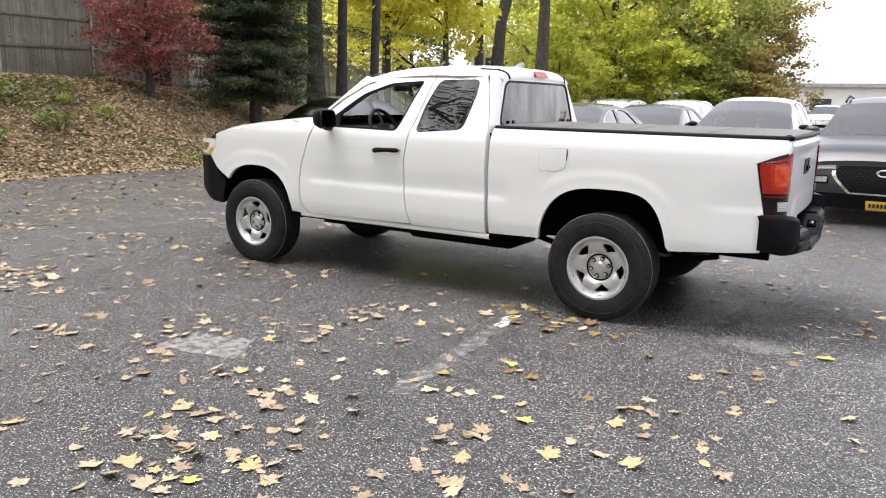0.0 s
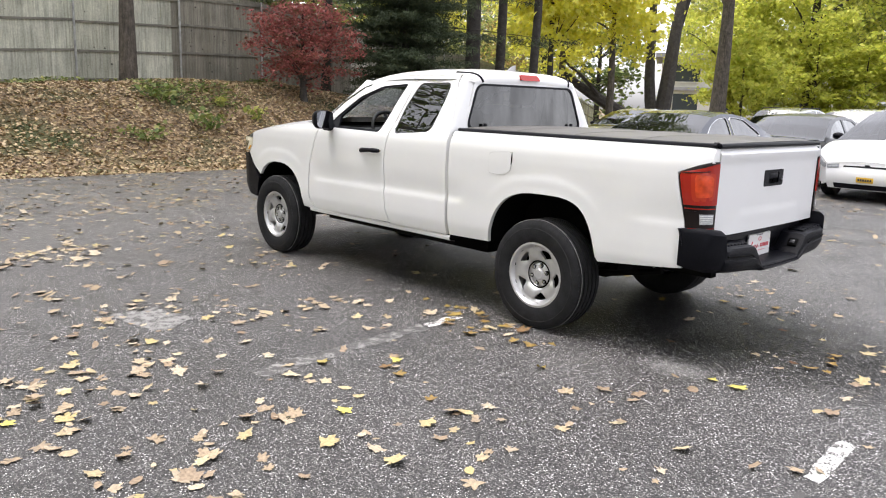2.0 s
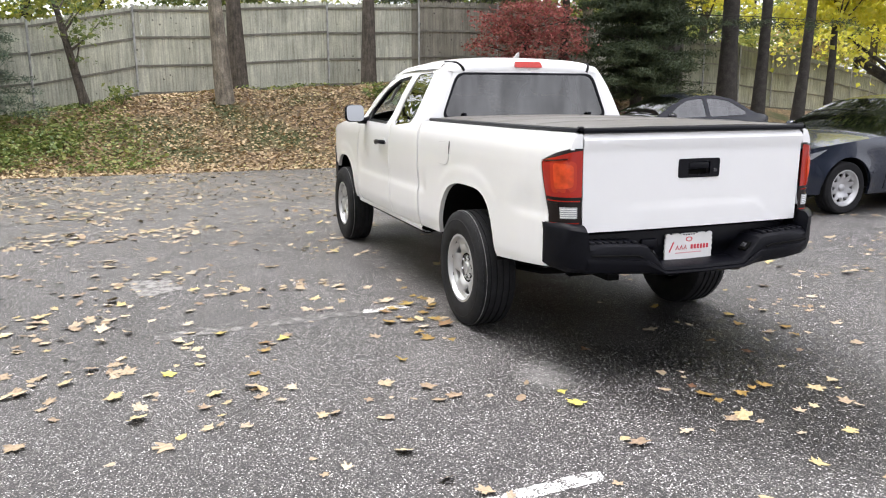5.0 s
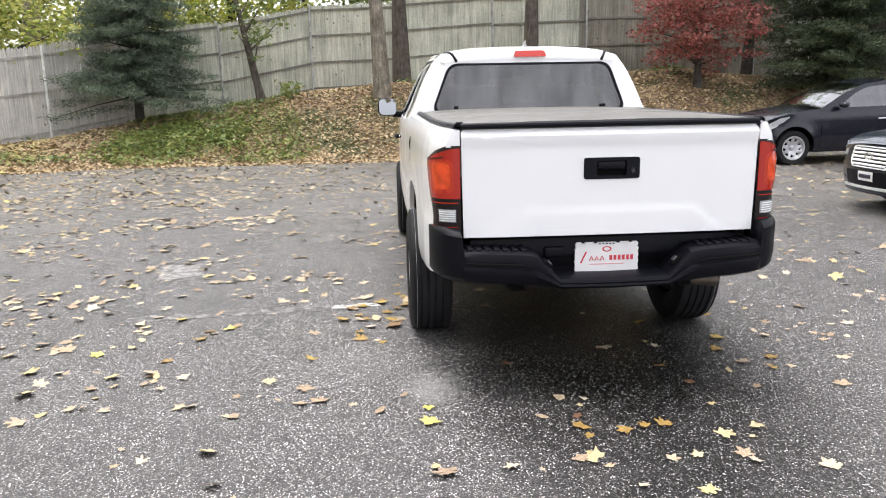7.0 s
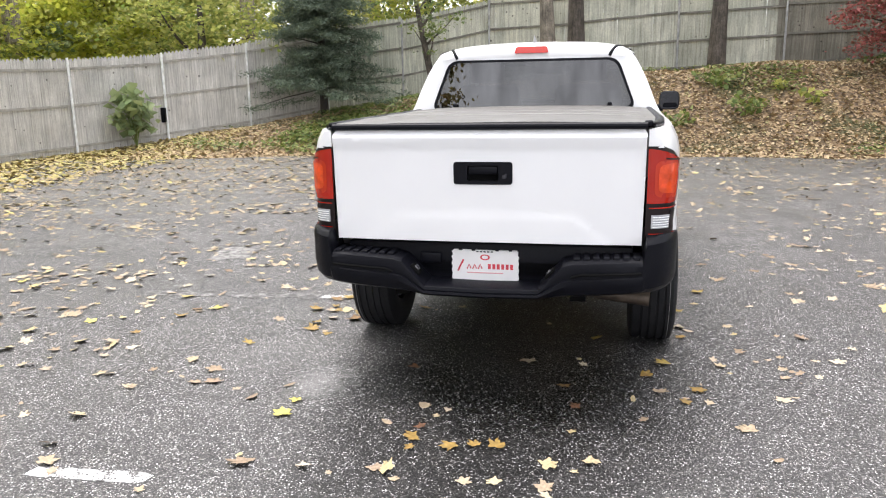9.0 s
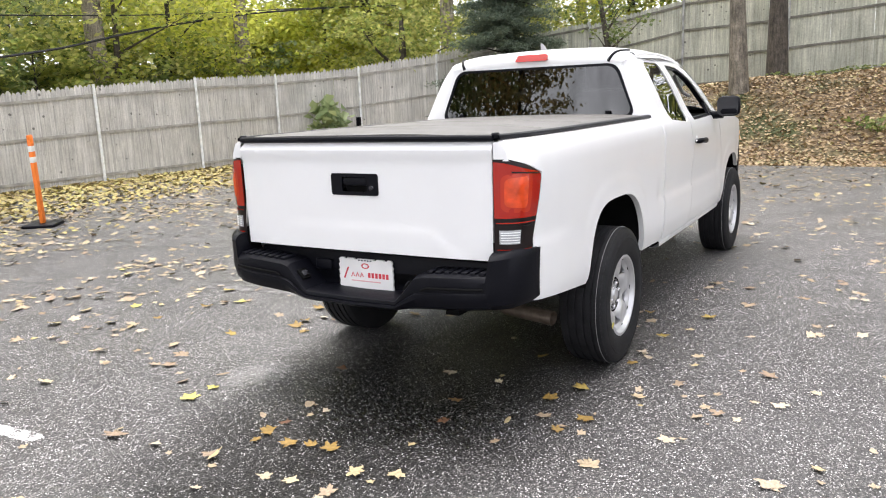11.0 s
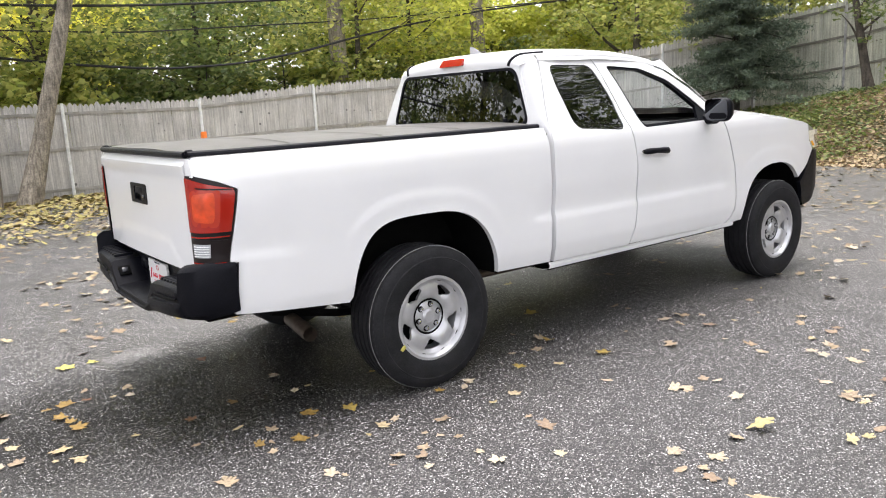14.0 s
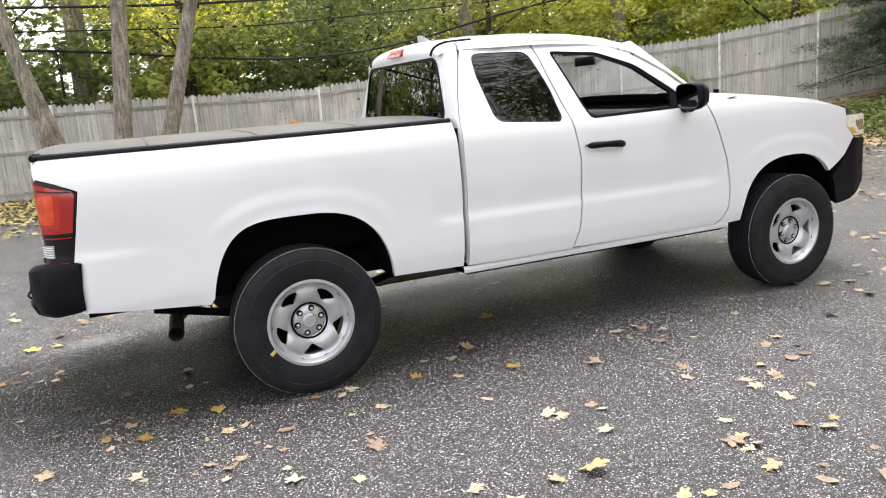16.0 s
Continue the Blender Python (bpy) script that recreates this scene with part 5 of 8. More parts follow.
def truck_bumper():
    root = part("rear_bumper", box(0.98, 1.06, -0.66, 0.66, 0.56, 0.745, 0.01), M_BLACKP, TRUCK, "black moulded plastic rear bumper with steps")

    def top(y):
        a = abs(y)
        return interp([(0.0, 0.575), (0.255, 0.580), (0.36, 0.695), (0.40, 0.705), (0.698, 0.722), (0.712, 0.812), (0.80, 0.822), (0.858, 0.812)], a)

    def bottom(y):
        return interp([(0, 0.522), (0.25, 0.527), (0.34, 0.540), (0.60, 0.556), (0.78, 0.570), (0.83, 0.588), (0.854, 0.612)], abs(y))

    def outer(y):
        a = abs(y)
        return interp([(0, 1.232), (0.30, 1.236), (0.60, 1.226), (0.69, 1.208), (0.75, 1.182), (0.80, 1.135), (0.826, 1.088), (0.840, 1.048), (0.848, 1.010)], a)
    bm = bmesh.new()
    ysamp = [-0.848, -0.846, -0.842, -0.838, -0.830, -0.82, -0.80, -0.775, -0.75, -0.725, -0.712, -0.705, -0.698, -0.66, -0.58, -0.50, -0.44, -0.40, -0.38, -0.36, -0.33, -0.30, -0.27, -0.255, -0.20, -0.1]
    ysamp = ysamp + [0.0] + [-y for y in ysamp[::-1]]
    rings = []
    for y in ysamp:
        t, b, o = top(y), bottom(y), outer(y)
        h = t - b
        inner = 0.985 if abs(y) > 0.8 else 1.03
        rnd = min(0.022, h * 0.3)
        cr = 0.012 * (1 - smoothstep(0.62, 0.70, abs(y)))
        ring = [(inner, b + 0.01), (max(inner, o - 0.055), b), (max(inner, o - 0.018), b + h * 0.10), (o, b + h * 0.34), (o - 0.002, b + h * 0.5), (o - 0.002 - cr, b + h * 0.53), (o - cr, t - rnd * 1.3), (o - 0.016, t - rnd * 0.5), (o - 0.016 - rnd, t), (inner, t)]
        rings.append([bm.verts.new((x, y, z)) for x, z in ring])
    for r, q in zip(rings, rings[1:]):
        for k in range(len(r) - 1):
            bm.faces.new((r[k], r[k + 1], q[k + 1], q[k]))
    bm.faces.new(rings[0])
    bm.faces.new(rings[-1][::-1])
    bmesh.ops.recalc_face_normals(bm, faces=bm.faces[:])
    part("bumper_shell", bm, M_BLACKP, root, smooth=30)
    for s in (-1, 1):
        for k in range(7):
            y = s * (0.42 + 0.042 * k)
            part("step_tread", box(1.085, 1.185, y - 0.015, y + 0.015, 0.700, 0.7185 + 0.0018 * k, 0.006), M_BLACKP, root)
        part("step_groove", tube([(1.2285, s * 0.40, 0.640), (1.2300, s * 0.43, 0.652), (1.2265, s * 0.62, 0.662), (1.2105, s * 0.69, 0.664)], 0.0055, 6), M_DARK, root)
        part("lamp_gap", box(1.075, 1.110, s * 0.702 - 0.008, s * 0.702 + 0.008, 0.745, 0.845), M_DARK, root)
    part("hitch_cover", box(1.055, 1.078, -0.305, -0.205, 0.648, 0.702, 0.016, 3), M_BLACKP, root)
    # small lamps in the slanted inner faces of the steps
    for s in (-1, 1):
        for nm, mt, hx, hz, lift in (("plate_lamp", M_DARK, 0.030, 0.028, 0.004), ("plate_lamp_lens", M_CLEARD, 0.016, 0.014, 0.011)):
            lb = box(-hx, hx, -0.008, 0.008, -hz, hz, 0.004)
            lb.transform(Matrix.Translation((1.165, s * 0.308, 0.6385)) @ Matrix.Rotation(s * -0.74, 4, 'X') @ Matrix.Translation((0, -s * lift, 0)))
            part(nm, lb, mt, root)
    # dealer plate in a notched white frame
    half = [(0.0, 0.079), (0.045, 0.079), (0.048, 0.073), (0.062, 0.073), (0.065, 0.080), (0.105, 0.080), (0.110, 0.074), (0.122, 0.074), (0.126, 0.081), (0.146, 0.080), (0.154, 0.072), (0.150, 0.056), (0.157, 0.046), (0.152, 0.030), (0.157, 0.016), (0.152, 0.0), (0.157, -0.016), (0.152, -0.032), (0.156, -0.050), (0.152, -0.070), (0.142, -0.076), (0.100, -0.076), (0.096, -0.069), (0.078, -0.069), (0.074, -0.081), (0.0, -0.083)]
    ring = [(y, 0.638 + z) for y, z in half] + [(-y, 0.638 + z) for y, z in half[-2:0:-1]]
    pl = panel(ring, [], lambda y, z: Vector((1.078, y, z)), 0.2, 0.010, (-1, 0, 0))
    plate = part("licence_plate", pl, M_PLATE, root, "white dealer plate with red print in a notched frame")
    x = 1.0785
    part("swash_mark", tube([(x, -0.126, 0.618), (x, -0.114, 0.645), (x, -0.100, 0.672)], 0.0042, 5), M_PLATERED, plate)
    for k in range(3):
        part("swash_mark", tube([(x, -0.084 + 0.026 * k, 0.628), (x, -0.074 + 0.026 * k, 0.650), (x, -0.066 + 0.026 * k, 0.630)], 0.0028, 5), M_PLATERED, plate)
    for k in range(6):
        y = 0.014 + k * 0.0205
        part("print_bar", box(1.077, 1.0800, y, y + 0.013, 0.629, 0.653), M_PLATERED, plate, smooth=0)
    part("oval_mark", lathe([(0.011, -0.001), (0.0145, -0.002), (0.017, -0.001)], 20, Matrix.Translation((1.0785, 0.0, 0.684)) @ Matrix.Rotation(math.pi / 2, 4, 'Z') @ Matrix.Diagonal((1.35, 1, 0.8, 1))), M_PLATERED, plate)
    part("print_bar", box(1.077, 1.0796, -0.085, 0.085, 0.608, 0.613), M_PLATEPINK, plate, smooth=0)
    for k in range(8):
        part("print_bar", box(1.077, 1.0796, -0.062 + 0.0158 * k, -0.051 + 0.0158 * k, 0.561, 0.573), M_INK, plate, smooth=0)
    for k in range(5):
        part("print_bar", box(1.077, 1.0796, -0.040 + 0.0168 * k, -0.030 + 0.0168 * k, 0.707, 0.713), M_INK, plate, smooth=0)


def truck_cover():
    """The soft cover over the bed on its black frame."""
    def sheet(u, v):
        x = -0.872 + 1.985 * u
        q = 2 * v - 1
        w = interp([(-0.9, 0.765), (0.5, 0.760), (0.95, 0.735), (1.12, 0.690)], x)
        z = 1.300 - 0.012 * abs(q) ** 6 + 0.010 * (1 - q * q) + 0.004 * noise.noise((x * 2.2, q * 1.5, 2)) * (1 - q ** 4) - 0.010 * smoothstep(0.965, 1.0, u)
        return Vector((x, q * w, z))
    cover = part("tonneau_cover", surface(sheet, 40, 24, 0.006), M_VINYL, TRUCK, "grey vinyl roll-up bed cover with black edges")
    for x in (-0.38, 0.12, 0.62):
        part("cover_seam", surface(lambda u, v: sheet((x + 0.872 + 0.012 * (u - 0.5)) / 1.985, 0.03 + 0.94 * v) + Vector((0, 0, 0.003 + 0.003 * math.sin(math.pi * u))), 3, 24), M_VINYL, cover)
    for s in (-1, 1):
        rail = surface(lambda u, v: Vector((-0.872 + 1.97 * u, s * (interp([(0, 0.785), (0.7, 0.780), (0.92, 0.755), (1, 0.712)], u) + 0.022 * math.cos(v * math.pi * 1.5 - 0.6)), 1.281 + 0.014 * math.sin(v * math.pi * 1.5 - 0.6))), 24, 8)
        part("cover_rail", rail, M_BLACKP, cover)
    part("cover_rail", tube([(1.102, -0.70, 1.279), (1.112, -0.55, 1.280), (1.118, 0.0, 1.281), (1.112, 0.55, 1.280), (1.102, 0.70, 1.279)], 0.015, 10), M_BLACKP, cover)
    for s in (-1, 1):
        part("cover_corner", lathe([(0.001, -0.007), (0.014, -0.006), (0.019, 0), (0.018, 0.015)], 16, Matrix.Translation((1.085, s * 0.705, 1.294)) @ Matrix.Rotation(-math.pi / 2, 4, 'X')), M_BLACKP, cover)
    # white rim of the bed under the cover
    for s in (-1, 1):
        cap = surface(lambda u, v: Vector((-0.868 + 1.95 * u, s * (side_y(-0.868 + 1.95 * u, 1.268) - 0.004 - v * 0.10), 1.268 + 0.004 * math.sin(math.pi * v))), 20, 4)
        part("bed_rim", cap, M_WHITE, TRUCK)


def truck_front():
    # headlamps, bumper and grille
    for s in (-1, 1):
        def lamp(u, v):
            z = 0.935 + (1.075 - 0.935) * v
            xf = interp([(0.935, -3.845), (1.0, -3.768), (1.075, -3.748)], z)
            x = xf - 0.23 * u
            return Vector((x, s * (side_y(x, z) + 0.003), z))
        hl = part("headlamp", surface(lamp, 12, 8, 0.004), M_HEADLAMP, TRUCK, "clear headlamp with amber corner")
        part("lamp_bezel", surface(lambda u, v: lamp(0.40 + 0.5 * u, 0.22 + 0.50 * v) + Vector((0, s * 0.003, 0)), 6, 5, 0.003), M_CHROME, hl)
        part("amber_corner", surface(lambda u, v: lamp(0.03 + 0.16 * u, 0.10 + 0.30 * v) + Vector((0, s * 0.004, 0)), 5, 4, 0.003), M_AMBER, hl)

    def front(u, v):
        q = 2 * u - 1
        z = 0.49 + 0.43 * v
        a = abs(q)
        x = -4.12 + 0.06 * a ** 2.5 + 0.06 * (1 - math.sin(math.pi * min(1, v * 1.1)))
        return Vector((x, q * 0.64, z + (0.0 if a < 0.7 else -0.10 * v * (a - 0.7) / 0.3)))
    fb = part("front_bumper", surface(front, 36, 10, 0.02), M_BLACKP, TRUCK, "black plastic front bumper")
    fa = arch(*FRONT_ARCH, 176, 8, 24, 2.5)
    corner = [(-3.85, 0.918), (-3.755, 0.808)] + [p for p in fa[::-1] if p[0] < -3.605 and p[1] > 0.47] + [(-3.68, 0.49), (-3.82, 0.50), (-3.93, 0.545), (-4.01, 0.63), (-4.035, 0.74), (-4.03, 0.83), (-3.99, 0.91)]
    cb = panel(corner, [], lambda x, z: Vector((x, -side_y(x, max(z, 0.56)) - 0.004, z)), 0.03, 0.03)
    part("bumper_corner", mirrored(cb), M_BLACKP, fb)
    part("bumper_corner", cb, M_BLACKP, fb)
    part("grille", surface(lambda u, v: Vector((-4.12 + 0.08 * abs(2 * u - 1) ** 3, (2 * u - 1) * 0.60, 0.92 + 0.20 * v)), 20, 4, 0.02), M_DARK, TRUCK)
    # door mirrors
    for s in (-1, 1):
        shell = bmesh.new()
        bmesh.ops.create_cube(shell, size=1.0, matrix=Matrix.LocRotScale((-2.335, s * 1.005, 1.300), Euler((0, 0, s * 0.15)), (0.125, 0.185, 0.172)))
        for v in shell.verts:
            if v.co.x < -2.335:
                v.co.y = s * 1.000 + (v.co.y - s * 1.005) * 0.66
                v.co.z = 1.300 + (v.co.z - 1.300) * 0.66
        bmesh.ops.bevel(shell, geom=shell.edges[:], offset=0.046, segments=5, profile=0.5, affect='EDGES', clamp_overlap=True)
        mir = part("door_mirror", shell, M_BLACKP, TRUCK, "black door mirror")
        g = panel(rounded([(s * 0.928, 1.232), (s * 1.078, 1.232), (s * 1.082, 1.368), (s * 0.932, 1.372)], 0.042, 6), [], lambda y, z: Vector((-2.2695 - 0.15 * (abs(y) - 1.005) + (0.12 if s > 0 else -0.05) * (z - 1.30), y, z)), 0.2, 0.004, (-1, 0, 0))
        part("mirror_glass", g, M_MIRROR if s < 0 else M_MIRRORD, mir, "silvered mirror glass" if s < 0 else "silvered mirror glass darkened for its dark reflection")
        part("mirror_arm", tube([(-2.37, s * 0.83, 1.248), (-2.355, s * 0.89, 1.232), (-2.345, s * 0.96, 1.240)], [0.034, 0.030, 0.032], 8), M_BLACKP, mir)


def truck_under():
    """Chassis, arches, axle, exhaust and cabin."""
    for s in (-1, 1):
        part("chassis_rail", box(-3.6, 1.0, s * 0.42 - 0.035, s * 0.42 + 0.035, 0.47, 0.57), M_DARK, TRUCK)
        for (cx, cz, rx, rz), r in ((REAR_ARCH, 0.46), (FRONT_ARCH, 0.44)):
            ring = arch(cx, cz, rx * 1.03, rz * 1.025, 174, 6, 24, 2.9)
            liner = surface(lambda u, v: Vector((ring[round(u * 24)][0], s * (0.50 + 0.36 * v), ring[round(u * 24)][1])), 24, 3, 0.004)
            part("wheel_arch_liner", liner, M_DARK, TRUCK)
            wall = bmesh.new()
            wall.faces.new([wall.verts.new((a, s * 0.50, b)) for a, b in ring])
            part("wheel_arch_wall", wall, M_DARK, TRUCK)
        part("leaf_spring", tube([(-0.62, s * 0.50, 0.46), (-0.3, s * 0.50, 0.38), (0.0, s * 0.50, 0.345), (0.35, s * 0.50, 0.39), (0.70, s * 0.50, 0.47)], 0.022, 6), M_DARK, TRUCK)
        part("shock_absorber", tube([(0.10, s * 0.42, 0.34), (0.22, s * 0.44, 0.62)], 0.028, 8), M_DARK, TRUCK)
    part("rear_axle", tube([(0, -0.68, 0.375), (0, -0.15, 0.375), (0, -0.12, 0.375), (0, 0.12, 0.375), (0, 0.15, 0.375), (0, 0.68, 0.375)], [0.045, 0.05, 0.13, 0.13, 0.05, 0.045], 14), M_DARK, TRUCK)
    part("front_axle", tube([(-3.235, -0.68, 0.375), (-3.235, 0.68, 0.375)], 0.05, 10), M_DARK, TRUCK)
    part("bed_floor", box(-0.86, 1.06, -0.50, 0.50, 0.60, 0.66), M_DARK, TRUCK)
    part("bed_underside", box(-0.86, -0.48, -0.84, 0.84, 0.53, 0.56), M_DARK, TRUCK)
    part("bed_underside", box(0.47, 0.98, -0.79, 0.79, 0.605, 0.63), M_DARK, TRUCK)
    part("cab_floor", box(-2.7, -0.90, -0.82, 0.82, 0.445, 0.475), M_DARK, TRUCK)
    part("engine_bay", box(-3.95, -2.72, -0.49, 0.49, 0.45, 1.05), M_DARK, TRUCK)
    part("fuel_tank", box(-1.9, -0.9, -0.40, 0.10, 0.30, 0.44, 0.04), M_DARK, TRUCK)
    part("spare_wheel", lathe([(0.20, -0.07), (0.33, -0.08), (0.36, 0), (0.33, 0.08), (0.20, 0.07)], 28, Matrix.Translation((0.56, 0, 0.535)) @ Matrix.Rotation(math.pi / 2, 4, 'X')), M_RUBBER, TRUCK)
    part("exhaust_pipe", tube([(-1.6, 0.30, 0.36), (-0.5, 0.36, 0.38), (0.15, 0.40, 0.52), (0.42, 0.40, 0.47), (0.55, 0.43, 0.43), (0.60, 0.50, 0.41), (0.625, 0.76, 0.39)], [0.03, 0.03, 0.03, 0.033, 0.035, 0.036, 0.037], 12, caps=False), M_RUST, TRUCK, "dull bare steel exhaust pipe")
    part("step_bar", box(-2.5, -1.0, -0.80, -0.74, 0.42, 0.45), M_DARK, TRUCK)
    # cabin
    part("dashboard", box(-2.80, -2.38, -0.72, 0.72, 0.85, 1.225, 0.07, 3), M_DASH, TRUCK)
    part("dashboard_top", box(-2.85, -2.50, -0.74, 0.74, 1.19, 1.240, 0.02), M_DASH, TRUCK)
    wheel = bmesh.new()
    n = 32
    tilt = Matrix.Translation((-2.17, -0.38, 1.205)) @ Matrix.Rotation(radians(64), 4, 'Y')
    pts = [tilt @ Vector((0.185 * math.cos(2 * math.pi * k / n), 0.185 * math.sin(2 * math.pi * k / n), 0)) for k in range(n + 1)]
    sw = part("steering_wheel", tube(pts, 0.016, 8, caps=False), M_DASH, TRUCK, "black steering wheel")
    hubm = box(-0.06, 0.06, -0.07, 0.07, -0.02, 0.02, 0.015)
    hubm.transform(tilt)
    part("wheel_hub", hubm, M_DASH, sw)
    for a in (0, 2.2, -2.2):
        part("wheel_spoke", tube([tilt @ Vector((0.04 * math.cos(a + math.pi), 0.04 * math.sin(a + math.pi), 0)), tilt @ Vector((0.18 * math.cos(a + math.pi), 0.18 * math.sin(a + math.pi), 0))], 0.014, 6), M_DASH, sw)
    for s in (-1, 1):
        y = s * 0.37
        seat = part("seat", box(-1.95, -1.42, y - 0.25, y + 0.25, 0.75, 0.93, 0.06, 3), M_CLOTH, TRUCK, "dark grey cloth seat")
        bk = box(-0.09, 0.09, -0.24, 0.24, 0.0, 0.60, 0.06, 3)
        bk.transform(Matrix.Translation((-1.45, y, 0.86)) @ Matrix.Rotation(radians(14), 4, 'Y'))
        part("backrest", bk, M_CLOTH, seat)
        hr = box(-0.05, 0.05, -0.13, 0.13, 0.0, 0.17, 0.04, 3)
        hr.transform(Matrix.Translation((-1.30, y, 1.47)) @ Matrix.Rotation(radians(8), 4, 'Y'))
        part("headrest", hr, M_CLOTH, seat)
        part("door_card", box(-2.5, -0.95, s * 0.80 - 0.01, s * 0.80 + 0.01, 0.48, 1.215), M_DASH, TRUCK)
        part("seat_belt", tube([(-1.30, s * 0.70, 1.52), (-1.32, s * 0.66, 1.20), (-1.40, s * 0.60, 0.95)], 0.012, 4), M_CLOTH, TRUCK)
    part("rear_bulkhead", box(-0.99, -0.95, -0.70, 0.70, 0.48, 1.28), M_DASH, TRUCK)
    part("headliner", surface(lambda u, v: roof_at(0.06 + 0.88 * u, 0.04 + 0.92 * v) + Vector((0, 0, -0.045)), 12, 12), M_HEADL, TRUCK)
    for s in (-1, 1):
        part("grab_handle", tube([(-2.16, s * 0.655, 1.575), (-2.20, s * 0.615, 1.545), (-2.30, s * 0.625, 1.480), (-2.38, s * 0.640, 1.415), (-2.42, s * 0.685, 1.385)], [0.012, 0.014, 0.015, 0.014, 0.012], 8), M_HEADL, TRUCK, "pale grab handle on the pillar")
        part("sun_visor", box(-2.14, -1.98, s * 0.36 - 0.20, s * 0.36 + 0.20, 1.600, 1.618, 0.006), M_HEADL, TRUCK)
    part("cabin_mirror", box(-2.28, -2.255, -0.11, 0.11, 1.535, 1.595, 0.01), M_DASH, TRUCK)


truck_body()
truck_rear()
truck_bumper()
truck_cover()
truck_front()
truck_under()
for x in (0.0, -3.235):
    for s in (-1, 1):
        w = wheel_parts("wheel", TRUCK, (x, 0.795 if s > 0 else -0.800, 0.366), s, 0.371, 0.245, 0.209, spin=(0.0 if s > 0 else 0.21) + (0.35 if x < -1 else 0.0))
        if s > 0 and x > -1:
            mk = box(-0.016, 0.016, -0.003, 0.003, -0.009, 0.009, 0.002)
            mk.transform(Matrix.Translation((x + 0.205, 0.795 + 0.1215, 0.366 - 0.112)) @ Matrix.Rotation(0.7, 4, 'Y'))
            part("tyre_mark", mk, M_FALLENY, w, "small yellow mark")

# ---- parked cars ----
SEDAN = dict(L=4.70, W=1.84, wb=2.75, fo=0.84, R=0.328, top=[(0, 0.74), (0.08, 0.795), (0.35, 0.87), (0.9, 0.94), (1.42, 1.00), (1.85, 1.24), (2.25, 1.415), (2.6, 1.47), (3.0, 1.475), (3.4, 1.43), (3.8, 1.30), (4.28, 1.10), (4.50, 1.06), (4.65, 1.02), (4.70, 0.95)], cuts=(1.36, 2.25, 3.4, 4.28), belt=[(1.3, 0.965), (3.0, 1.00), (4.3, 1.06)], split=2.78)
COMPACT = dict(L=4.29, W=1.70, wb=2.60, fo=0.72, R=0.305, top=[(0, 0.68), (0.08, 0.76), (0.35, 0.88), (0.8, 0.98), (1.18, 1.04), (1.65, 1.30), (2.05, 1.455), (2.45, 1.51), (2.9, 1.50), (3.25, 1.44), (3.5, 1.30), (3.86, 1.13), (4.10, 1.09), (4.25, 1.05), (4.29, 0.95)], cuts=(1.08, 2.0, 3.2, 3.86), belt=[(1.0, 0.98), (3.0, 1.02), (3.9, 1.08)], split=2.55)
SUV = dict(L=4.48, W=1.86, wb=2.67, fo=0.90, R=0.355, top=[(0, 0.78), (0.06, 0.90), (0.3, 1.00), (0.75, 1.07), (1.2, 1.12), (1.6, 1.37), (2.0, 1.56), (2.4, 1.64), (3.0, 1.655), (3.7, 1.61), (4.0, 1.56), (4.22, 1.36), (4.40, 1.12), (4.47, 1.02), (4.48, 0.92)], cuts=(1.2, 2.0, 4.0, 4.40), belt=[(1.1, 1.07), (3.0, 1.12), (4.3, 1.20)], split=2.70)
CROSS = dict(L=5.03, W=2.00, wb=2.96, fo=0.92, R=0.36, top=[(0, 0.66), (0.08, 0.76), (0.4, 0.90), (0.8, 0.99), (1.12, 1.05), (1.7, 1.36), (2.3, 1.59), (2.8, 1.675), (3.3, 1.665), (3.8, 1.60), (4.3, 1.42), (4.8, 1.16), (4.95, 1.10), (5.01, 1.04), (5.03, 0.95)], cuts=(1.12, 2.3, 3.8, 4.8), belt=[(1.0, 1.00), (3.0, 1.06), (4.7, 1.14)], split=2.95)


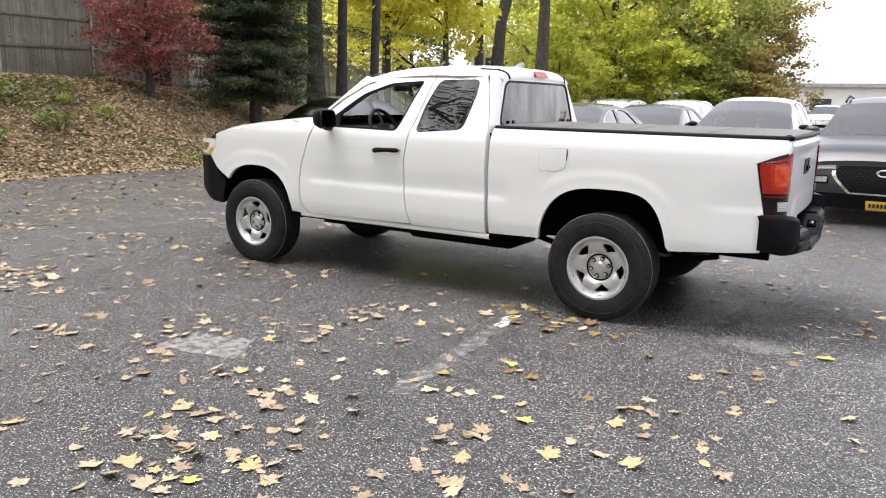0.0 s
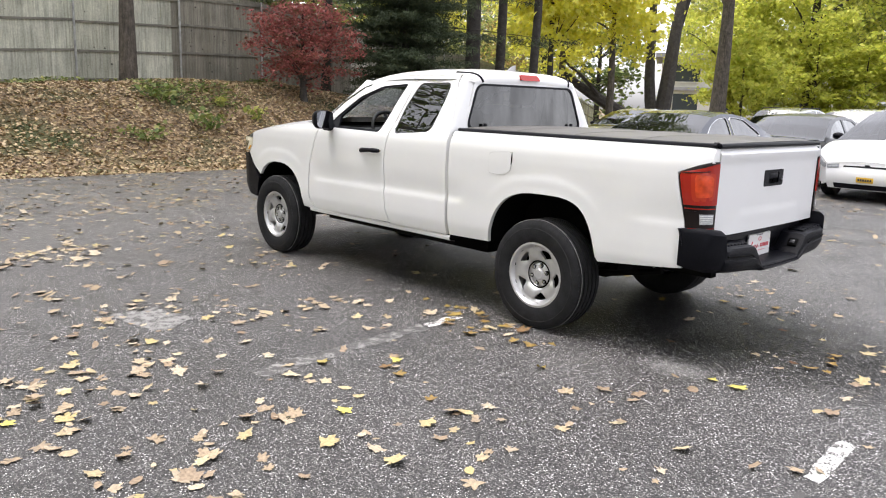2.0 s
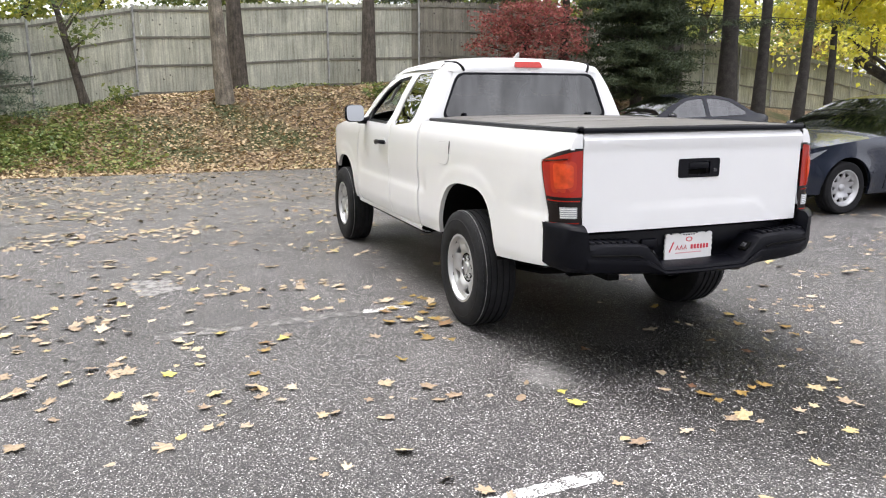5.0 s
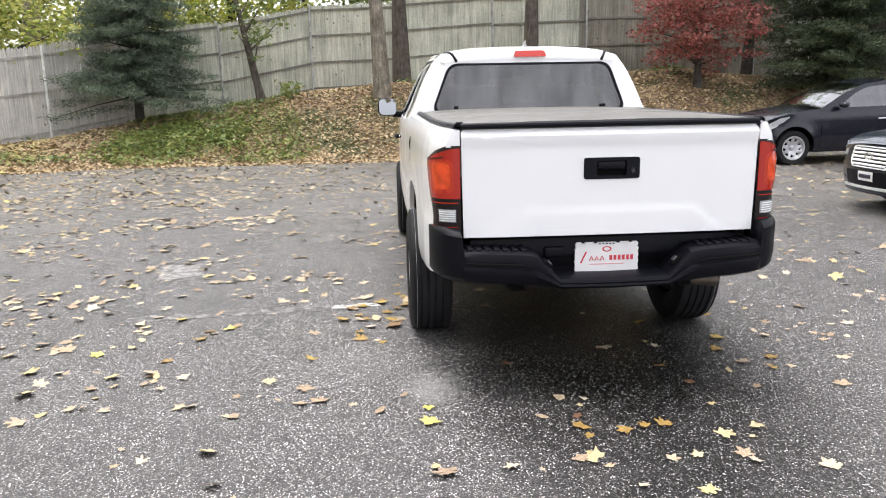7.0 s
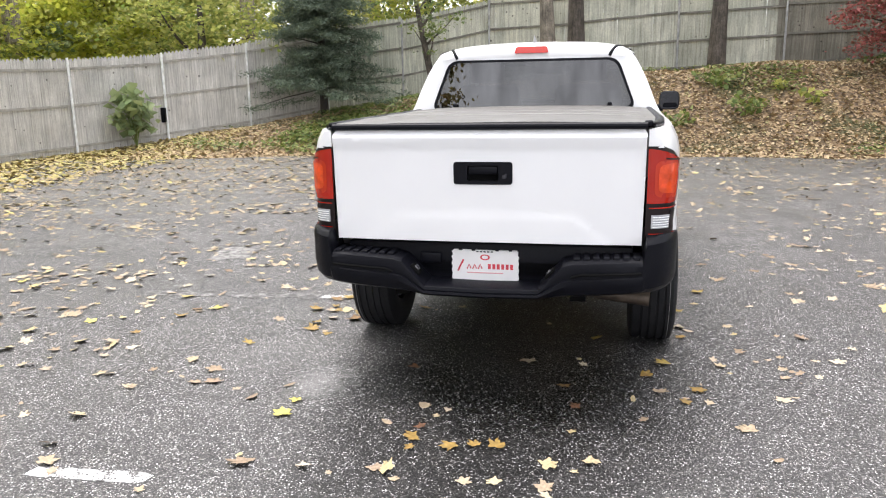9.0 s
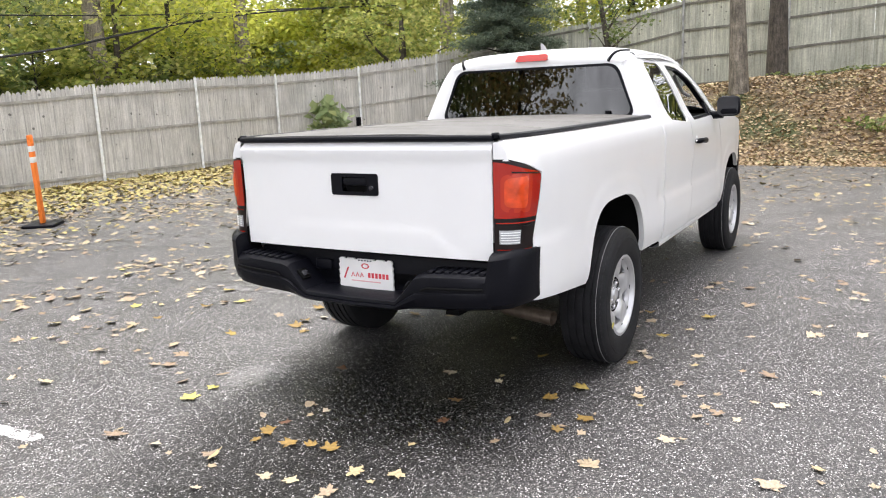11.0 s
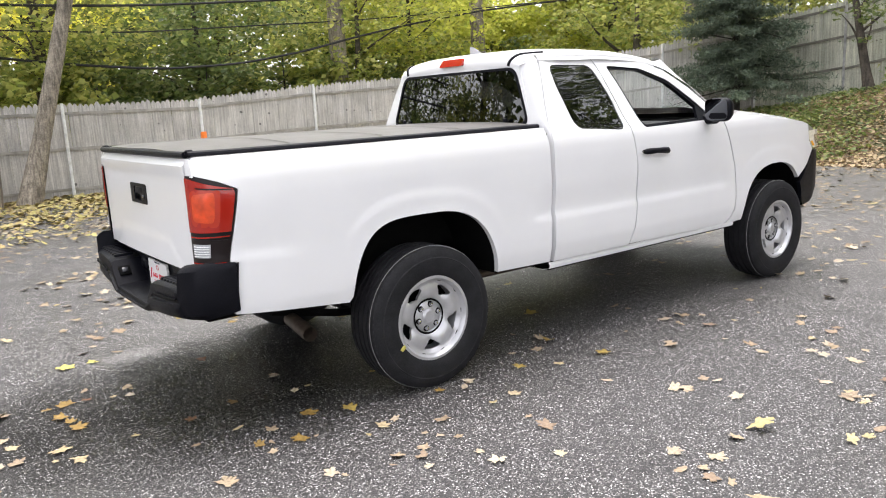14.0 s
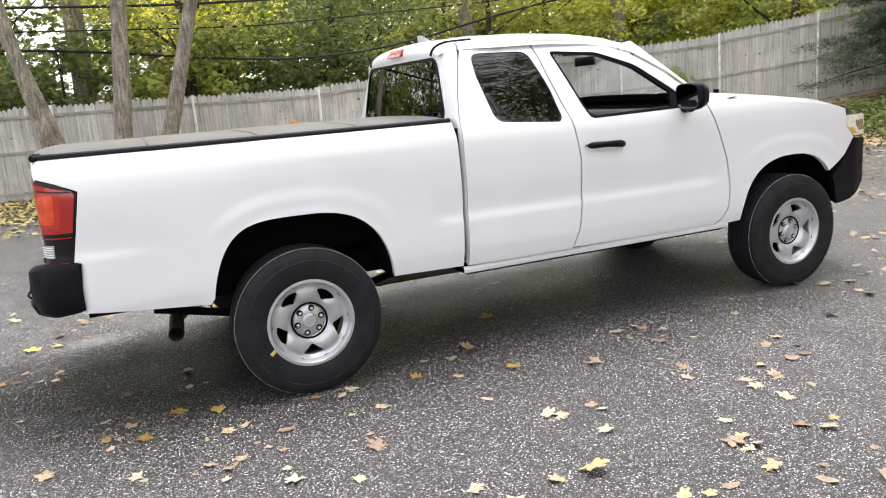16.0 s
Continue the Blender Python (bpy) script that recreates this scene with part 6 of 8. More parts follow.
def parked_car(spec, x, y, turn, paint, label, category, plate=None, face="bars", rim_spokes=10, rails=False, plate_rear=None, near=True, chrome_line=False):
    """A car, nose at the origin and facing -x before it is turned; sides cut for arches and windows, lofted top, ends with lamps."""
    L, W, top, cuts, belt = spec["L"], spec["W"], spec["top"], spec["cuts"], spec["belt"]
    hw = W / 2
    fa, rear = (spec["fo"], 0.33, spec["R"] + 0.055, spec["R"] + 0.055), (spec["fo"] + spec["wb"], 0.33, spec["R"] + 0.055, spec["R"] + 0.055)
    ends = [(0, 0.82), (0.05, 0.90), (0.15, 0.95), (0.35, 0.98)] if spec is SUV else [(0, 0.64), (0.05, 0.75), (0.15, 0.85), (0.35, 0.935)]
    plan = ends + [(0.8, 0.985), (L * 0.5, 1.0), (L - 0.8, 0.98), (L - 0.3, 0.93), (L - 0.1, 0.86), (L, 0.76)]
    root = thing("car", pose(x, y, 0, 0, 0, turn), label, category, "parked cars")

    def edge(a):
        return interp(top, a) - (0.035 if a < cuts[0] or a > cuts[3] else 0.05)

    def side(a, z):
        zb = interp(belt, a)
        w = hw * interp(plan, a)
        d = interp([(0.18, -0.07), (0.30, -0.03), (0.45, -0.005), (0.60, 0.0), (0.72, -0.012), (0.80, -0.004), (zb - 0.06, -0.012), (zb, -0.035), (zb + 0.03, -0.055), (zb + 0.45, -0.25), (zb + 0.6, -0.40)], z)
        yy = w + d
        for cx, cz, rx, rz in (fa, rear):
            q = math.hypot((a - cx) / rx, (z - cz) / rz)
            yy += 0.02 * (1 - smoothstep(1.05, 1.28, q))
        return yy

    def skin(a, z, out=0.0):
        return Vector((a, -side(a, z) - out, z))

    def put2(name, bm, mat, label="", parent=None):
        b = mirrored(bm)
        return part(name, bm, mat, parent or root, label), part(name, b, mat, parent or root, label)
    # sides with window openings
    xs = [p[0] for p in top]
    upper = [(a, edge(a)) for a in sorted(set(xs + [i * L / 30 for i in range(31)])) if 0.02 < a < L - 0.02]
    c0, c1, c2, c3 = cuts
    zb = lambda a: interp(belt, a)
    sp = spec["split"]
    roofline = lambda a: min(edge(a) - 0.055, 10)
    w1 = [(c0 + 0.42, zb(c0 + 0.42) + 0.015), (sp - 0.05, zb(sp) + 0.015), (sp - 0.05, roofline(sp - 0.05))] + [(a, roofline(a)) for a in (sp - 0.30, c1 + 0.12)] + [(c1 - 0.12, edge(c1 - 0.12) - 0.075)]
    e2 = c2 + (0.22 if spec in (SEDAN, COMPACT) else -0.05)
    w2 = [(sp + 0.05, zb(sp) + 0.015), (e2 + 0.10, zb(e2) + 0.02), (e2 + 0.14, zb(e2) + 0.08), (c2 - 0.05, roofline(c2 - 0.05)), (sp + 0.3, roofline(sp + 0.3)), (sp + 0.05, roofline(sp + 0.05))]
    w1, w2 = rounded(w1, 0.05, 3), rounded(w2, 0.05, 3)
    bottom = 0.24
    out = [(0.02, 0.30), (0.02, edge(0.02))] + upper + [(L - 0.02, edge(L - 0.02)), (L - 0.02, 0.36), (L - 0.10, 0.26)]
    ra = [p for p in arch(*rear, 0, 180, 14, 2.0)]
    fr = [p for p in arch(*fa, 0, 180, 14, 2.0)]
    out += [(ra[0][0], 0.26)] + ra + [(ra[-1][0], bottom)] + [(fr[0][0], bottom)] + fr + [(fr[-1][0], 0.26), (0.10, 0.26)]
    put2("body_side", panel(out, [w1, w2], lambda a, z: skin(a, z), 0.11, 0.03), paint)
    for w, nm in ((w1, "front_window"), (w2, "rear_window")):
        put2(nm, panel(w, [], lambda a, z: skin(a, z, -0.010), 0.2, 0.0), M_GLASSSIDE)
        if chrome_line:
            ring = [skin(a, z, 0.004) for a, z in w]
            put2("window_trim", tube(ring + ring[:1], 0.0045, 5, caps=False), M_CHROME)
    # door joints as fine dark gaps, handles
    for a in (c0 + 0.12, sp, e2 - 0.15):
        gap = tube([skin(a, z, 0.0) for z in (0.30, 0.45, 0.6, 0.75, zb(a) - 0.02)], 0.0045, 4)
        put2("door_gap", gap, M_DARK)
    for a in (sp - 0.22, e2 - 0.30):
        put2("door_handle", tube([skin(a - 0.09, 0.80, 0.008), skin(a - 0.05, 0.805, 0.030), skin(a + 0.05, 0.81, 0.030), skin(a + 0.09, 0.81, 0.008)], 0.011, 6), M_CHROME if chrome_line or spec is COMPACT else paint)
    # top: bonnet, windscreen, roof, rear glass, deck

    def strip(a0, a1, crown, lift=0.0):
        def f(u, v):
            a = a0 + (a1 - a0) * u
            q = 2 * v - 1
            ze = edge(a)
            return Vector((a, q * side(a, ze), ze + lift + crown * (1 - abs(q) ** 2.6)))
        return surface(f, 12, 14)
    part("bonnet", strip(0.02, c0, 0.045), paint, root)
    part("windscreen", strip(c0, c1, 0.05, 0.0), M_GLASSCAR, root, "dark reflecting windscreen")
    part("roof", strip(c1, c2, 0.05), paint, root)
    part("back_window", strip(c2, c3, 0.05), M_GLASSCAR, root)
    part("tail_deck", strip(c3, L - 0.02, 0.045), paint, root)
    if rails:
        for s in (-1, 1):
            part("roof_rail", tube([(a, s * (side(a, edge(a)) - 0.05), edge(a) + z) for a, z in ((c1 + 0.1, 0.03), (c1 + 0.3, 0.075), (c2 - 0.3, 0.075), (c2 - 0.1, 0.03))], 0.016, 6), M_BLACKP, root)

    # ends
    def nose(u, v, out=0.0):
        q = 2 * u - 1
        z1 = edge(0.02) + 0.045 * (1 - abs(q) ** 2.6)
        z = 0.22 + (z1 - 0.22) * v
        b = 0.10 * (1 - q * q) + 0.05 * math.sin(math.pi * min(1, v * 1.15)) * (1 - 0.5 * q * q)
        return Vector((0.02 - b - out, q * side(0.02, min(z, edge(0.02))), z))

    def tail(u, v, out=0.0):
        q = 2 * u - 1
        z1 = edge(L - 0.02) + 0.045 * (1 - abs(q) ** 2.6)
        z = 0.28 + (z1 - 0.28) * v
        b = 0.08 * (1 - q * q) + 0.06 * math.sin(math.pi * min(1, v * 1.2)) * (1 - 0.5 * q * q)
        return Vector((L - 0.02 + b + out, q * side(L - 0.02, min(z, edge(L - 0.02))), z))

    def patch(f, u0, u1, v0, v1, out, name, mat, label="", n=10, parent=None, taper=0.0):
        return part(name, surface(lambda u, v: f(u0 + (u1 - u0) * u, v0 + (v1 - v0) * v + taper * u * (1 - v), out), n, 5, 0.006), mat, parent or root, label)
    part("front_bumper", surface(nose, 24, 14), paint, root)
    part("rear_bumper", surface(tail, 24, 14), paint, root)
    if face == "none":
        patch(nose, 0.10, 0.90, 0.02, 0.20, 0.006, "lower_intake", M_BLACKP)
        patch(nose, 0.22, 0.78, 0.80, 0.85, 0.006, "nose_strip", M_BLACKP)
        patch(nose, 0.47, 0.53, 0.80, 0.90, 0.009, "badge", M_BLACKP, n=4)
    elif face == "bars":
        # broad grille of thick silver bars in a frame, narrow intake and a bright lip below
        def wide(v):
            return interp([(0.55, 0.28), (0.62, 0.235), (0.90, 0.215), (0.96, 0.25)], v)
        patch(nose, 0.14, 0.86, 0.17, 0.47, 0.006, "lower_intake", M_BLACKP)
        patch(nose, 0.08, 0.92, 0.10, 0.155, 0.022, "bumper_strip", M_GALV)
        gr = part("grille", surface(lambda u, v: nose(wide(0.55 + 0.41 * v) + (1 - 2 * wide(0.55 + 0.41 * v)) * u, 0.55 + 0.41 * v, 0.006), 14, 8, 0.006), M_BLACKP, root, "silver-barred grille")
        for k in range(5):
            v0 = 0.575 + 0.075 * k
            part("grille_bar", surface(lambda u, v: nose(wide(v0) + 0.012 + (0.976 - 2 * wide(v0)) * u, v0 + 0.046 * v, 0.016 + 0.008 * math.sin(math.pi * v)), 14, 4, 0.004), M_GALV, gr)
        for sgn in (-1, 1):
            part("grille_trim", surface(lambda u, v: nose(0.5 + sgn * (0.5 - wide(0.55 + 0.41 * v) + 0.022 * (u - 0.5)), 0.55 + 0.41 * v, 0.018), 2, 10, 0.006), M_GALV, gr)
        for v0 in (0.535, 0.945):
            patch(nose, 0.27, 0.73, v0, v0 + 0.025, 0.018, "grille_trim", M_GALV, parent=gr)
    else:
        # dark studded grille in a bright V-shaped frame, stacked lamps, black lower bumper
        def wide(v):
            return interp([(0.34, 0.275), (0.62, 0.175), (0.78, 0.145), (0.90, 0.20)], v)
        patch(nose, 0.02, 0.98, 0.01, 0.33, 0.006, "lower_intake", M_BLACKP)
        gr = part("grille", surface(lambda u, v: nose(wide(0.36 + 0.54 * v) + (1 - 2 * wide(0.36 + 0.54 * v)) * u, 0.36 + 0.54 * v, 0.006), 14, 8, 0.006), M_BLACKP, root, "black studded grille")
        for sgn in (-1, 1):
            part("grille_trim", surface(lambda u, v: nose(0.5 + sgn * (0.5 - wide(0.34 + 0.46 * v) + 0.028 * (u - 0.5)), 0.34 + 0.46 * v, 0.015), 2, 8, 0.006), M_CHROME, gr)
        patch(nose, 0.27, 0.73, 0.325, 0.36, 0.015, "grille_trim", M_CHROME, parent=gr)
        for k in range(8):
            v0 = 0.40 + 0.058 * k
            for j in range(15):
                u0 = 0.19 + 0.042 * j + 0.018 * (k % 2)
                if wide(v0) + 0.02 < u0 < 0.96 - wide(v0):
                    patch(nose, u0, u0 + 0.018, v0, v0 + 0.018, 0.010, "grille_stud", M_SMOKE, n=1, parent=gr)
        for u0, u1 in ((0.005, 0.12), (0.88, 0.995)):
            bay = patch(nose, u0, u1, 0.52, 0.70, 0.008, "lamp_bay", M_BLACKP, n=4)
            patch(nose, u0 + 0.01, u1 - 0.01, 0.56, 0.67, 0.014, "bumper_lamp", M_LAMPD, n=4, parent=bay)
    if face != "none":
        part("badge", lathe([(0.030, -0.002), (0.040, -0.006), (0.048, -0.002)], 20, Matrix.Translation(nose(0.5, 0.77, 0.024)) @ Matrix.Rotation(-math.pi / 2, 4, 'Z') @ Matrix.Diagonal((1.6, 1, 1, 1))), M_CHROME, root)
    near_u = 0.075 if spec is SEDAN else 0.16
    for u0, u1 in ((0.005, near_u), (1 - near_u, 0.995)):
        hl = patch(nose, u0, u1, 0.83 if face == "studs" else 0.77, 0.92, 0.008, "headlamp", M_LAMPD, "smoked clear headlamp", 6)
        patch(nose, u0 + 0.02, u1 - 0.02, 0.85 if face == "studs" else 0.81, 0.88, 0.015, "lamp_unit", M_CLEARL, n=3, parent=hl)
        if face == "bars":
            patch(nose, u0 + 0.015, u1 - 0.01, 0.26, 0.31, 0.010, "fog_lamp", M_LAMPD, n=3)
        patch(tail, 0.02 if u0 < 0.5 else 0.80, 0.20 if u0 < 0.5 else 0.98, 0.62, 0.90, 0.008, "tail_lamp", M_RED, "red tail lamp", 6)
    sweep = panel(rounded([(0.03, edge(0.03) - 0.11), (0.03, edge(0.03) - 0.025), (0.50, edge(0.50) - 0.04), (0.30, edge(0.2) - 0.10)], 0.025), [], lambda a, z: skin(a, z, 0.006), 0.1, 0.008)
    if spec is COMPACT:
        sweep.free()
        sweep = panel(rounded([(0.04, edge(0.04) - 0.17), (0.03, edge(0.03) - 0.06), (0.45, edge(0.45) - 0.030), (0.62, edge(0.62) - 0.045), (0.40, edge(0.30) - 0.13)], 0.03), [], lambda a, z: skin(a, z, 0.006), 0.06, 0.008)
    put2("headlamp_side", sweep, M_CLEARL if spec is COMPACT else M_LAMPD)
    if plate:
        pv = 0.02 if face == "studs" else 0.27
        pm = patch(nose, 0.40, 0.60, pv, pv + 0.19, 0.022, "licence_plate", plate, "plate with dark unreadable characters", 4)
        for k in range(6):
            patch(nose, 0.418 + 0.028 * k, 0.438 + 0.028 * k, pv + 0.055, pv + 0.135, 0.030, "print_bar", M_INK, n=1, parent=pm)
    patch(tail, 0.41, 0.59, 0.50, 0.64, 0.012, "licence_plate", M_PLATE, "plate", 4)
    # mirrors, floor, wheels, cabin
    am = c0 + 0.45
    mb = bmesh.new()
    bmesh.ops.create_icosphere(mb, subdivisions=2, radius=1.0, matrix=Matrix.LocRotScale((am, -side(am, zb(am)) - 0.12, zb(am) + 0.065), None, (0.085, 0.105, 0.058)))
    put2("door_mirror", mb, paint if paint not in (M_WHITEC, M_SILVC) else M_BLACKP)
    part("floor_pan", box(0.12, L - 0.12, -hw * 0.80, hw * 0.80, 0.22, 0.30), M_DARK, root)
    for cx, cz, rx, rz in (fa, rear):
        for s in (-1, 1):
            part("wheel_arch_liner", surface(lambda u, v: Vector((cx + rx * 1.01 * math.cos(math.pi * u), s * (hw * 0.55 + hw * 0.40 * v), cz + rz * 1.01 * math.sin(math.pi * u))), 14, 1, 0.004), M_DARK, root)
            wheel_parts("wheel", root, (cx, s * (hw - 0.135), spec["R"]), s, spec["R"], 0.21, spec["R"] * 0.66, rim_spokes, 5, M_STEELW, False, "black tyre on a silver alloy wheel")
    part("cabin", box(c0 + 0.5, c2 + 0.1, -hw * 0.72, hw * 0.72, 0.3, 0.86, 0.08), M_CLOTH, root)
    for a in (c0 + 1.05, sp + 0.55):
        for s in (-1, 1):
            part("seat_back", box(a, a + 0.16, s * 0.36 - 0.22, s * 0.36 + 0.22, 0.80, 1.22, 0.06, 3), M_CLOTH, root)
    return root


parked_car(SEDAN, -3.42, 4.45, 90, M_NAVY, "dark blue sedan with chrome grille bars parked nose out", "car", M_PLATE, "bars", 10, chrome_line=True)
parked_car(COMPACT, -9.27, 5.61, 90, M_BLACKC, "black compact sedan with white wheel covers parked by the bank", "car", M_YPLATE, "bars", 9)
parked_car(SUV, 1.49, 5.05, 90, M_GREYC, "grey compact SUV with a dark studded grille and yellow plate", "SUV", M_YPLATE, "studs", 5, rails=True)
parked_car(CROSS, -1.15, 9.35, 90, M_WHITEC, "white electric crossover with a smooth closed nose", "car", M_YPLATE, "none", 10)
parked_car(SEDAN, -3.45, 9.75, 90, M_GREYC, "dark grey sedan parked behind the blue sedan", "car", None, "bars", 10)
parked_car(SUV, -4.8, 23.4, -90, M_WHITEC, "white SUV parked with its rear to the lane", "SUV", None, "bars", 10)
parked_car(SEDAN, -8.4, 11.3, 90, M_SILVC, "silver sedan with a dark windscreen", "car", None, "bars", 10)
parked_car(SUV, -7.4, 24.6, -90, M_SILVC, "silver SUV with roof rails in the far row", "SUV", None, "bars", 10, rails=True)
parked_car(SUV, -2.6, 44.0, 90, M_WHITEC, "white SUV far off across the lot", "SUV", None, "bars", 10)
parked_car(SEDAN, 6.2, 30.0, 90, M_SILVC, "silver sedan far off across the lot", "car", None, "bars", 10)

# ---- trees ----
def leaf_cloud(name, mat, centres, per, spread, size, seed, parent, shape=None, flat=0.6, aspect=0.55, up=0.5):
    """Many small folded leaves in clumps about the centres."""
    rng = np.random.default_rng(seed)
    c = np.repeat(np.array(centres, dtype=float), per, axis=0)
    n = len(c)
    p = c + rng.normal(0, 1, (n, 3)) * np.array(spread if isinstance(spread, (tuple, list)) else (spread, spread, spread * flat))
    d = rng.normal(0, 1, (n, 3))
    d[:, 2] = np.abs(d[:, 2]) + up
    d /= np.linalg.norm(d, axis=1, keepdims=True)
    u = rng.normal(0, 1, (n, 3))
    u -= (u * d).sum(1, keepdims=True) * d
    u /= np.linalg.norm(u, axis=1, keepdims=True)
    w = np.cross(d, u)
    s = size * rng.uniform(0.6, 1.35, (n, 1))
    a, b = p - u * s * 0.5, p + u * s * 0.5
    e, f = p + w * s * aspect * 0.5 + d * s * 0.12, p - w * s * aspect * 0.5 + d * s * 0.12
    verts = np.stack([a, e, b, f], axis=1).reshape(-1, 3)
    idx = np.arange(n) * 4
    faces = np.stack([idx, idx + 1, idx + 2, idx + 3], axis=1)
    me = bpy.data.meshes.new(name)
    me.vertices.add(len(verts))
    me.vertices.foreach_set("co", verts.ravel())
    me.loops.add(n * 4)
    me.loops.foreach_set("vertex_index", faces.ravel())
    me.polygons.add(n)
    me.polygons.foreach_set("loop_start", idx)
    me.update(calc_edges=True)
    me.materials.append(mat)
    ob = new(name, me)
    ob.parent = parent
    return ob


def limb_path(a, b, rng, bend=0.08, n=6):
    a, b = Vector(a), Vector(b)
    L = (b - a).length
    off = [Vector((rng.uniform(-1, 1), rng.uniform(-1, 1), rng.uniform(-0.3, 0.6))) * bend * L for _ in range(2)]
    out = []
    for i in range(n + 1):
        t = i / n
        out.append(a.lerp(b, t) + off[0] * math.sin(math.pi * t) * 0.6 + off[1] * math.sin(2 * math.pi * t) * 0.3)
    return out


def broad_tree(x, y, height, r, crown_lo, crown_r, leaf_mat, label, seed, leaves=9000, size=0.16, bark=None, lean=(0, 0), category="tree", clumps=90, group="", limbs=9, z=None, ragged=0.35, up=0.9):
    """A broadleaf tree: tapered leaning trunk, limbs out to the clumps, and a ragged crown of small leaves."""
    rng = random.Random(seed)
    z0 = (ground_z(x, y) if z is None else z) - 0.05
    root = thing("tree", (x, y, z0), label, category, group)
    top = Vector((lean[0], lean[1], height * 0.88))
    path = limb_path((0, 0, 0), top, rng, 0.018, 9)
    radii = [r * (1.35 if i == 0 else 1.0) * (1 - 0.78 * (i / 9) ** 1.1) for i in range(10)]
    part("trunk", tube(path, radii, 12), bark or M_BARK, root)
    mid = (crown_lo + height) / 2
    half = (height - crown_lo) / 2
    centres = []
    while len(centres) < clumps:
        v = Vector((rng.uniform(-1, 1), rng.uniform(-1, 1), rng.uniform(-1, 1)))
        if v.length > 1 or v.length < 0.30:
            continue
        k = 1 + ragged * noise.noise((v.x * 2.1 + seed, v.y * 2.1, v.z * 2.1))
        zz = mid + v.z * half * k
        t = min(1, zz / top.z)
        centres.append((v.x * crown_r * k + lean[0] * t, v.y * crown_r * k + lean[1] * t, zz))
    for i in range(limbs):
        c = Vector(centres[(i * 7) % clumps])
        t = max(0.28, min(0.9, (c.z - 0.25 * abs(c.x) - 0.2 * half) / top.z))
        p0 = path[int(t * 9)]
        rr = r * 0.42 * (1 - 0.55 * t)
        part("limb", tube(limb_path(p0, c, rng, 0.10), [rr * (1 - 0.8 * k / 6) for k in range(7)], 7), bark or M_BARK, root)
    sprays = []
    for c in centres:
        for _ in range(3):
            sprays.append((c[0] + rng.gauss(0, crown_r * 0.10), c[1] + rng.gauss(0, crown_r * 0.10), c[2] + rng.gauss(0, crown_r * 0.07)))
    wide = max(0.13, crown_r * 0.115)
    leaf_cloud("crown", leaf_mat, sprays, max(1, leaves // (3 * clumps)), (wide, wide, wide * 0.38), size, seed, root, aspect=0.8, up=up)
    return root


def conifer(x, y, height, r, crown_lo, crown_r, label, seed, mat, tiers=16, per=9, needles=70, size=0.16, bark=None, droop=0.15, taper=1.0, group="", spread=0.0):
    """A conifer: straight trunk, whorls of boughs, sprays of narrow needles along each bough."""
    rng = random.Random(seed)
    z0 = ground_z(x, y) - 0.05
    root = thing("conifer", (x, y, z0), label, "conifer", group)
    part("trunk", tube([(0, 0, 0), (0.03, 0.02, height * 0.5), (0, 0, height)], [r * 1.2, r * 0.7, r * 0.12], 10), bark or M_BARKD, root)
    centres = []
    for i in range(tiers):
        t = i / (tiers - 1)
        zc = crown_lo + (height - crown_lo) * t
        reach = crown_r * (1 - t ** 1.2 * taper) * rng.uniform(0.75, 1.1) + 0.12
        for k in range(per):
            a = 2 * math.pi * (k + rng.random()) / per
            L = reach * rng.uniform(0.55, 1.1)
            j = rng.uniform(-0.35, 0.35) if spread else 0.0
            tip = Vector((math.cos(a) * L, math.sin(a) * L, zc + j - droop * L + rng.uniform(-0.1, 0.1)))
            if k % 3 == 0:
                part("bough", tube([(0, 0, zc), tip * 0.5 + Vector((0, 0, zc * 0.5 + 0.04)), tip], [0.022, 0.014, 0.004], 5), bark or M_BARKD, root)
            for q in range(1, 6):
                f = q / 5
                centres.append((tip.x * f, tip.y * f, zc + j * (1 - f) + (tip.z - zc) * f))
    leaf_cloud("needles", mat, centres, max(1, needles // 5), (spread or 0.13 + crown_r * 0.05, spread or 0.13 + crown_r * 0.05, 0.055 if spread else 0.07), size, seed, root, aspect=0.16)
    return root

# ---- the planting on the bank and the woods behind the fences ----
broad_tree(-15.0, 7.3, 2.8, 0.10, 0.45, 1.48, M_REDLEAF, "red-leaved Japanese maple on the bank before the fence", 11, 9500, 0.085, M_BARKD, clumps=100, ragged=0.55, limbs=20)
conifer(-14.8, 10.8, 4.9, 0.16, 1.0, 2.2, "dark green bushy pine on the bank", 21, M_NEEDLE, tiers=15, per=12, needles=420, size=0.16, taper=0.22, droop=0.02, spread=0.17)
conifer(-17.5, 14.0, 23, 0.38, 3.0, 4.6, "tall dark pine with a bare lower trunk", 23, M_NEEDLE, tiers=17, per=10, needles=330, size=0.21, taper=0.55, droop=0.05, spread=0.22)
conifer(-18.9, 6.3, 16, 0.24, 3.0, 2.9, "tall dark pine with boughs hanging over the fence", 25, M_NEEDLE, tiers=13, per=9, needles=300, size=0.20, taper=0.5, droop=0.12, spread=0.20)
conifer(-15.5, -7.0, 6.8, 0.10, 0.75, 1.88, "blue-green young spruce in the corner of the fence", 22, M_SPRUCE, tiers=22, per=12, needles=520, size=0.13, taper=0.88, droop=0.10, spread=0.13)
TALL = [
    (-15.0, -0.87, 24, 0.17, M_BARKL), (-17.0, -0.30, 24, 0.20, M_BARK), (-17.0, 3.30, 24, 0.18, M_BARK), (-17.6, 9.9, 18, 0.13, M_BARKD),
]
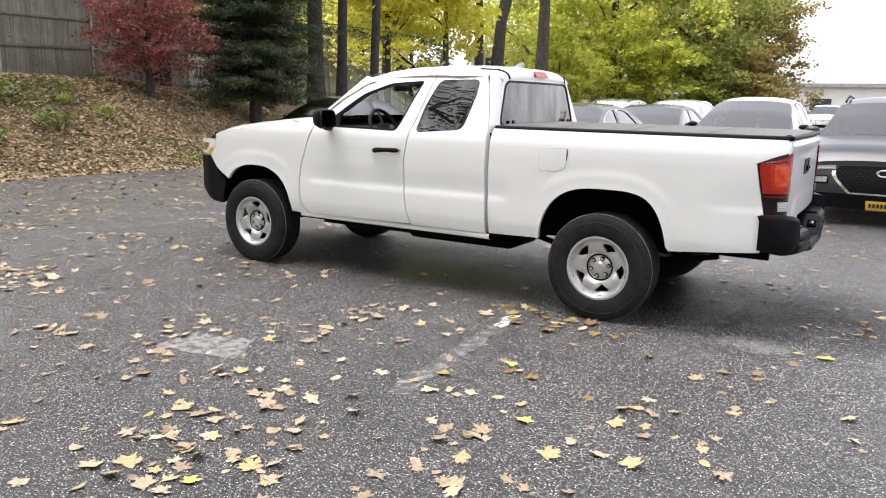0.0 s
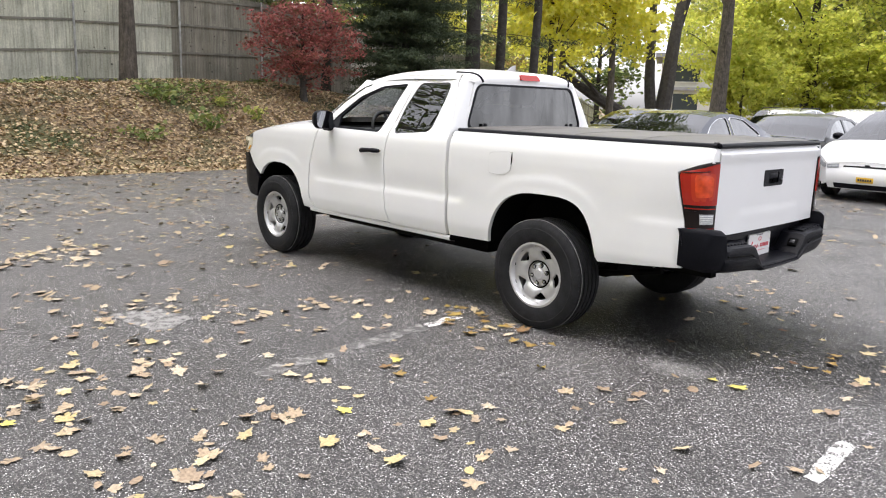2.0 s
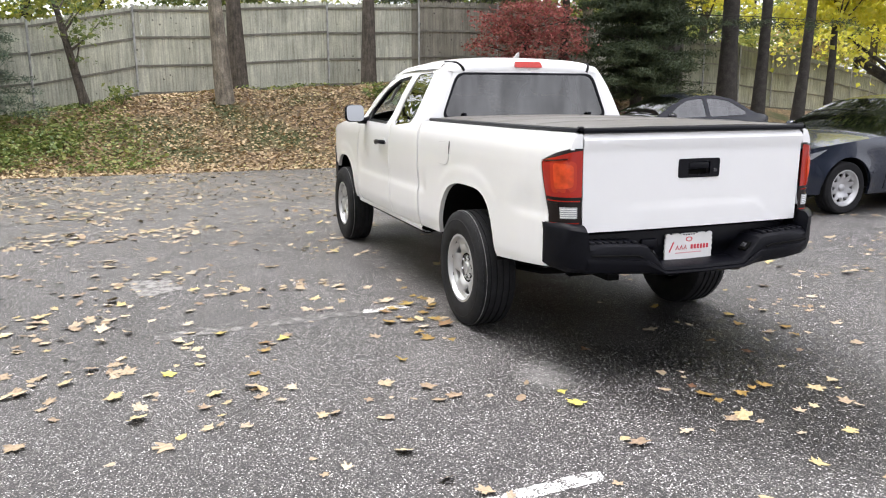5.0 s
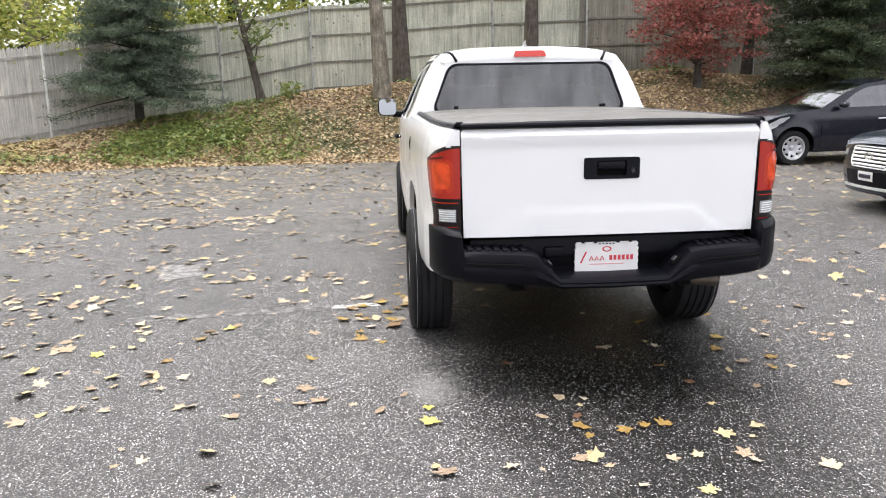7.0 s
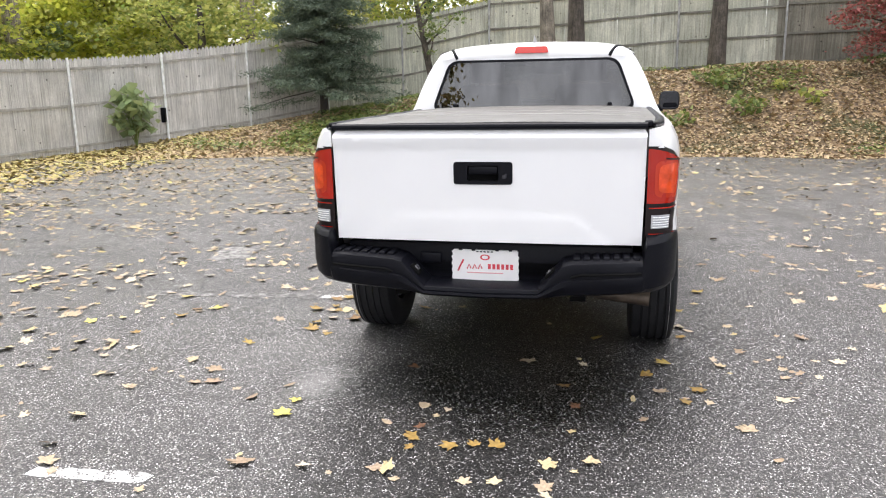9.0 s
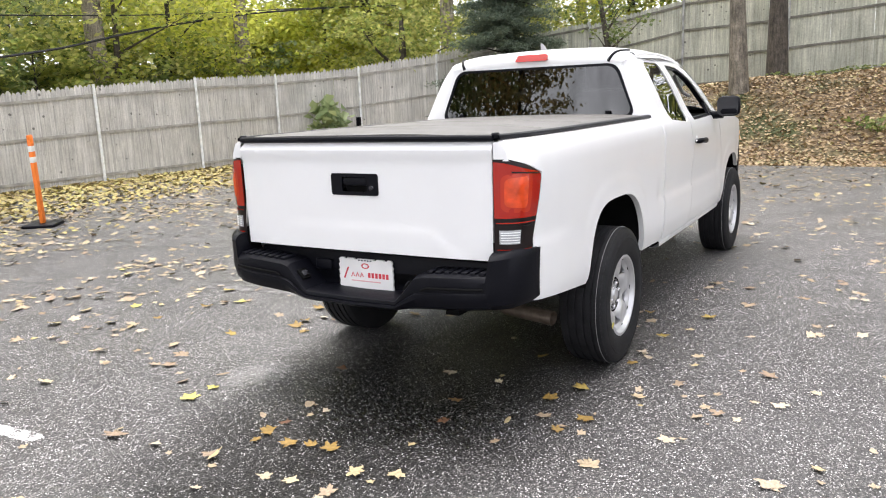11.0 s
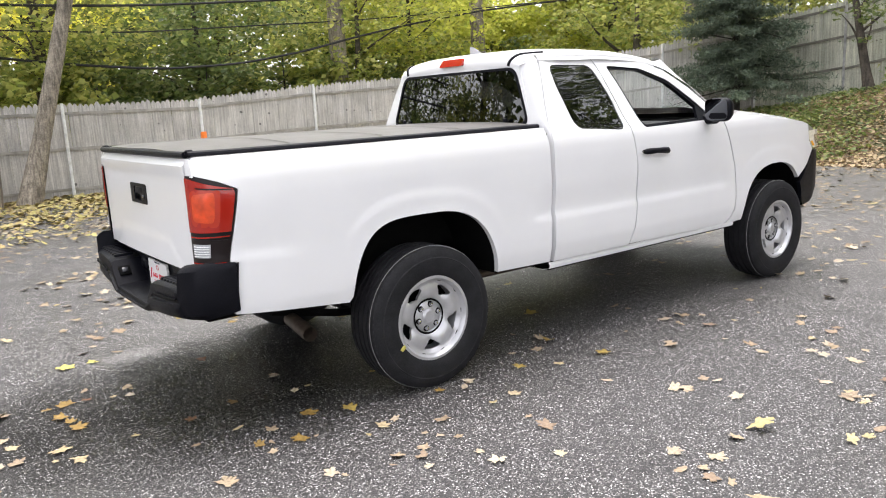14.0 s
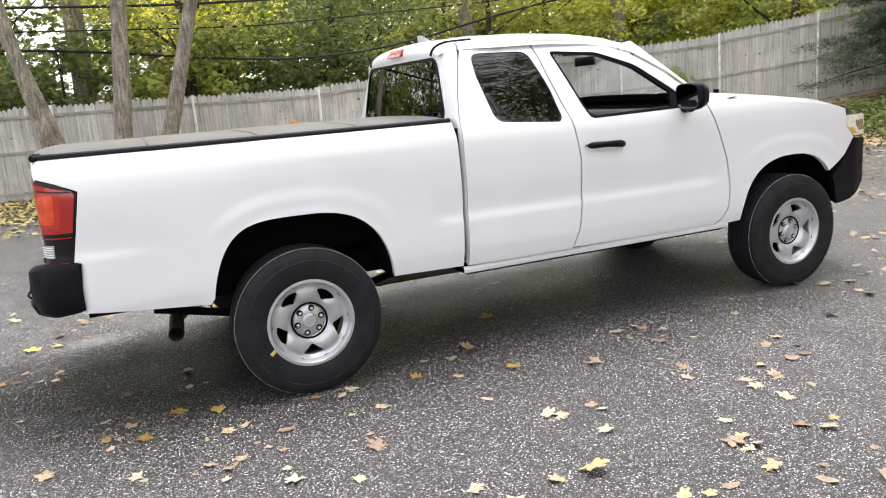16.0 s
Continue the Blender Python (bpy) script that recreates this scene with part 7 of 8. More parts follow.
for i, (x, y, h, r, bk) in enumerate(TALL):
    broad_tree(x, y, h, r, 9.0, 5.0, M_GREENLEAF, "tall bare-stemmed tree with grey bark on the bank", 31 + i, 3400, 0.26, bk, category="tree", group="tall trees on the bank")
broad_tree(-16.0, -4.0, 4.6, 0.11, 1.0, 1.0, M_GREENLEAF, "thin leaning sapling with sparse pale leaves by the fence", 41, 900, 0.11, M_BARK, lean=(0.0, -0.75), clumps=40)
# trees along the far side of the row of parked cars
ROW = [
    (-16.9, 16.0, 27, 0.30, 7.0, 4.6, M_GREENLEAF, M_BARKD, 7000), (-16.9, 17.4, 25, 0.20, 7.0, 4.0, M_GREENLEAF, M_BARKD, 5500),
    (-16.5, 18.8, 24, 0.19, 7.0, 4.0, M_GREENLEAF, M_BARKD, 5500), (-17.6, 21.4, 9, 0.17, 3.9, 2.7, M_YELLEAF, M_BARKD, 7500),
    (-16.3, 24.1, 9.5, 0.19, 4.2, 2.7, M_YELLEAF, M_BARK, 7500),
    (-15.5, 32.5, 16, 0.42, 8.0, 4.5, M_LIMELEAF, M_BARK, 9000), (-15.0, 43.0, 14, 0.38, 1.8, 5.0, M_BRIGHTLIME, M_BARKD, 22000), (-15.3, 34.8, 5.6, 0.10, 1.3, 2.0, M_BRIGHTLIME, M_BARKD, 5000), (-18.5, 44.0, 9, 0.15, 1.2, 2.8, M_BRIGHTLIME, M_BARKD, 8000),
    (-10.0, 47.0, 13, 0.30, 1.6, 5.0, M_LIMELEAF, M_BARKD, 22000), (-8.8, 52.0, 12, 0.32, 1.0, 3.9, M_RUSTLEAF, M_BARKD, 22000),
    (-22.0, 48.0, 14, 0.30, 3.0, 5.0, M_BRIGHTLIME, M_BARKD, 16000), (-28.0, 36.0, 13, 0.28, 4.5, 4.0, M_YELLEAF, M_BARK, 8000),
    (-28.0, 24.0, 12, 0.25, 4.6, 3.6, M_YELLEAF, M_BARK, 7000),
]
for i, (x, y, h, r, lo, cr, mt, bk, nl) in enumerate(ROW):
    lab = {"bright_lime_leaf": "tree with bright yellow-green leaves beyond the parked cars", "yellow_leaf": "maple with bright yellow autumn leaves", "yellow_green_leaf": "tree with yellow-green autumn leaves", "green_leaf": "tall green-leaved tree beyond the parked cars", "rusty_leaf": "tree with rusty brown autumn leaves"}[mt.name]
    broad_tree(x, y, h, r, lo, cr, mt, lab, 51 + i, nl, 0.235, bk, group="trees beyond the parked cars", clumps=110, ragged=0.55, up=0.25)
for i, (x, y, h, mt) in enumerate([(-13.4, 39.5, 6.0, M_BRIGHTLIME), (-11.3, 41.0, 5.5, M_BRIGHTLIME), (-8.9, 43.0, 5.2, M_LIMELEAF), (-6.6, 45.0, 5.0, M_RUSTLEAF)]):
    broad_tree(x, y, h, 0.10, 0.5, 2.0, mt, "low leafy tree beyond the parked cars", 951 + i, 5500, 0.22, M_BARKD, group="trees beyond the parked cars", clumps=90, ragged=0.5, limbs=8)
# trunks before the north fence and the woods behind it
for i, (x, y, r, lean, bk) in enumerate([(1.46, -11.5, 0.15, (1.9, 0.5), M_BARKP), (1.26, -11.55, 0.14, (3.2, 0.2), M_BARKP), (0.52, -11.5, 0.18, (-1.0, 0.2), M_BARKP), (-0.12, -11.5, 0.165, (-3.2, 0.4), M_BARKP)]):
    broad_tree(x, y, 12, r, 7.0, 2.4, M_LIMELEAF, "slim pale-barked tree standing before the wooden fence", 71 + i, 4000, 0.17, bk, lean=lean, group="slim trees before the fence")
rng = random.Random(77)
k = 0
for row, (off, n) in enumerate([(3.5, 10), (8.0, 10), (14.0, 11), (21.0, 12), (31.0, 17)]):
    for i in range(n):
        x = (-26 if row < 4 else -42) + i * 4.3 + rng.uniform(-1.4, 1.4) + row * 1.3
        y = -13.0 - off + rng.uniform(-1.3, 1.3) + max(0, (-12 - x)) * 0.75
        if row >= 1 and -2.5 < x < 9 and (i + row) % 3:
            continue
        if row and x > 6:
            continue
        mt = [M_LIMELEAF, M_GREENLEAF, M_LIMELEAF, M_GREENLEAF, M_GREENLEAF, M_YELLEAF][(i * 2 + row) % 6]
        if x < -9:
            mt = [M_BRIGHTLIME, M_LIMELEAF, M_LIMELEAF][(i + row) % 3]
        broad_tree(x, y, 5.2 + 2.6 * row + rng.uniform(-1, 1.2), rng.uniform(0.12, 0.26), (0.7 + 0.8 * row if row < 4 else 0.6) + rng.uniform(0, 0.8), 2.7 + 0.25 * row, mt, "woodland tree with green and yellow leaves behind the fence", 101 + k, (5600, 6400, 6500, 4200, 4200)[row], (0.145, 0.155, 0.19, 0.29, 0.36)[row], M_BARKD if k % 2 else M_BARK, group="woods behind the fence", clumps=120, ragged=0.6, limbs=6, z=0.3)
        k += 1
for i, (x, y) in enumerate([(-24, -6), (-25, 0), (-24, 6), (-27, 11), (-30, 3), (-31, -4)]):
    broad_tree(x, y, 8.5, 0.2, 1.5, 3.2, [M_LIMELEAF, M_GREENLEAF][i % 2], "woodland tree with green and yellow leaves behind the fence", 201 + i, 5500, 0.21, M_BARKD, group="woods behind the fence", clumps=110, ragged=0.6, limbs=5, z=1.5)


def leaning_tree(x, y, tips, r, label):
    """A stout tree whose stems lean out from one foot."""
    rng = random.Random(401)
    z0 = ground_z(x, y) - 0.05
    root = thing("tree", (x, y, z0), label, "tree", "trees beyond the parked cars")
    for dx, dy, dz, rr in tips:
        part("trunk", tube(limb_path((0, 0, 0), (dx, dy, dz), rng, 0.08, 9), [rr * (1.2 - 0.75 * k / 9) for k in range(10)], 10), M_BARKD, root)
        part("limb", tube(limb_path((dx * 0.6, dy * 0.6, dz * 0.62), (dx * 1.1 + 0.6, dy * 1.1 - 0.5, dz * 1.25), rng, 0.1), [rr * 0.4 * (1 - 0.8 * k / 6) for k in range(7)], 7), M_BARKD, root)
    cs = [(dx + rng.gauss(0, 1.2), dy + rng.gauss(0, 1.2), dz + rng.gauss(0.6, 0.7)) for dx, dy, dz, rr in tips for _ in range(9)]
    leaf_cloud("crown", M_YELLEAF, cs, 26, 0.6, 0.22, 402, root, aspect=0.7)


leaning_tree(-16.2, 28.0, [(-2.6, -4.0, 3.0, 0.34), (0.5, 1.2, 8.0, 0.36), (-0.6, -0.6, 8.5, 0.26)], 0.4, "old tree with leaning stems and yellow leaves")


# tall trees over the lot's open end and along the north side, which mirror in the windows
for i, (x, y, h, lo, r, mt) in enumerate([(13, -15, 15, 3.0, 4.6, M_GREENLEAF), (20, -19, 16, 3.0, 5.0, M_GREENLEAF), (27, -14, 15, 2.5, 4.8, M_RUSTLEAF), (34, -22, 15, 2.5, 5.0, M_GREENLEAF),
                                           (-22.4, -15.5, 26, 10, 5.5, M_GREENLEAF), (-14.4, -15.5, 25, 10, 5.2, M_GREENLEAF), (-9.1, -15.5, 24, 9.5, 5.0, M_LIMELEAF), (-19.0, -10.8, 25, 9.5, 5.0, M_GREENLEAF), (0.99, -16.0, 22, 9.5, 4.5, M_LIMELEAF), (-27, -9, 26, 9, 5.5, M_GREENLEAF), (-29, 2, 26, 9, 5.5, M_GREENLEAF), (-26, 16, 25, 9.5, 5.5, M_GREENLEAF), (-31, 25, 26, 10, 5.5, M_GREENLEAF)]):
    broad_tree(x, y, h, 0.26, lo, r, mt, "tall straight woodland tree with a high thin crown", 501 + i, 1500 if lo > 5 else 5500, 0.34 if lo > 5 else 0.36, M_BARKP if lo > 5 else M_BARKD, group="trees round the lot", clumps=110, ragged=0.6, limbs=12, z=0.2)
# hazy woods beyond the west fence
for i, (x, y, h, lo, mt) in enumerate([(-30, 14, 11, 2.5, M_GREENLEAF), (-33, 20, 12, 2.0, M_LIMELEAF), (-36, 27, 12, 1.5, M_GREENLEAF), (-40, 34, 13, 1.0, M_LIMELEAF), (-44, 42, 14, 0.5, M_GREENLEAF), (-36, 44, 13, 3.0, M_LIMELEAF), (-48, 52, 14, 0.5, M_RUSTLEAF)]):
    broad_tree(x, y, h, 0.25, lo, 4.4, mt, "woodland tree with green and yellow leaves behind the fence", 601 + i, 6000, 0.31, M_BARKD, group="woods behind the fence", clumps=120, ragged=0.6, limbs=6, z=0.0)
# trees behind the far building
for i, (x, y, h, mt) in enumerate([(-46, 66, 17, M_GREENLEAF), (-37, 74, 17, M_LIMELEAF), (-28, 80, 16, M_GREENLEAF), (-20, 70, 15, M_LIMELEAF), (-55, 60, 16, M_LIMELEAF)]):
    broad_tree(x, y, h, 0.3, 1.0, 5.5, mt, "far tree with green and yellow leaves behind a building", 701 + i, 5200, 0.48, M_BARKD, group="far trees", clumps=120, ragged=0.6, limbs=6, z=0.0)
# small bare trees far behind the long building
for i, (x, y, h) in enumerate([(3, 104, 8.5), (11, 108, 9.5), (14.5, 106, 8), (24, 110, 9), (33, 106, 8)]):
    broad_tree(x, y, h, 0.15, 2.5, 3.2, M_RUSTLEAF if i % 2 else M_REDLEAF, "far thin tree with dull red leaves beyond the roofs", 741 + i, 1800, 0.35, M_BARKP, group="far trees", clumps=60, ragged=0.6, limbs=9, z=0.0)
# low dense trees in the corner behind both fences
for i, (x, y, h) in enumerate([(-18.6, -15.6, 5.5), (-21.0, -17.5, 6.5), (-24.5, -19.5, 7.0), (-27.5, -22.0, 8.0), (-16.0, -17.0, 5.0), (-22.5, -13.5, 6.0)]):
    broad_tree(x, y, h, 0.12, 0.4, 2.3, (M_BRIGHTLIME, M_LIMELEAF)[i % 2], "woodland tree with green and yellow leaves behind the fence", 761 + i, 6000, 0.18, M_BARKD, group="woods behind the fence", clumps=110, ragged=0.5, limbs=6, z=0.2)
# undergrowth close behind the north fence
rng = random.Random(88)
for i in range(26):
    x = -15 + 2.0 * (i % 13) + (i // 13) + rng.uniform(-0.5, 0.5)
    broad_tree(x, -15.2 - 2.6 * (i // 13) + rng.uniform(-1.0, 0.8), rng.uniform(2.6, 3.6), 0.05, 0.2, 1.5, (M_GREENLEAF, M_LIMELEAF, M_GREENLEAF)[i % 3], "leafy green bush growing behind the wooden fence", 801 + i, 2700, 0.16, M_BARKD, category="bush", group="undergrowth behind the fence", clumps=50, limbs=7, z=0.1)

# ---- fallen leaves ----
def maple_outline():
    """Half of a five-lobed leaf as (angle from the tip, radius), turned into a whole outline."""
    half = [(0, 0.55), (9, 0.44), (15, 0.45), (26, 0.31), (38, 0.43), (50, 0.52), (59, 0.43), (69, 0.41), (84, 0.29), (104, 0.34), (118, 0.42), (134, 0.27), (158, 0.16), (176, 0.12)]
    pts = [(r * math.sin(radians(a)), r * math.cos(radians(a))) for a, r in half]
    return pts + [(-x, y) for x, y in pts[:0:-1]]


LEAF = maple_outline()
BROAD = [(0.40 * math.sin(2 * math.pi * k / 10) * (1 + 0.35 * (k % 2)), -0.48 * math.cos(2 * math.pi * k / 10)) for k in range(10)]
OVAL = [(0.30 * math.sin(2 * math.pi * k / 14) * (1 + 0.12 * (k % 2)), -0.5 * math.cos(2 * math.pi * k / 14)) for k in range(14)]


def leaf_sheet(name, places, mat, label, category, seed, outline=LEAF, curl=0.26, kind="stuff"):
    """Many lobed, slightly curled leaves; places holds (x, y, z, size, tilt)."""
    rng = np.random.default_rng(seed)
    o = np.array([(0, 0)] + list(outline), dtype=float)
    k = len(o)
    P = np.array(places, dtype=float)
    n = len(P)
    a = rng.uniform(0, 2 * math.pi, n)
    sx, sy = P[:, 3] * rng.uniform(0.65, 1.15, n), P[:, 3] * rng.uniform(0.8, 1.2, n)
    jitter = rng.normal(0, 0.035, (n, k, 2))
    jitter[:, 0] = 0
    lx, ly = (o[None, :, 0] + jitter[:, :, 0]) * sx[:, None], (o[None, :, 1] + jitter[:, :, 1]) * sy[:, None]
    r2 = (o[:, 0] ** 2 + o[:, 1] ** 2)[None, :]
    c1, c2 = rng.normal(0, curl, n)[:, None], rng.normal(0, curl, n)[:, None]
    lz = P[:, 3:4] * (np.abs(c1) * r2 + c2 * o[None, :, 0] * o[None, :, 1] * 1.5 + 0.10 * rng.random((n, k)) * r2) + 0.003
    tx, ty = rng.normal(0, 1, n)[:, None] * P[:, 4:5], rng.normal(0, 1, n)[:, None] * P[:, 4:5]
    lz = lz + lx * tx + ly * ty
    lz = lz - np.minimum(0, lz.min(1, keepdims=True)) * (P[:, 4:5] < 0.3) + 0.001
    ca, sa = np.cos(a)[:, None], np.sin(a)[:, None]
    X, Y, Z = P[:, 0:1] + lx * ca - ly * sa, P[:, 1:2] + lx * sa + ly * ca, P[:, 2:3] + lz
    verts = np.stack([X, Y, Z], axis=2).reshape(-1, 3)
    tri = np.array([(0, 1 + i, 1 + (i + 1) % (k - 1)) for i in range(k - 1)])
    faces = (tri[None] + (np.arange(n) * k)[:, None, None]).reshape(-1, 3)
    me = bpy.data.meshes.new(name)
    me.vertices.add(len(verts))
    me.vertices.foreach_set("co", verts.ravel())
    me.loops.add(len(faces) * 3)
    me.loops.foreach_set("vertex_index", faces.ravel())
    me.polygons.add(len(faces))
    me.polygons.foreach_set("loop_start", np.arange(len(faces)) * 3)
    me.update(calc_edges=True)
    me.materials.append(mat)
    return tagged(new(name, me), label, category, kind=kind)


def lot_leaves():
    rng = random.Random(9)
    out = []
    while len(out) < 16000:
        x, y = rng.uniform(-12, 11), rng.uniform(-11.5, 14)
        if x < interp(FOOT, y) + 0.1:
            continue
        d = 0.24 + 0.70 * smoothstep(1.5, 10.5, -x) + 0.8 * smoothstep(5.2, 8.2, -y) * smoothstep(4.0, -1.0, x)
        d *= 0.35 + 1.5 * max(0.0, 0.35 + noise.noise((x * 0.8, y * 0.8, 4.0)))
        d *= 1 - 0.5 * smoothstep(4.5, 8.0, x)
        d *= 1 - 0.45 * smoothstep(0.6, 1.6, x) * smoothstep(-2.5, -0.5, y)
        d *= 1 + 0.7 * smoothstep(-1.5, -3.0, y) * smoothstep(2.0, 0.0, x)
        if -3.9 < x < 1.1 and -0.9 < y < 0.9:
            d *= 0.22
        if rng.random() < d:
            out.append((x, y, 0.0, rng.choice((0.045, 0.055, 0.065, 0.075, 0.085, 0.095, 0.105)), rng.choice((0.03, 0.08, 0.2))))
            for _ in range(rng.choice((0, 0, 1, 2, 3)) if y < -2.2 and x < 1.0 and noise.noise((x * 1.1, y * 1.1, 9)) > 0.12 else 0):
                out.append((x + rng.gauss(0, 0.13), y + rng.gauss(0, 0.10), 0.004, rng.choice((0.07, 0.09, 0.11, 0.125)), 0.15))
            if rng.random() < 0.22:
                out.append((x + rng.gauss(0, 0.09), y + rng.gauss(0, 0.09), 0.004, rng.choice((0.07, 0.10, 0.115)), 0.12))
    for cx, cy, n, s in ((0.65, -3.65, 20, 0.2), (0.3, -3.35, 11, 0.25), (0.1, -2.85, 5, 0.3), (-0.5, -3.6, 8, 0.3), (-0.2, -3.9, 9, 0.22), (-0.85, -4.2, 8, 0.2), (-1.6, -3.6, 6, 0.4)):
        out += [(rng.gauss(cx, s), rng.gauss(cy, s), 0.004 * rng.random(), rng.choice((0.07, 0.09, 0.105, 0.12)), 0.12) for _ in range(n)]
    rng.shuffle(out)
    leaf_sheet("oval_leaves", [(x, y, z, q * 0.66, w) for x, y, z, q, w in out[::5]], M_FALLEN, "scattered tan oval leaves on asphalt", "fallen leaves", 13, OVAL)
    out = [p for i, p in enumerate(out) if i % 5]
    leaf_sheet("fallen_leaves", out, M_FALLEN, "scattered tan and yellow maple leaves on asphalt", "fallen leaves", 3, curl=0.17)


lot_leaves()


def verge_leaves():
    rng = random.Random(19)
    out = []
    while len(out) < 15000:
        x, y = rng.uniform(-17, 7), -8.0 - 4.3 * rng.random() ** 0.7
        if y > -8.2 + 0.9 * noise.noise((x * 0.4, 1, 1)) - 0.9 * smoothstep(-4, 3, x) * -1.6 or x < interp(FOOT, y) - 3.0 and y > -8.5:
            continue
        out.append((x, y, max(0.0, ground_z(x, y)) + 0.012 * rng.random(), rng.choice((0.055, 0.07, 0.09)), 0.25))
    for _ in range(2600):
        x = rng.gauss(3.2, 3.6)
        y = -9.4 + 3.4 * rng.random() ** 1.7 + 0.8 * noise.noise((x * 0.6, 3, 2))
        if y > -6.2 or noise.noise((x * 0.9, y * 0.9, 6)) < -0.25:
            continue
        out.append((x, y, 0.006 * rng.random(), rng.choice((0.05, 0.065, 0.08)), 0.2))
    leaf_sheet("leaf_drift", out, M_VERGE, "thick drift of tan and yellow leaves along the fence", "fallen leaves", 4, BROAD)
    out = []
    while len(out) < 50000:
        y = rng.uniform(-10, 14)
        f = interp(FOOT, y)
        x = f - 6.6 * rng.random() + 0.15
        out.append((x, y, max(-0.004, ground_z(x, y)) + 0.02 * rng.random(), rng.choice((0.04, 0.055, 0.072)), 0.35))
    leaf_sheet("bank_leaves", out, M_LITTERLEAF, "brown leaf litter covering the sloping bank", "fallen leaves", 5, BROAD)


verge_leaves()


def golden_leaves():
    rng = random.Random(23)
    out = []
    for cx, cy, n, s in ((-0.65, -0.95, 8, 0.22), (-0.2, -1.15, 9, 0.2), (0.35, -1.35, 4, 0.2), (1.0, 0.8, 2, 0.25), (0.55, 0.75, 2, 0.2), (-0.9, 1.15, 5, 0.35), (0.2, -2.2, 4, 0.4)):
        out += [(rng.gauss(cx, s), rng.gauss(cy, s), 0.002, rng.choice((0.08, 0.10, 0.12)), 0.1) for _ in range(n)]
    leaf_sheet("golden_leaves", out, M_GOLD, "golden and orange maple leaves on damp asphalt", "fallen leaves", 24)


golden_leaves()
# single leaves that stand out by their colour
for i, (x, y, s, mt) in enumerate([(1.426, -0.895, 0.165, M_FALLENY), (1.27, -0.89, 0.07, M_FALLENY), (0.29, -2.70, 0.10, M_FALLENY), (1.543, -0.245, 0.10, M_FALLENO), (1.44, -0.25, 0.08, M_FALLENB), (1.64, -0.25, 0.07, M_FALLENO), (-0.10, -2.05, 0.11, M_FALLENY),
                                  (-0.30, -1.05, 0.10, M_FALLENO), (-0.14, -1.02, 0.09, M_FALLENO), (1.60, -0.07, 0.09, M_FALLENO), (1.58, 0.02, 0.07, M_FALLENO), (1.57, 0.11, 0.10, M_FALLENO), (-0.55, -3.95, 0.12, M_FALLENY), (1.12, 0.42, 0.09, M_FALLENB), (0.75, -0.45, 0.08, M_FALLENB),
                                  (0.68, 0.75, 0.11, M_FALLENO), (0.82, 0.98, 0.09, M_FALLENO), (0.03, 0.97, 0.08, M_FALLENO)]):
    yel = mt is M_FALLENY
    ob = leaf_sheet("fallen_leaf", [(0, 0, 0.003, s, 0.05)], mt, "bright yellow maple leaf lying on wet asphalt" if yel else "brown wet leaf lying on asphalt" if mt is M_FALLENB else "mustard orange maple leaf lying on wet asphalt", "leaf", 60 + i, kind="")
    ob.location = (x, y, 0)


# ---- ivy and small plants on the bank ----
def ivy():
    rng = random.Random(29)
    out = []
    while len(out) < 6500:
        y = rng.uniform(-9.6, 8)
        x = interp(FOOT, y) - 0.1 - 6.0 * rng.random()
        n = noise.noise((x * 0.45, y * 0.45, 12.0))
        green = smoothstep(0.20, 0.50, 0.8 * n + 0.60 * smoothstep(2.8, 1.2, abs(y + 5.2)) * smoothstep(1.0, 2.2, interp(FOOT, y) - x) + 0.08)
        if rng.random() < green:
            out.append((x, y, ground_z(x, y) + 0.04 + 0.08 * rng.random(), rng.choice((0.05, 0.065, 0.085)), 0.35))
    while len(out) < 9500:
        y = rng.uniform(-7.6, -3.6)
        x = interp(FOOT, y) - rng.uniform(0.9, 4.2)
        d = math.hypot((interp(FOOT, y) - x - 2.3) / 1.5, (y + 5.6) / 1.8) + 0.5 * noise.noise((x * 1.1, y * 1.1, 5.0))
        if rng.random() < 1 - smoothstep(0.5, 1.05, d):
            out.append((x, y, ground_z(x, y) + 0.06 + 0.10 * rng.random(), rng.choice((0.05, 0.065, 0.085)), 0.35))
    leaf_sheet("ground_ivy", out, M_IVY, "patches of green ivy and weeds on the bank", "ivy", 6, BROAD)


ivy()


def weed(x, y, height, spread, n, mat, label, seed, size):
    """A small broad-leaved plant: a few stems, with leaves about them."""
    rng = random.Random(seed)
    z = max(0.0, ground_z(x, y))
    root = thing("plant", (x, y, z), label, "plant")
    cs = []
    for k in range(7):
        a = 2 * math.pi * k / 7 + rng.random()
        tip = (math.cos(a) * spread * rng.uniform(0.3, 1), math.sin(a) * spread * rng.uniform(0.3, 1), height * rng.uniform(0.6, 1))
        part("stem", tube([(0, 0, 0), (tip[0] * 0.4, tip[1] * 0.4, tip[2] * 0.6), tip], [0.012, 0.008, 0.004], 5), M_IVY, root)
        cs += [tuple(c * f for c in tip) for f in (0.45, 0.7, 0.9, 1.0)]
    leaf_cloud("leaves", mat, cs, max(1, n // len(cs)), spread * 0.22, size, seed, root, aspect=0.75)


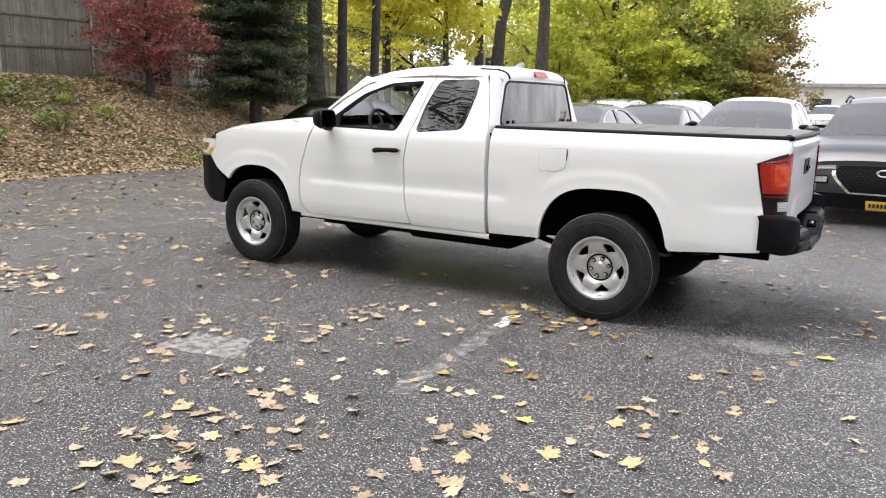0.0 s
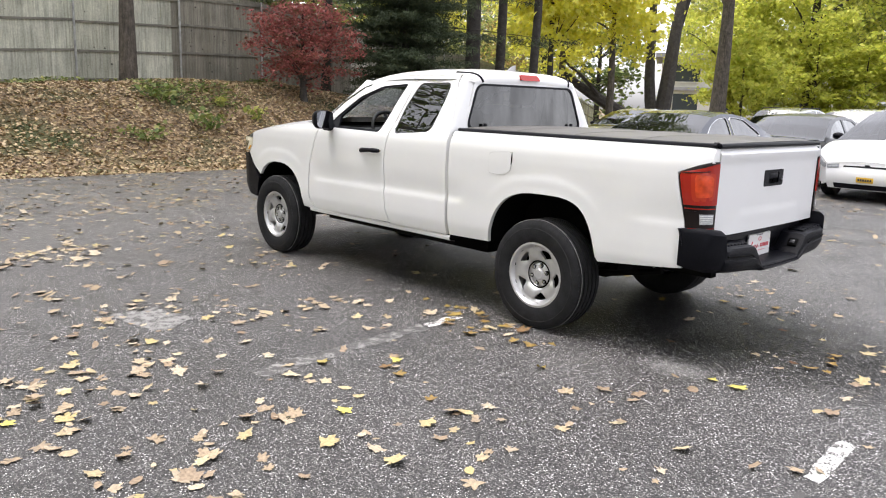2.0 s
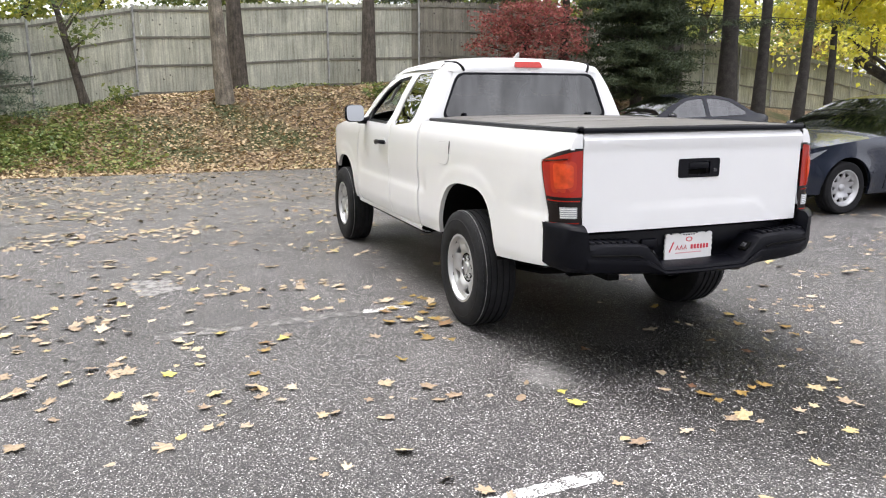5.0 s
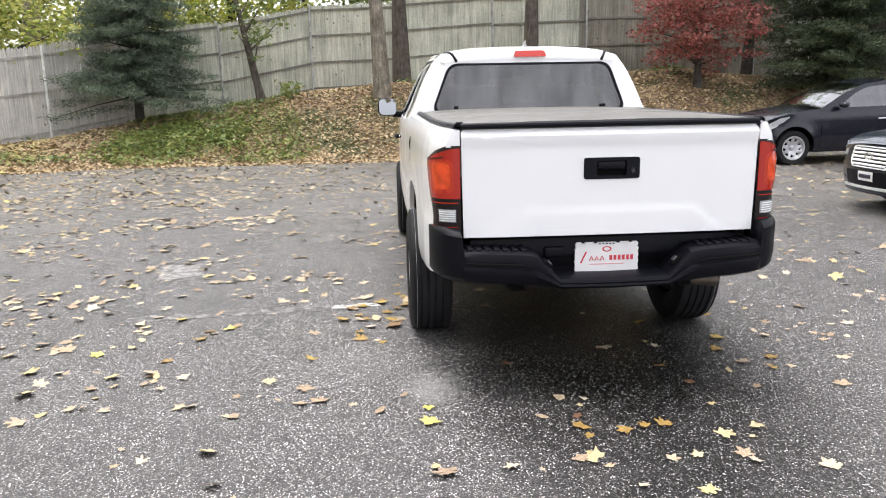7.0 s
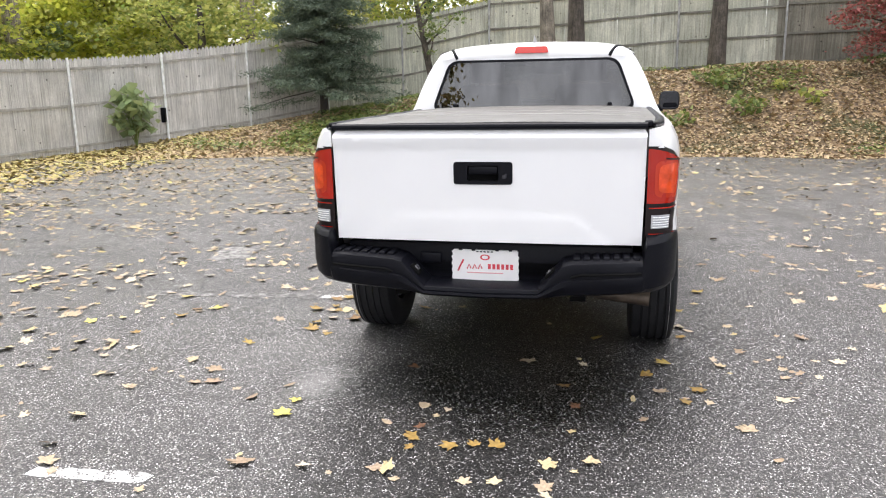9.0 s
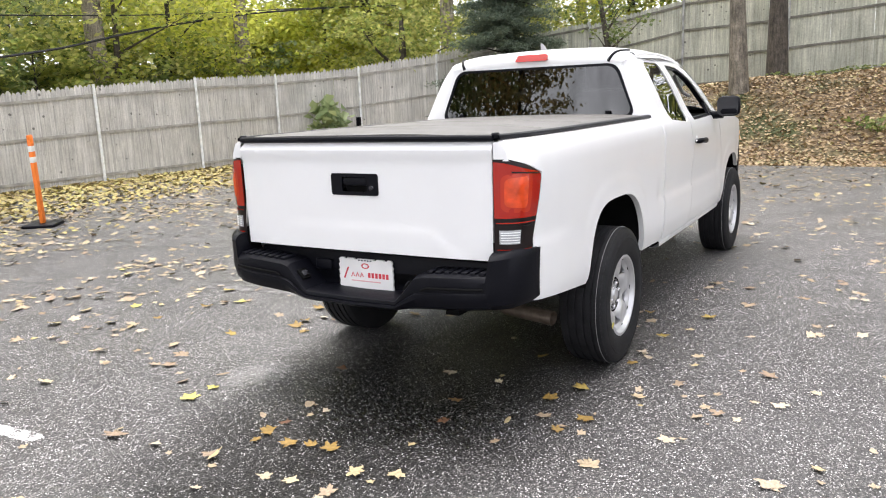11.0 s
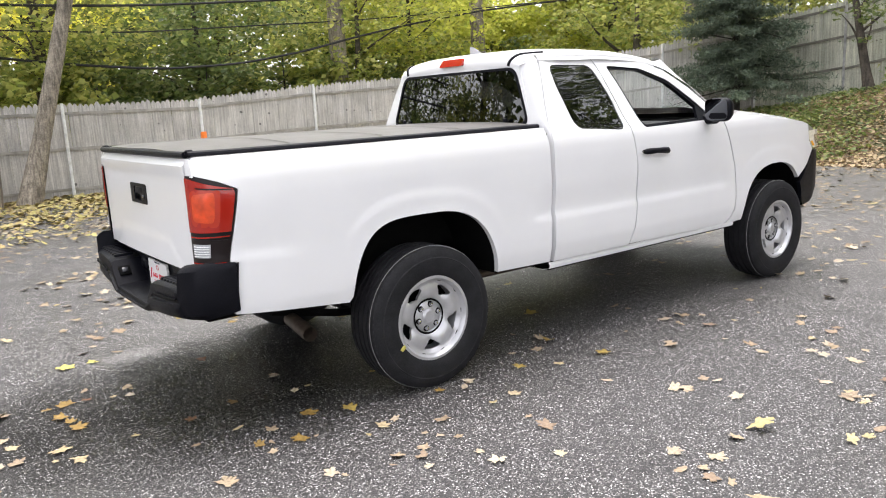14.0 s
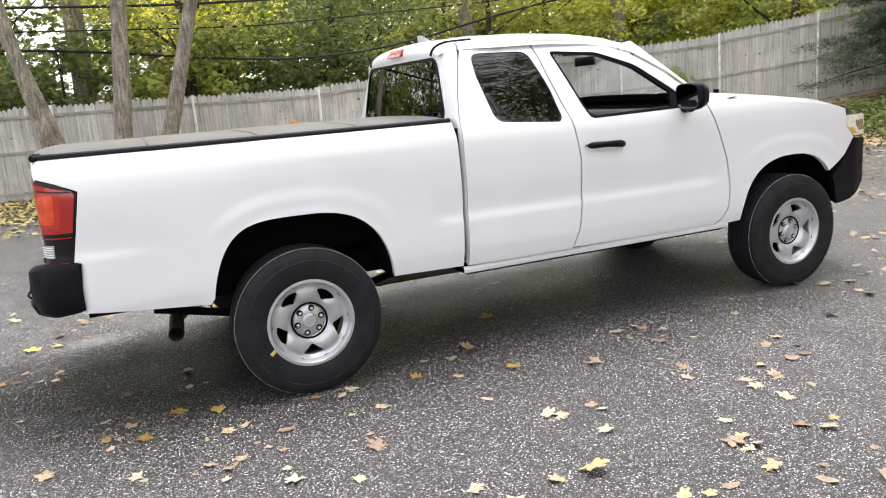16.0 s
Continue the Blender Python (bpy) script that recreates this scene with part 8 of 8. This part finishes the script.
weed(-12.56, -10.86, 1.35, 0.56, 190, M_WEED, "broad-leaved green shoot growing at the fence", 301, 0.30)
weed(-13.3, 4.85, 0.30, 0.24, 50, M_LIMELEAF, "small yellow-green seedling on the bank", 302, 0.16)
weed(-14.0, 4.3, 0.25, 0.18, 36, M_LIMELEAF, "small yellow-green seedling on the bank", 303, 0.14)
weed(-13.2, 3.6, 0.40, 0.5, 110, M_IVY, "low green weed on the leafy bank", 304, 0.14)
weed(-14.4, 3.0, 0.40, 0.5, 110, M_IVY, "low green weed on the leafy bank", 305, 0.14)
weed(-12.9, 2.0, 0.30, 0.5, 90, M_IVY, "low green weed on the leafy bank", 306, 0.12)
weed(-15.4, -3.2, 0.45, 0.35, 90, M_IVY, "low green weed on the leafy bank", 307, 0.12)


# ---- delineator post ----
def delineator(x, y):
    root = thing("delineator_post", (x, y, 0), "orange plastic delineator post with white bands on a black base", "traffic post")
    part("base", box(-0.20, 0.20, -0.20, 0.20, 0.0, 0.045, 0.015), M_BLACKP, root)
    bm = box(-0.055, 0.055, -0.022, 0.022, 0.04, 1.17, 0.012)
    part("post", bm, M_ORANGE, root)
    for z in (0.83, 0.97):
        part("reflective_band", box(-0.057, 0.057, -0.024, 0.024, z, z + 0.085, 0.012), M_REFL, root)
    part("handle", box(-0.06, 0.06, -0.02, 0.02, 1.13, 1.19, 0.015), M_ORANGE, root)
    root.matrix_world = pose(x, y, 0, 0, 2, 35)


delineator(-2.0, -7.42)

# small dark box fixed to the fence
tagged(link_mesh("fence_box", box(-13.86, -13.74, -10.87, -10.77, 0.62, 1.0, 0.01), M_BLACKP), "small dark box fixed to the wooden fence", "box")


# ---- overhead cables ----
def cable(points, r, label="thin black sagging overhead utility cable"):
    out = []
    for (a, b) in zip(points, points[1:]):
        for k in range(8):
            out.append(Vector(a).lerp(Vector(b), k / 8))
    out.append(Vector(points[-1]))
    for _ in range(5):
        out = [out[0]] + [(out[i - 1] + out[i] * 2 + out[i + 1]) / 4 for i in range(1, len(out) - 1)] + [out[-1]]
    tagged(link_mesh("cable", tube(out, r, 6), M_CABLE), label, "cable", "overhead cables")


cable([(9, -14, 3.30), (2.2, -14, 2.98), (0.28, -14, 2.85), (-1.6, -14, 2.63), (-3.6, -14, 2.50), (-5.5, -14, 2.60), (-7.2, -14, 2.88), (-8.65, -14, 3.22), (-10.4, -14, 3.58), (-13.2, -14, 4.05), (-16.4, -14, 4.44), (-22, -14, 5.0)], 0.030)
cable([(9, -14.05, 3.45), (0, -14.05, 3.32), (-3, -14.05, 3.30), (-5, -14.05, 3.44), (-8.7, -14.05, 3.68), (-11.2, -14.05, 3.90), (-15.2, -14.05, 4.34), (-22, -14.05, 5.0)], 0.016)
cable([(9, -13.95, 3.95), (2, -13.95, 3.82), (-1, -13.95, 3.80), (-3.4, -13.95, 3.88), (-7.1, -13.95, 4.15), (-12, -13.95, 4.6), (-22, -13.95, 5.6)], 0.030)


# ---- buildings far off ----
def low_building(x0, x1, y, depth, h, label):
    root = thing("building", ((x0 + x1) / 2, y, 0), label, "building")
    cx = (x1 - x0) / 2
    part("wall", box(-cx, cx, 0, depth, 0, h), M_STUCCO, root)
    part("roof", box(-cx - 0.4, cx + 0.4, -0.4, depth + 0.4, h, h + 0.35), M_ROOF, root)
    n = int((x1 - x0) / 5)
    for k in range(n):
        a = -cx + (k + 0.5) * 2 * cx / n
        w = part("window", box(a - 1.0, a + 1.0, -0.06, 0.02, 1.2, 2.4), M_WINDOW, root)
        part("window_sill", box(a - 1.1, a + 1.1, -0.14, 0.02, 1.1, 1.2), M_STUCCO, w)


low_building(-9, 70, 84, 14, 3.6, "long low white building beyond the lot")


def house(x, y, turn):
    root = thing("house", pose(x, y, 0.5, 0, 0, turn), "pale two-storey building with dark windows and a flat roof", "building")
    part("wall", box(-9, 9, 0, 9, 0, 5.6), M_STUCCO, root)
    part("roof", box(-9.6, 9.6, -0.9, 9.6, 5.6, 6.0), M_ROOF, root)
    part("floor_band", box(-9.1, 9.1, -0.25, 0, 2.7, 3.0), M_ROOF, root)
    for k in range(5):
        for z in (0.9, 3.5):
            w = part("window", box(-7.8 + k * 3.4, -5.6 + k * 3.4, -0.05, 0.03, z, z + 1.5), M_WINDOW, root)
            part("window_frame", box(-7.9 + k * 3.4, -5.5 + k * 3.4, -0.09, -0.05, z - 0.12, z), M_STUCCO, w)


house(-26.8, 64, 30)

# ---- pickets of the fences, one by one ----
def picket_set(height, pointed, mat):
    out = []
    for k in range(5):
        bmp = picket_mesh(0.098, height - 0.006 * k, 0.016 + 0.001 * k, pointed)
        for v in bmp.verts:
            v.co.x += 0.003 * math.sin(k * 2.1 + v.co.z * 3)
        mp = bpy.data.meshes.new("picket")
        bmp.to_mesh(mp)
        bmp.free()
        mp.materials.append(mat)
        out.append(mp)
    return out


PICKETS = {"north": picket_set(1.83, True, M_BOARD), "west": picket_set(2.42, True, M_BOARDW), "darker": picket_set(2.42, True, M_BOARDB)}
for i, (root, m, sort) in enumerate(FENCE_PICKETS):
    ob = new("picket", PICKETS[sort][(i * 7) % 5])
    ob.parent = root
    ob.matrix_local = root.matrix_world.inverted() @ m
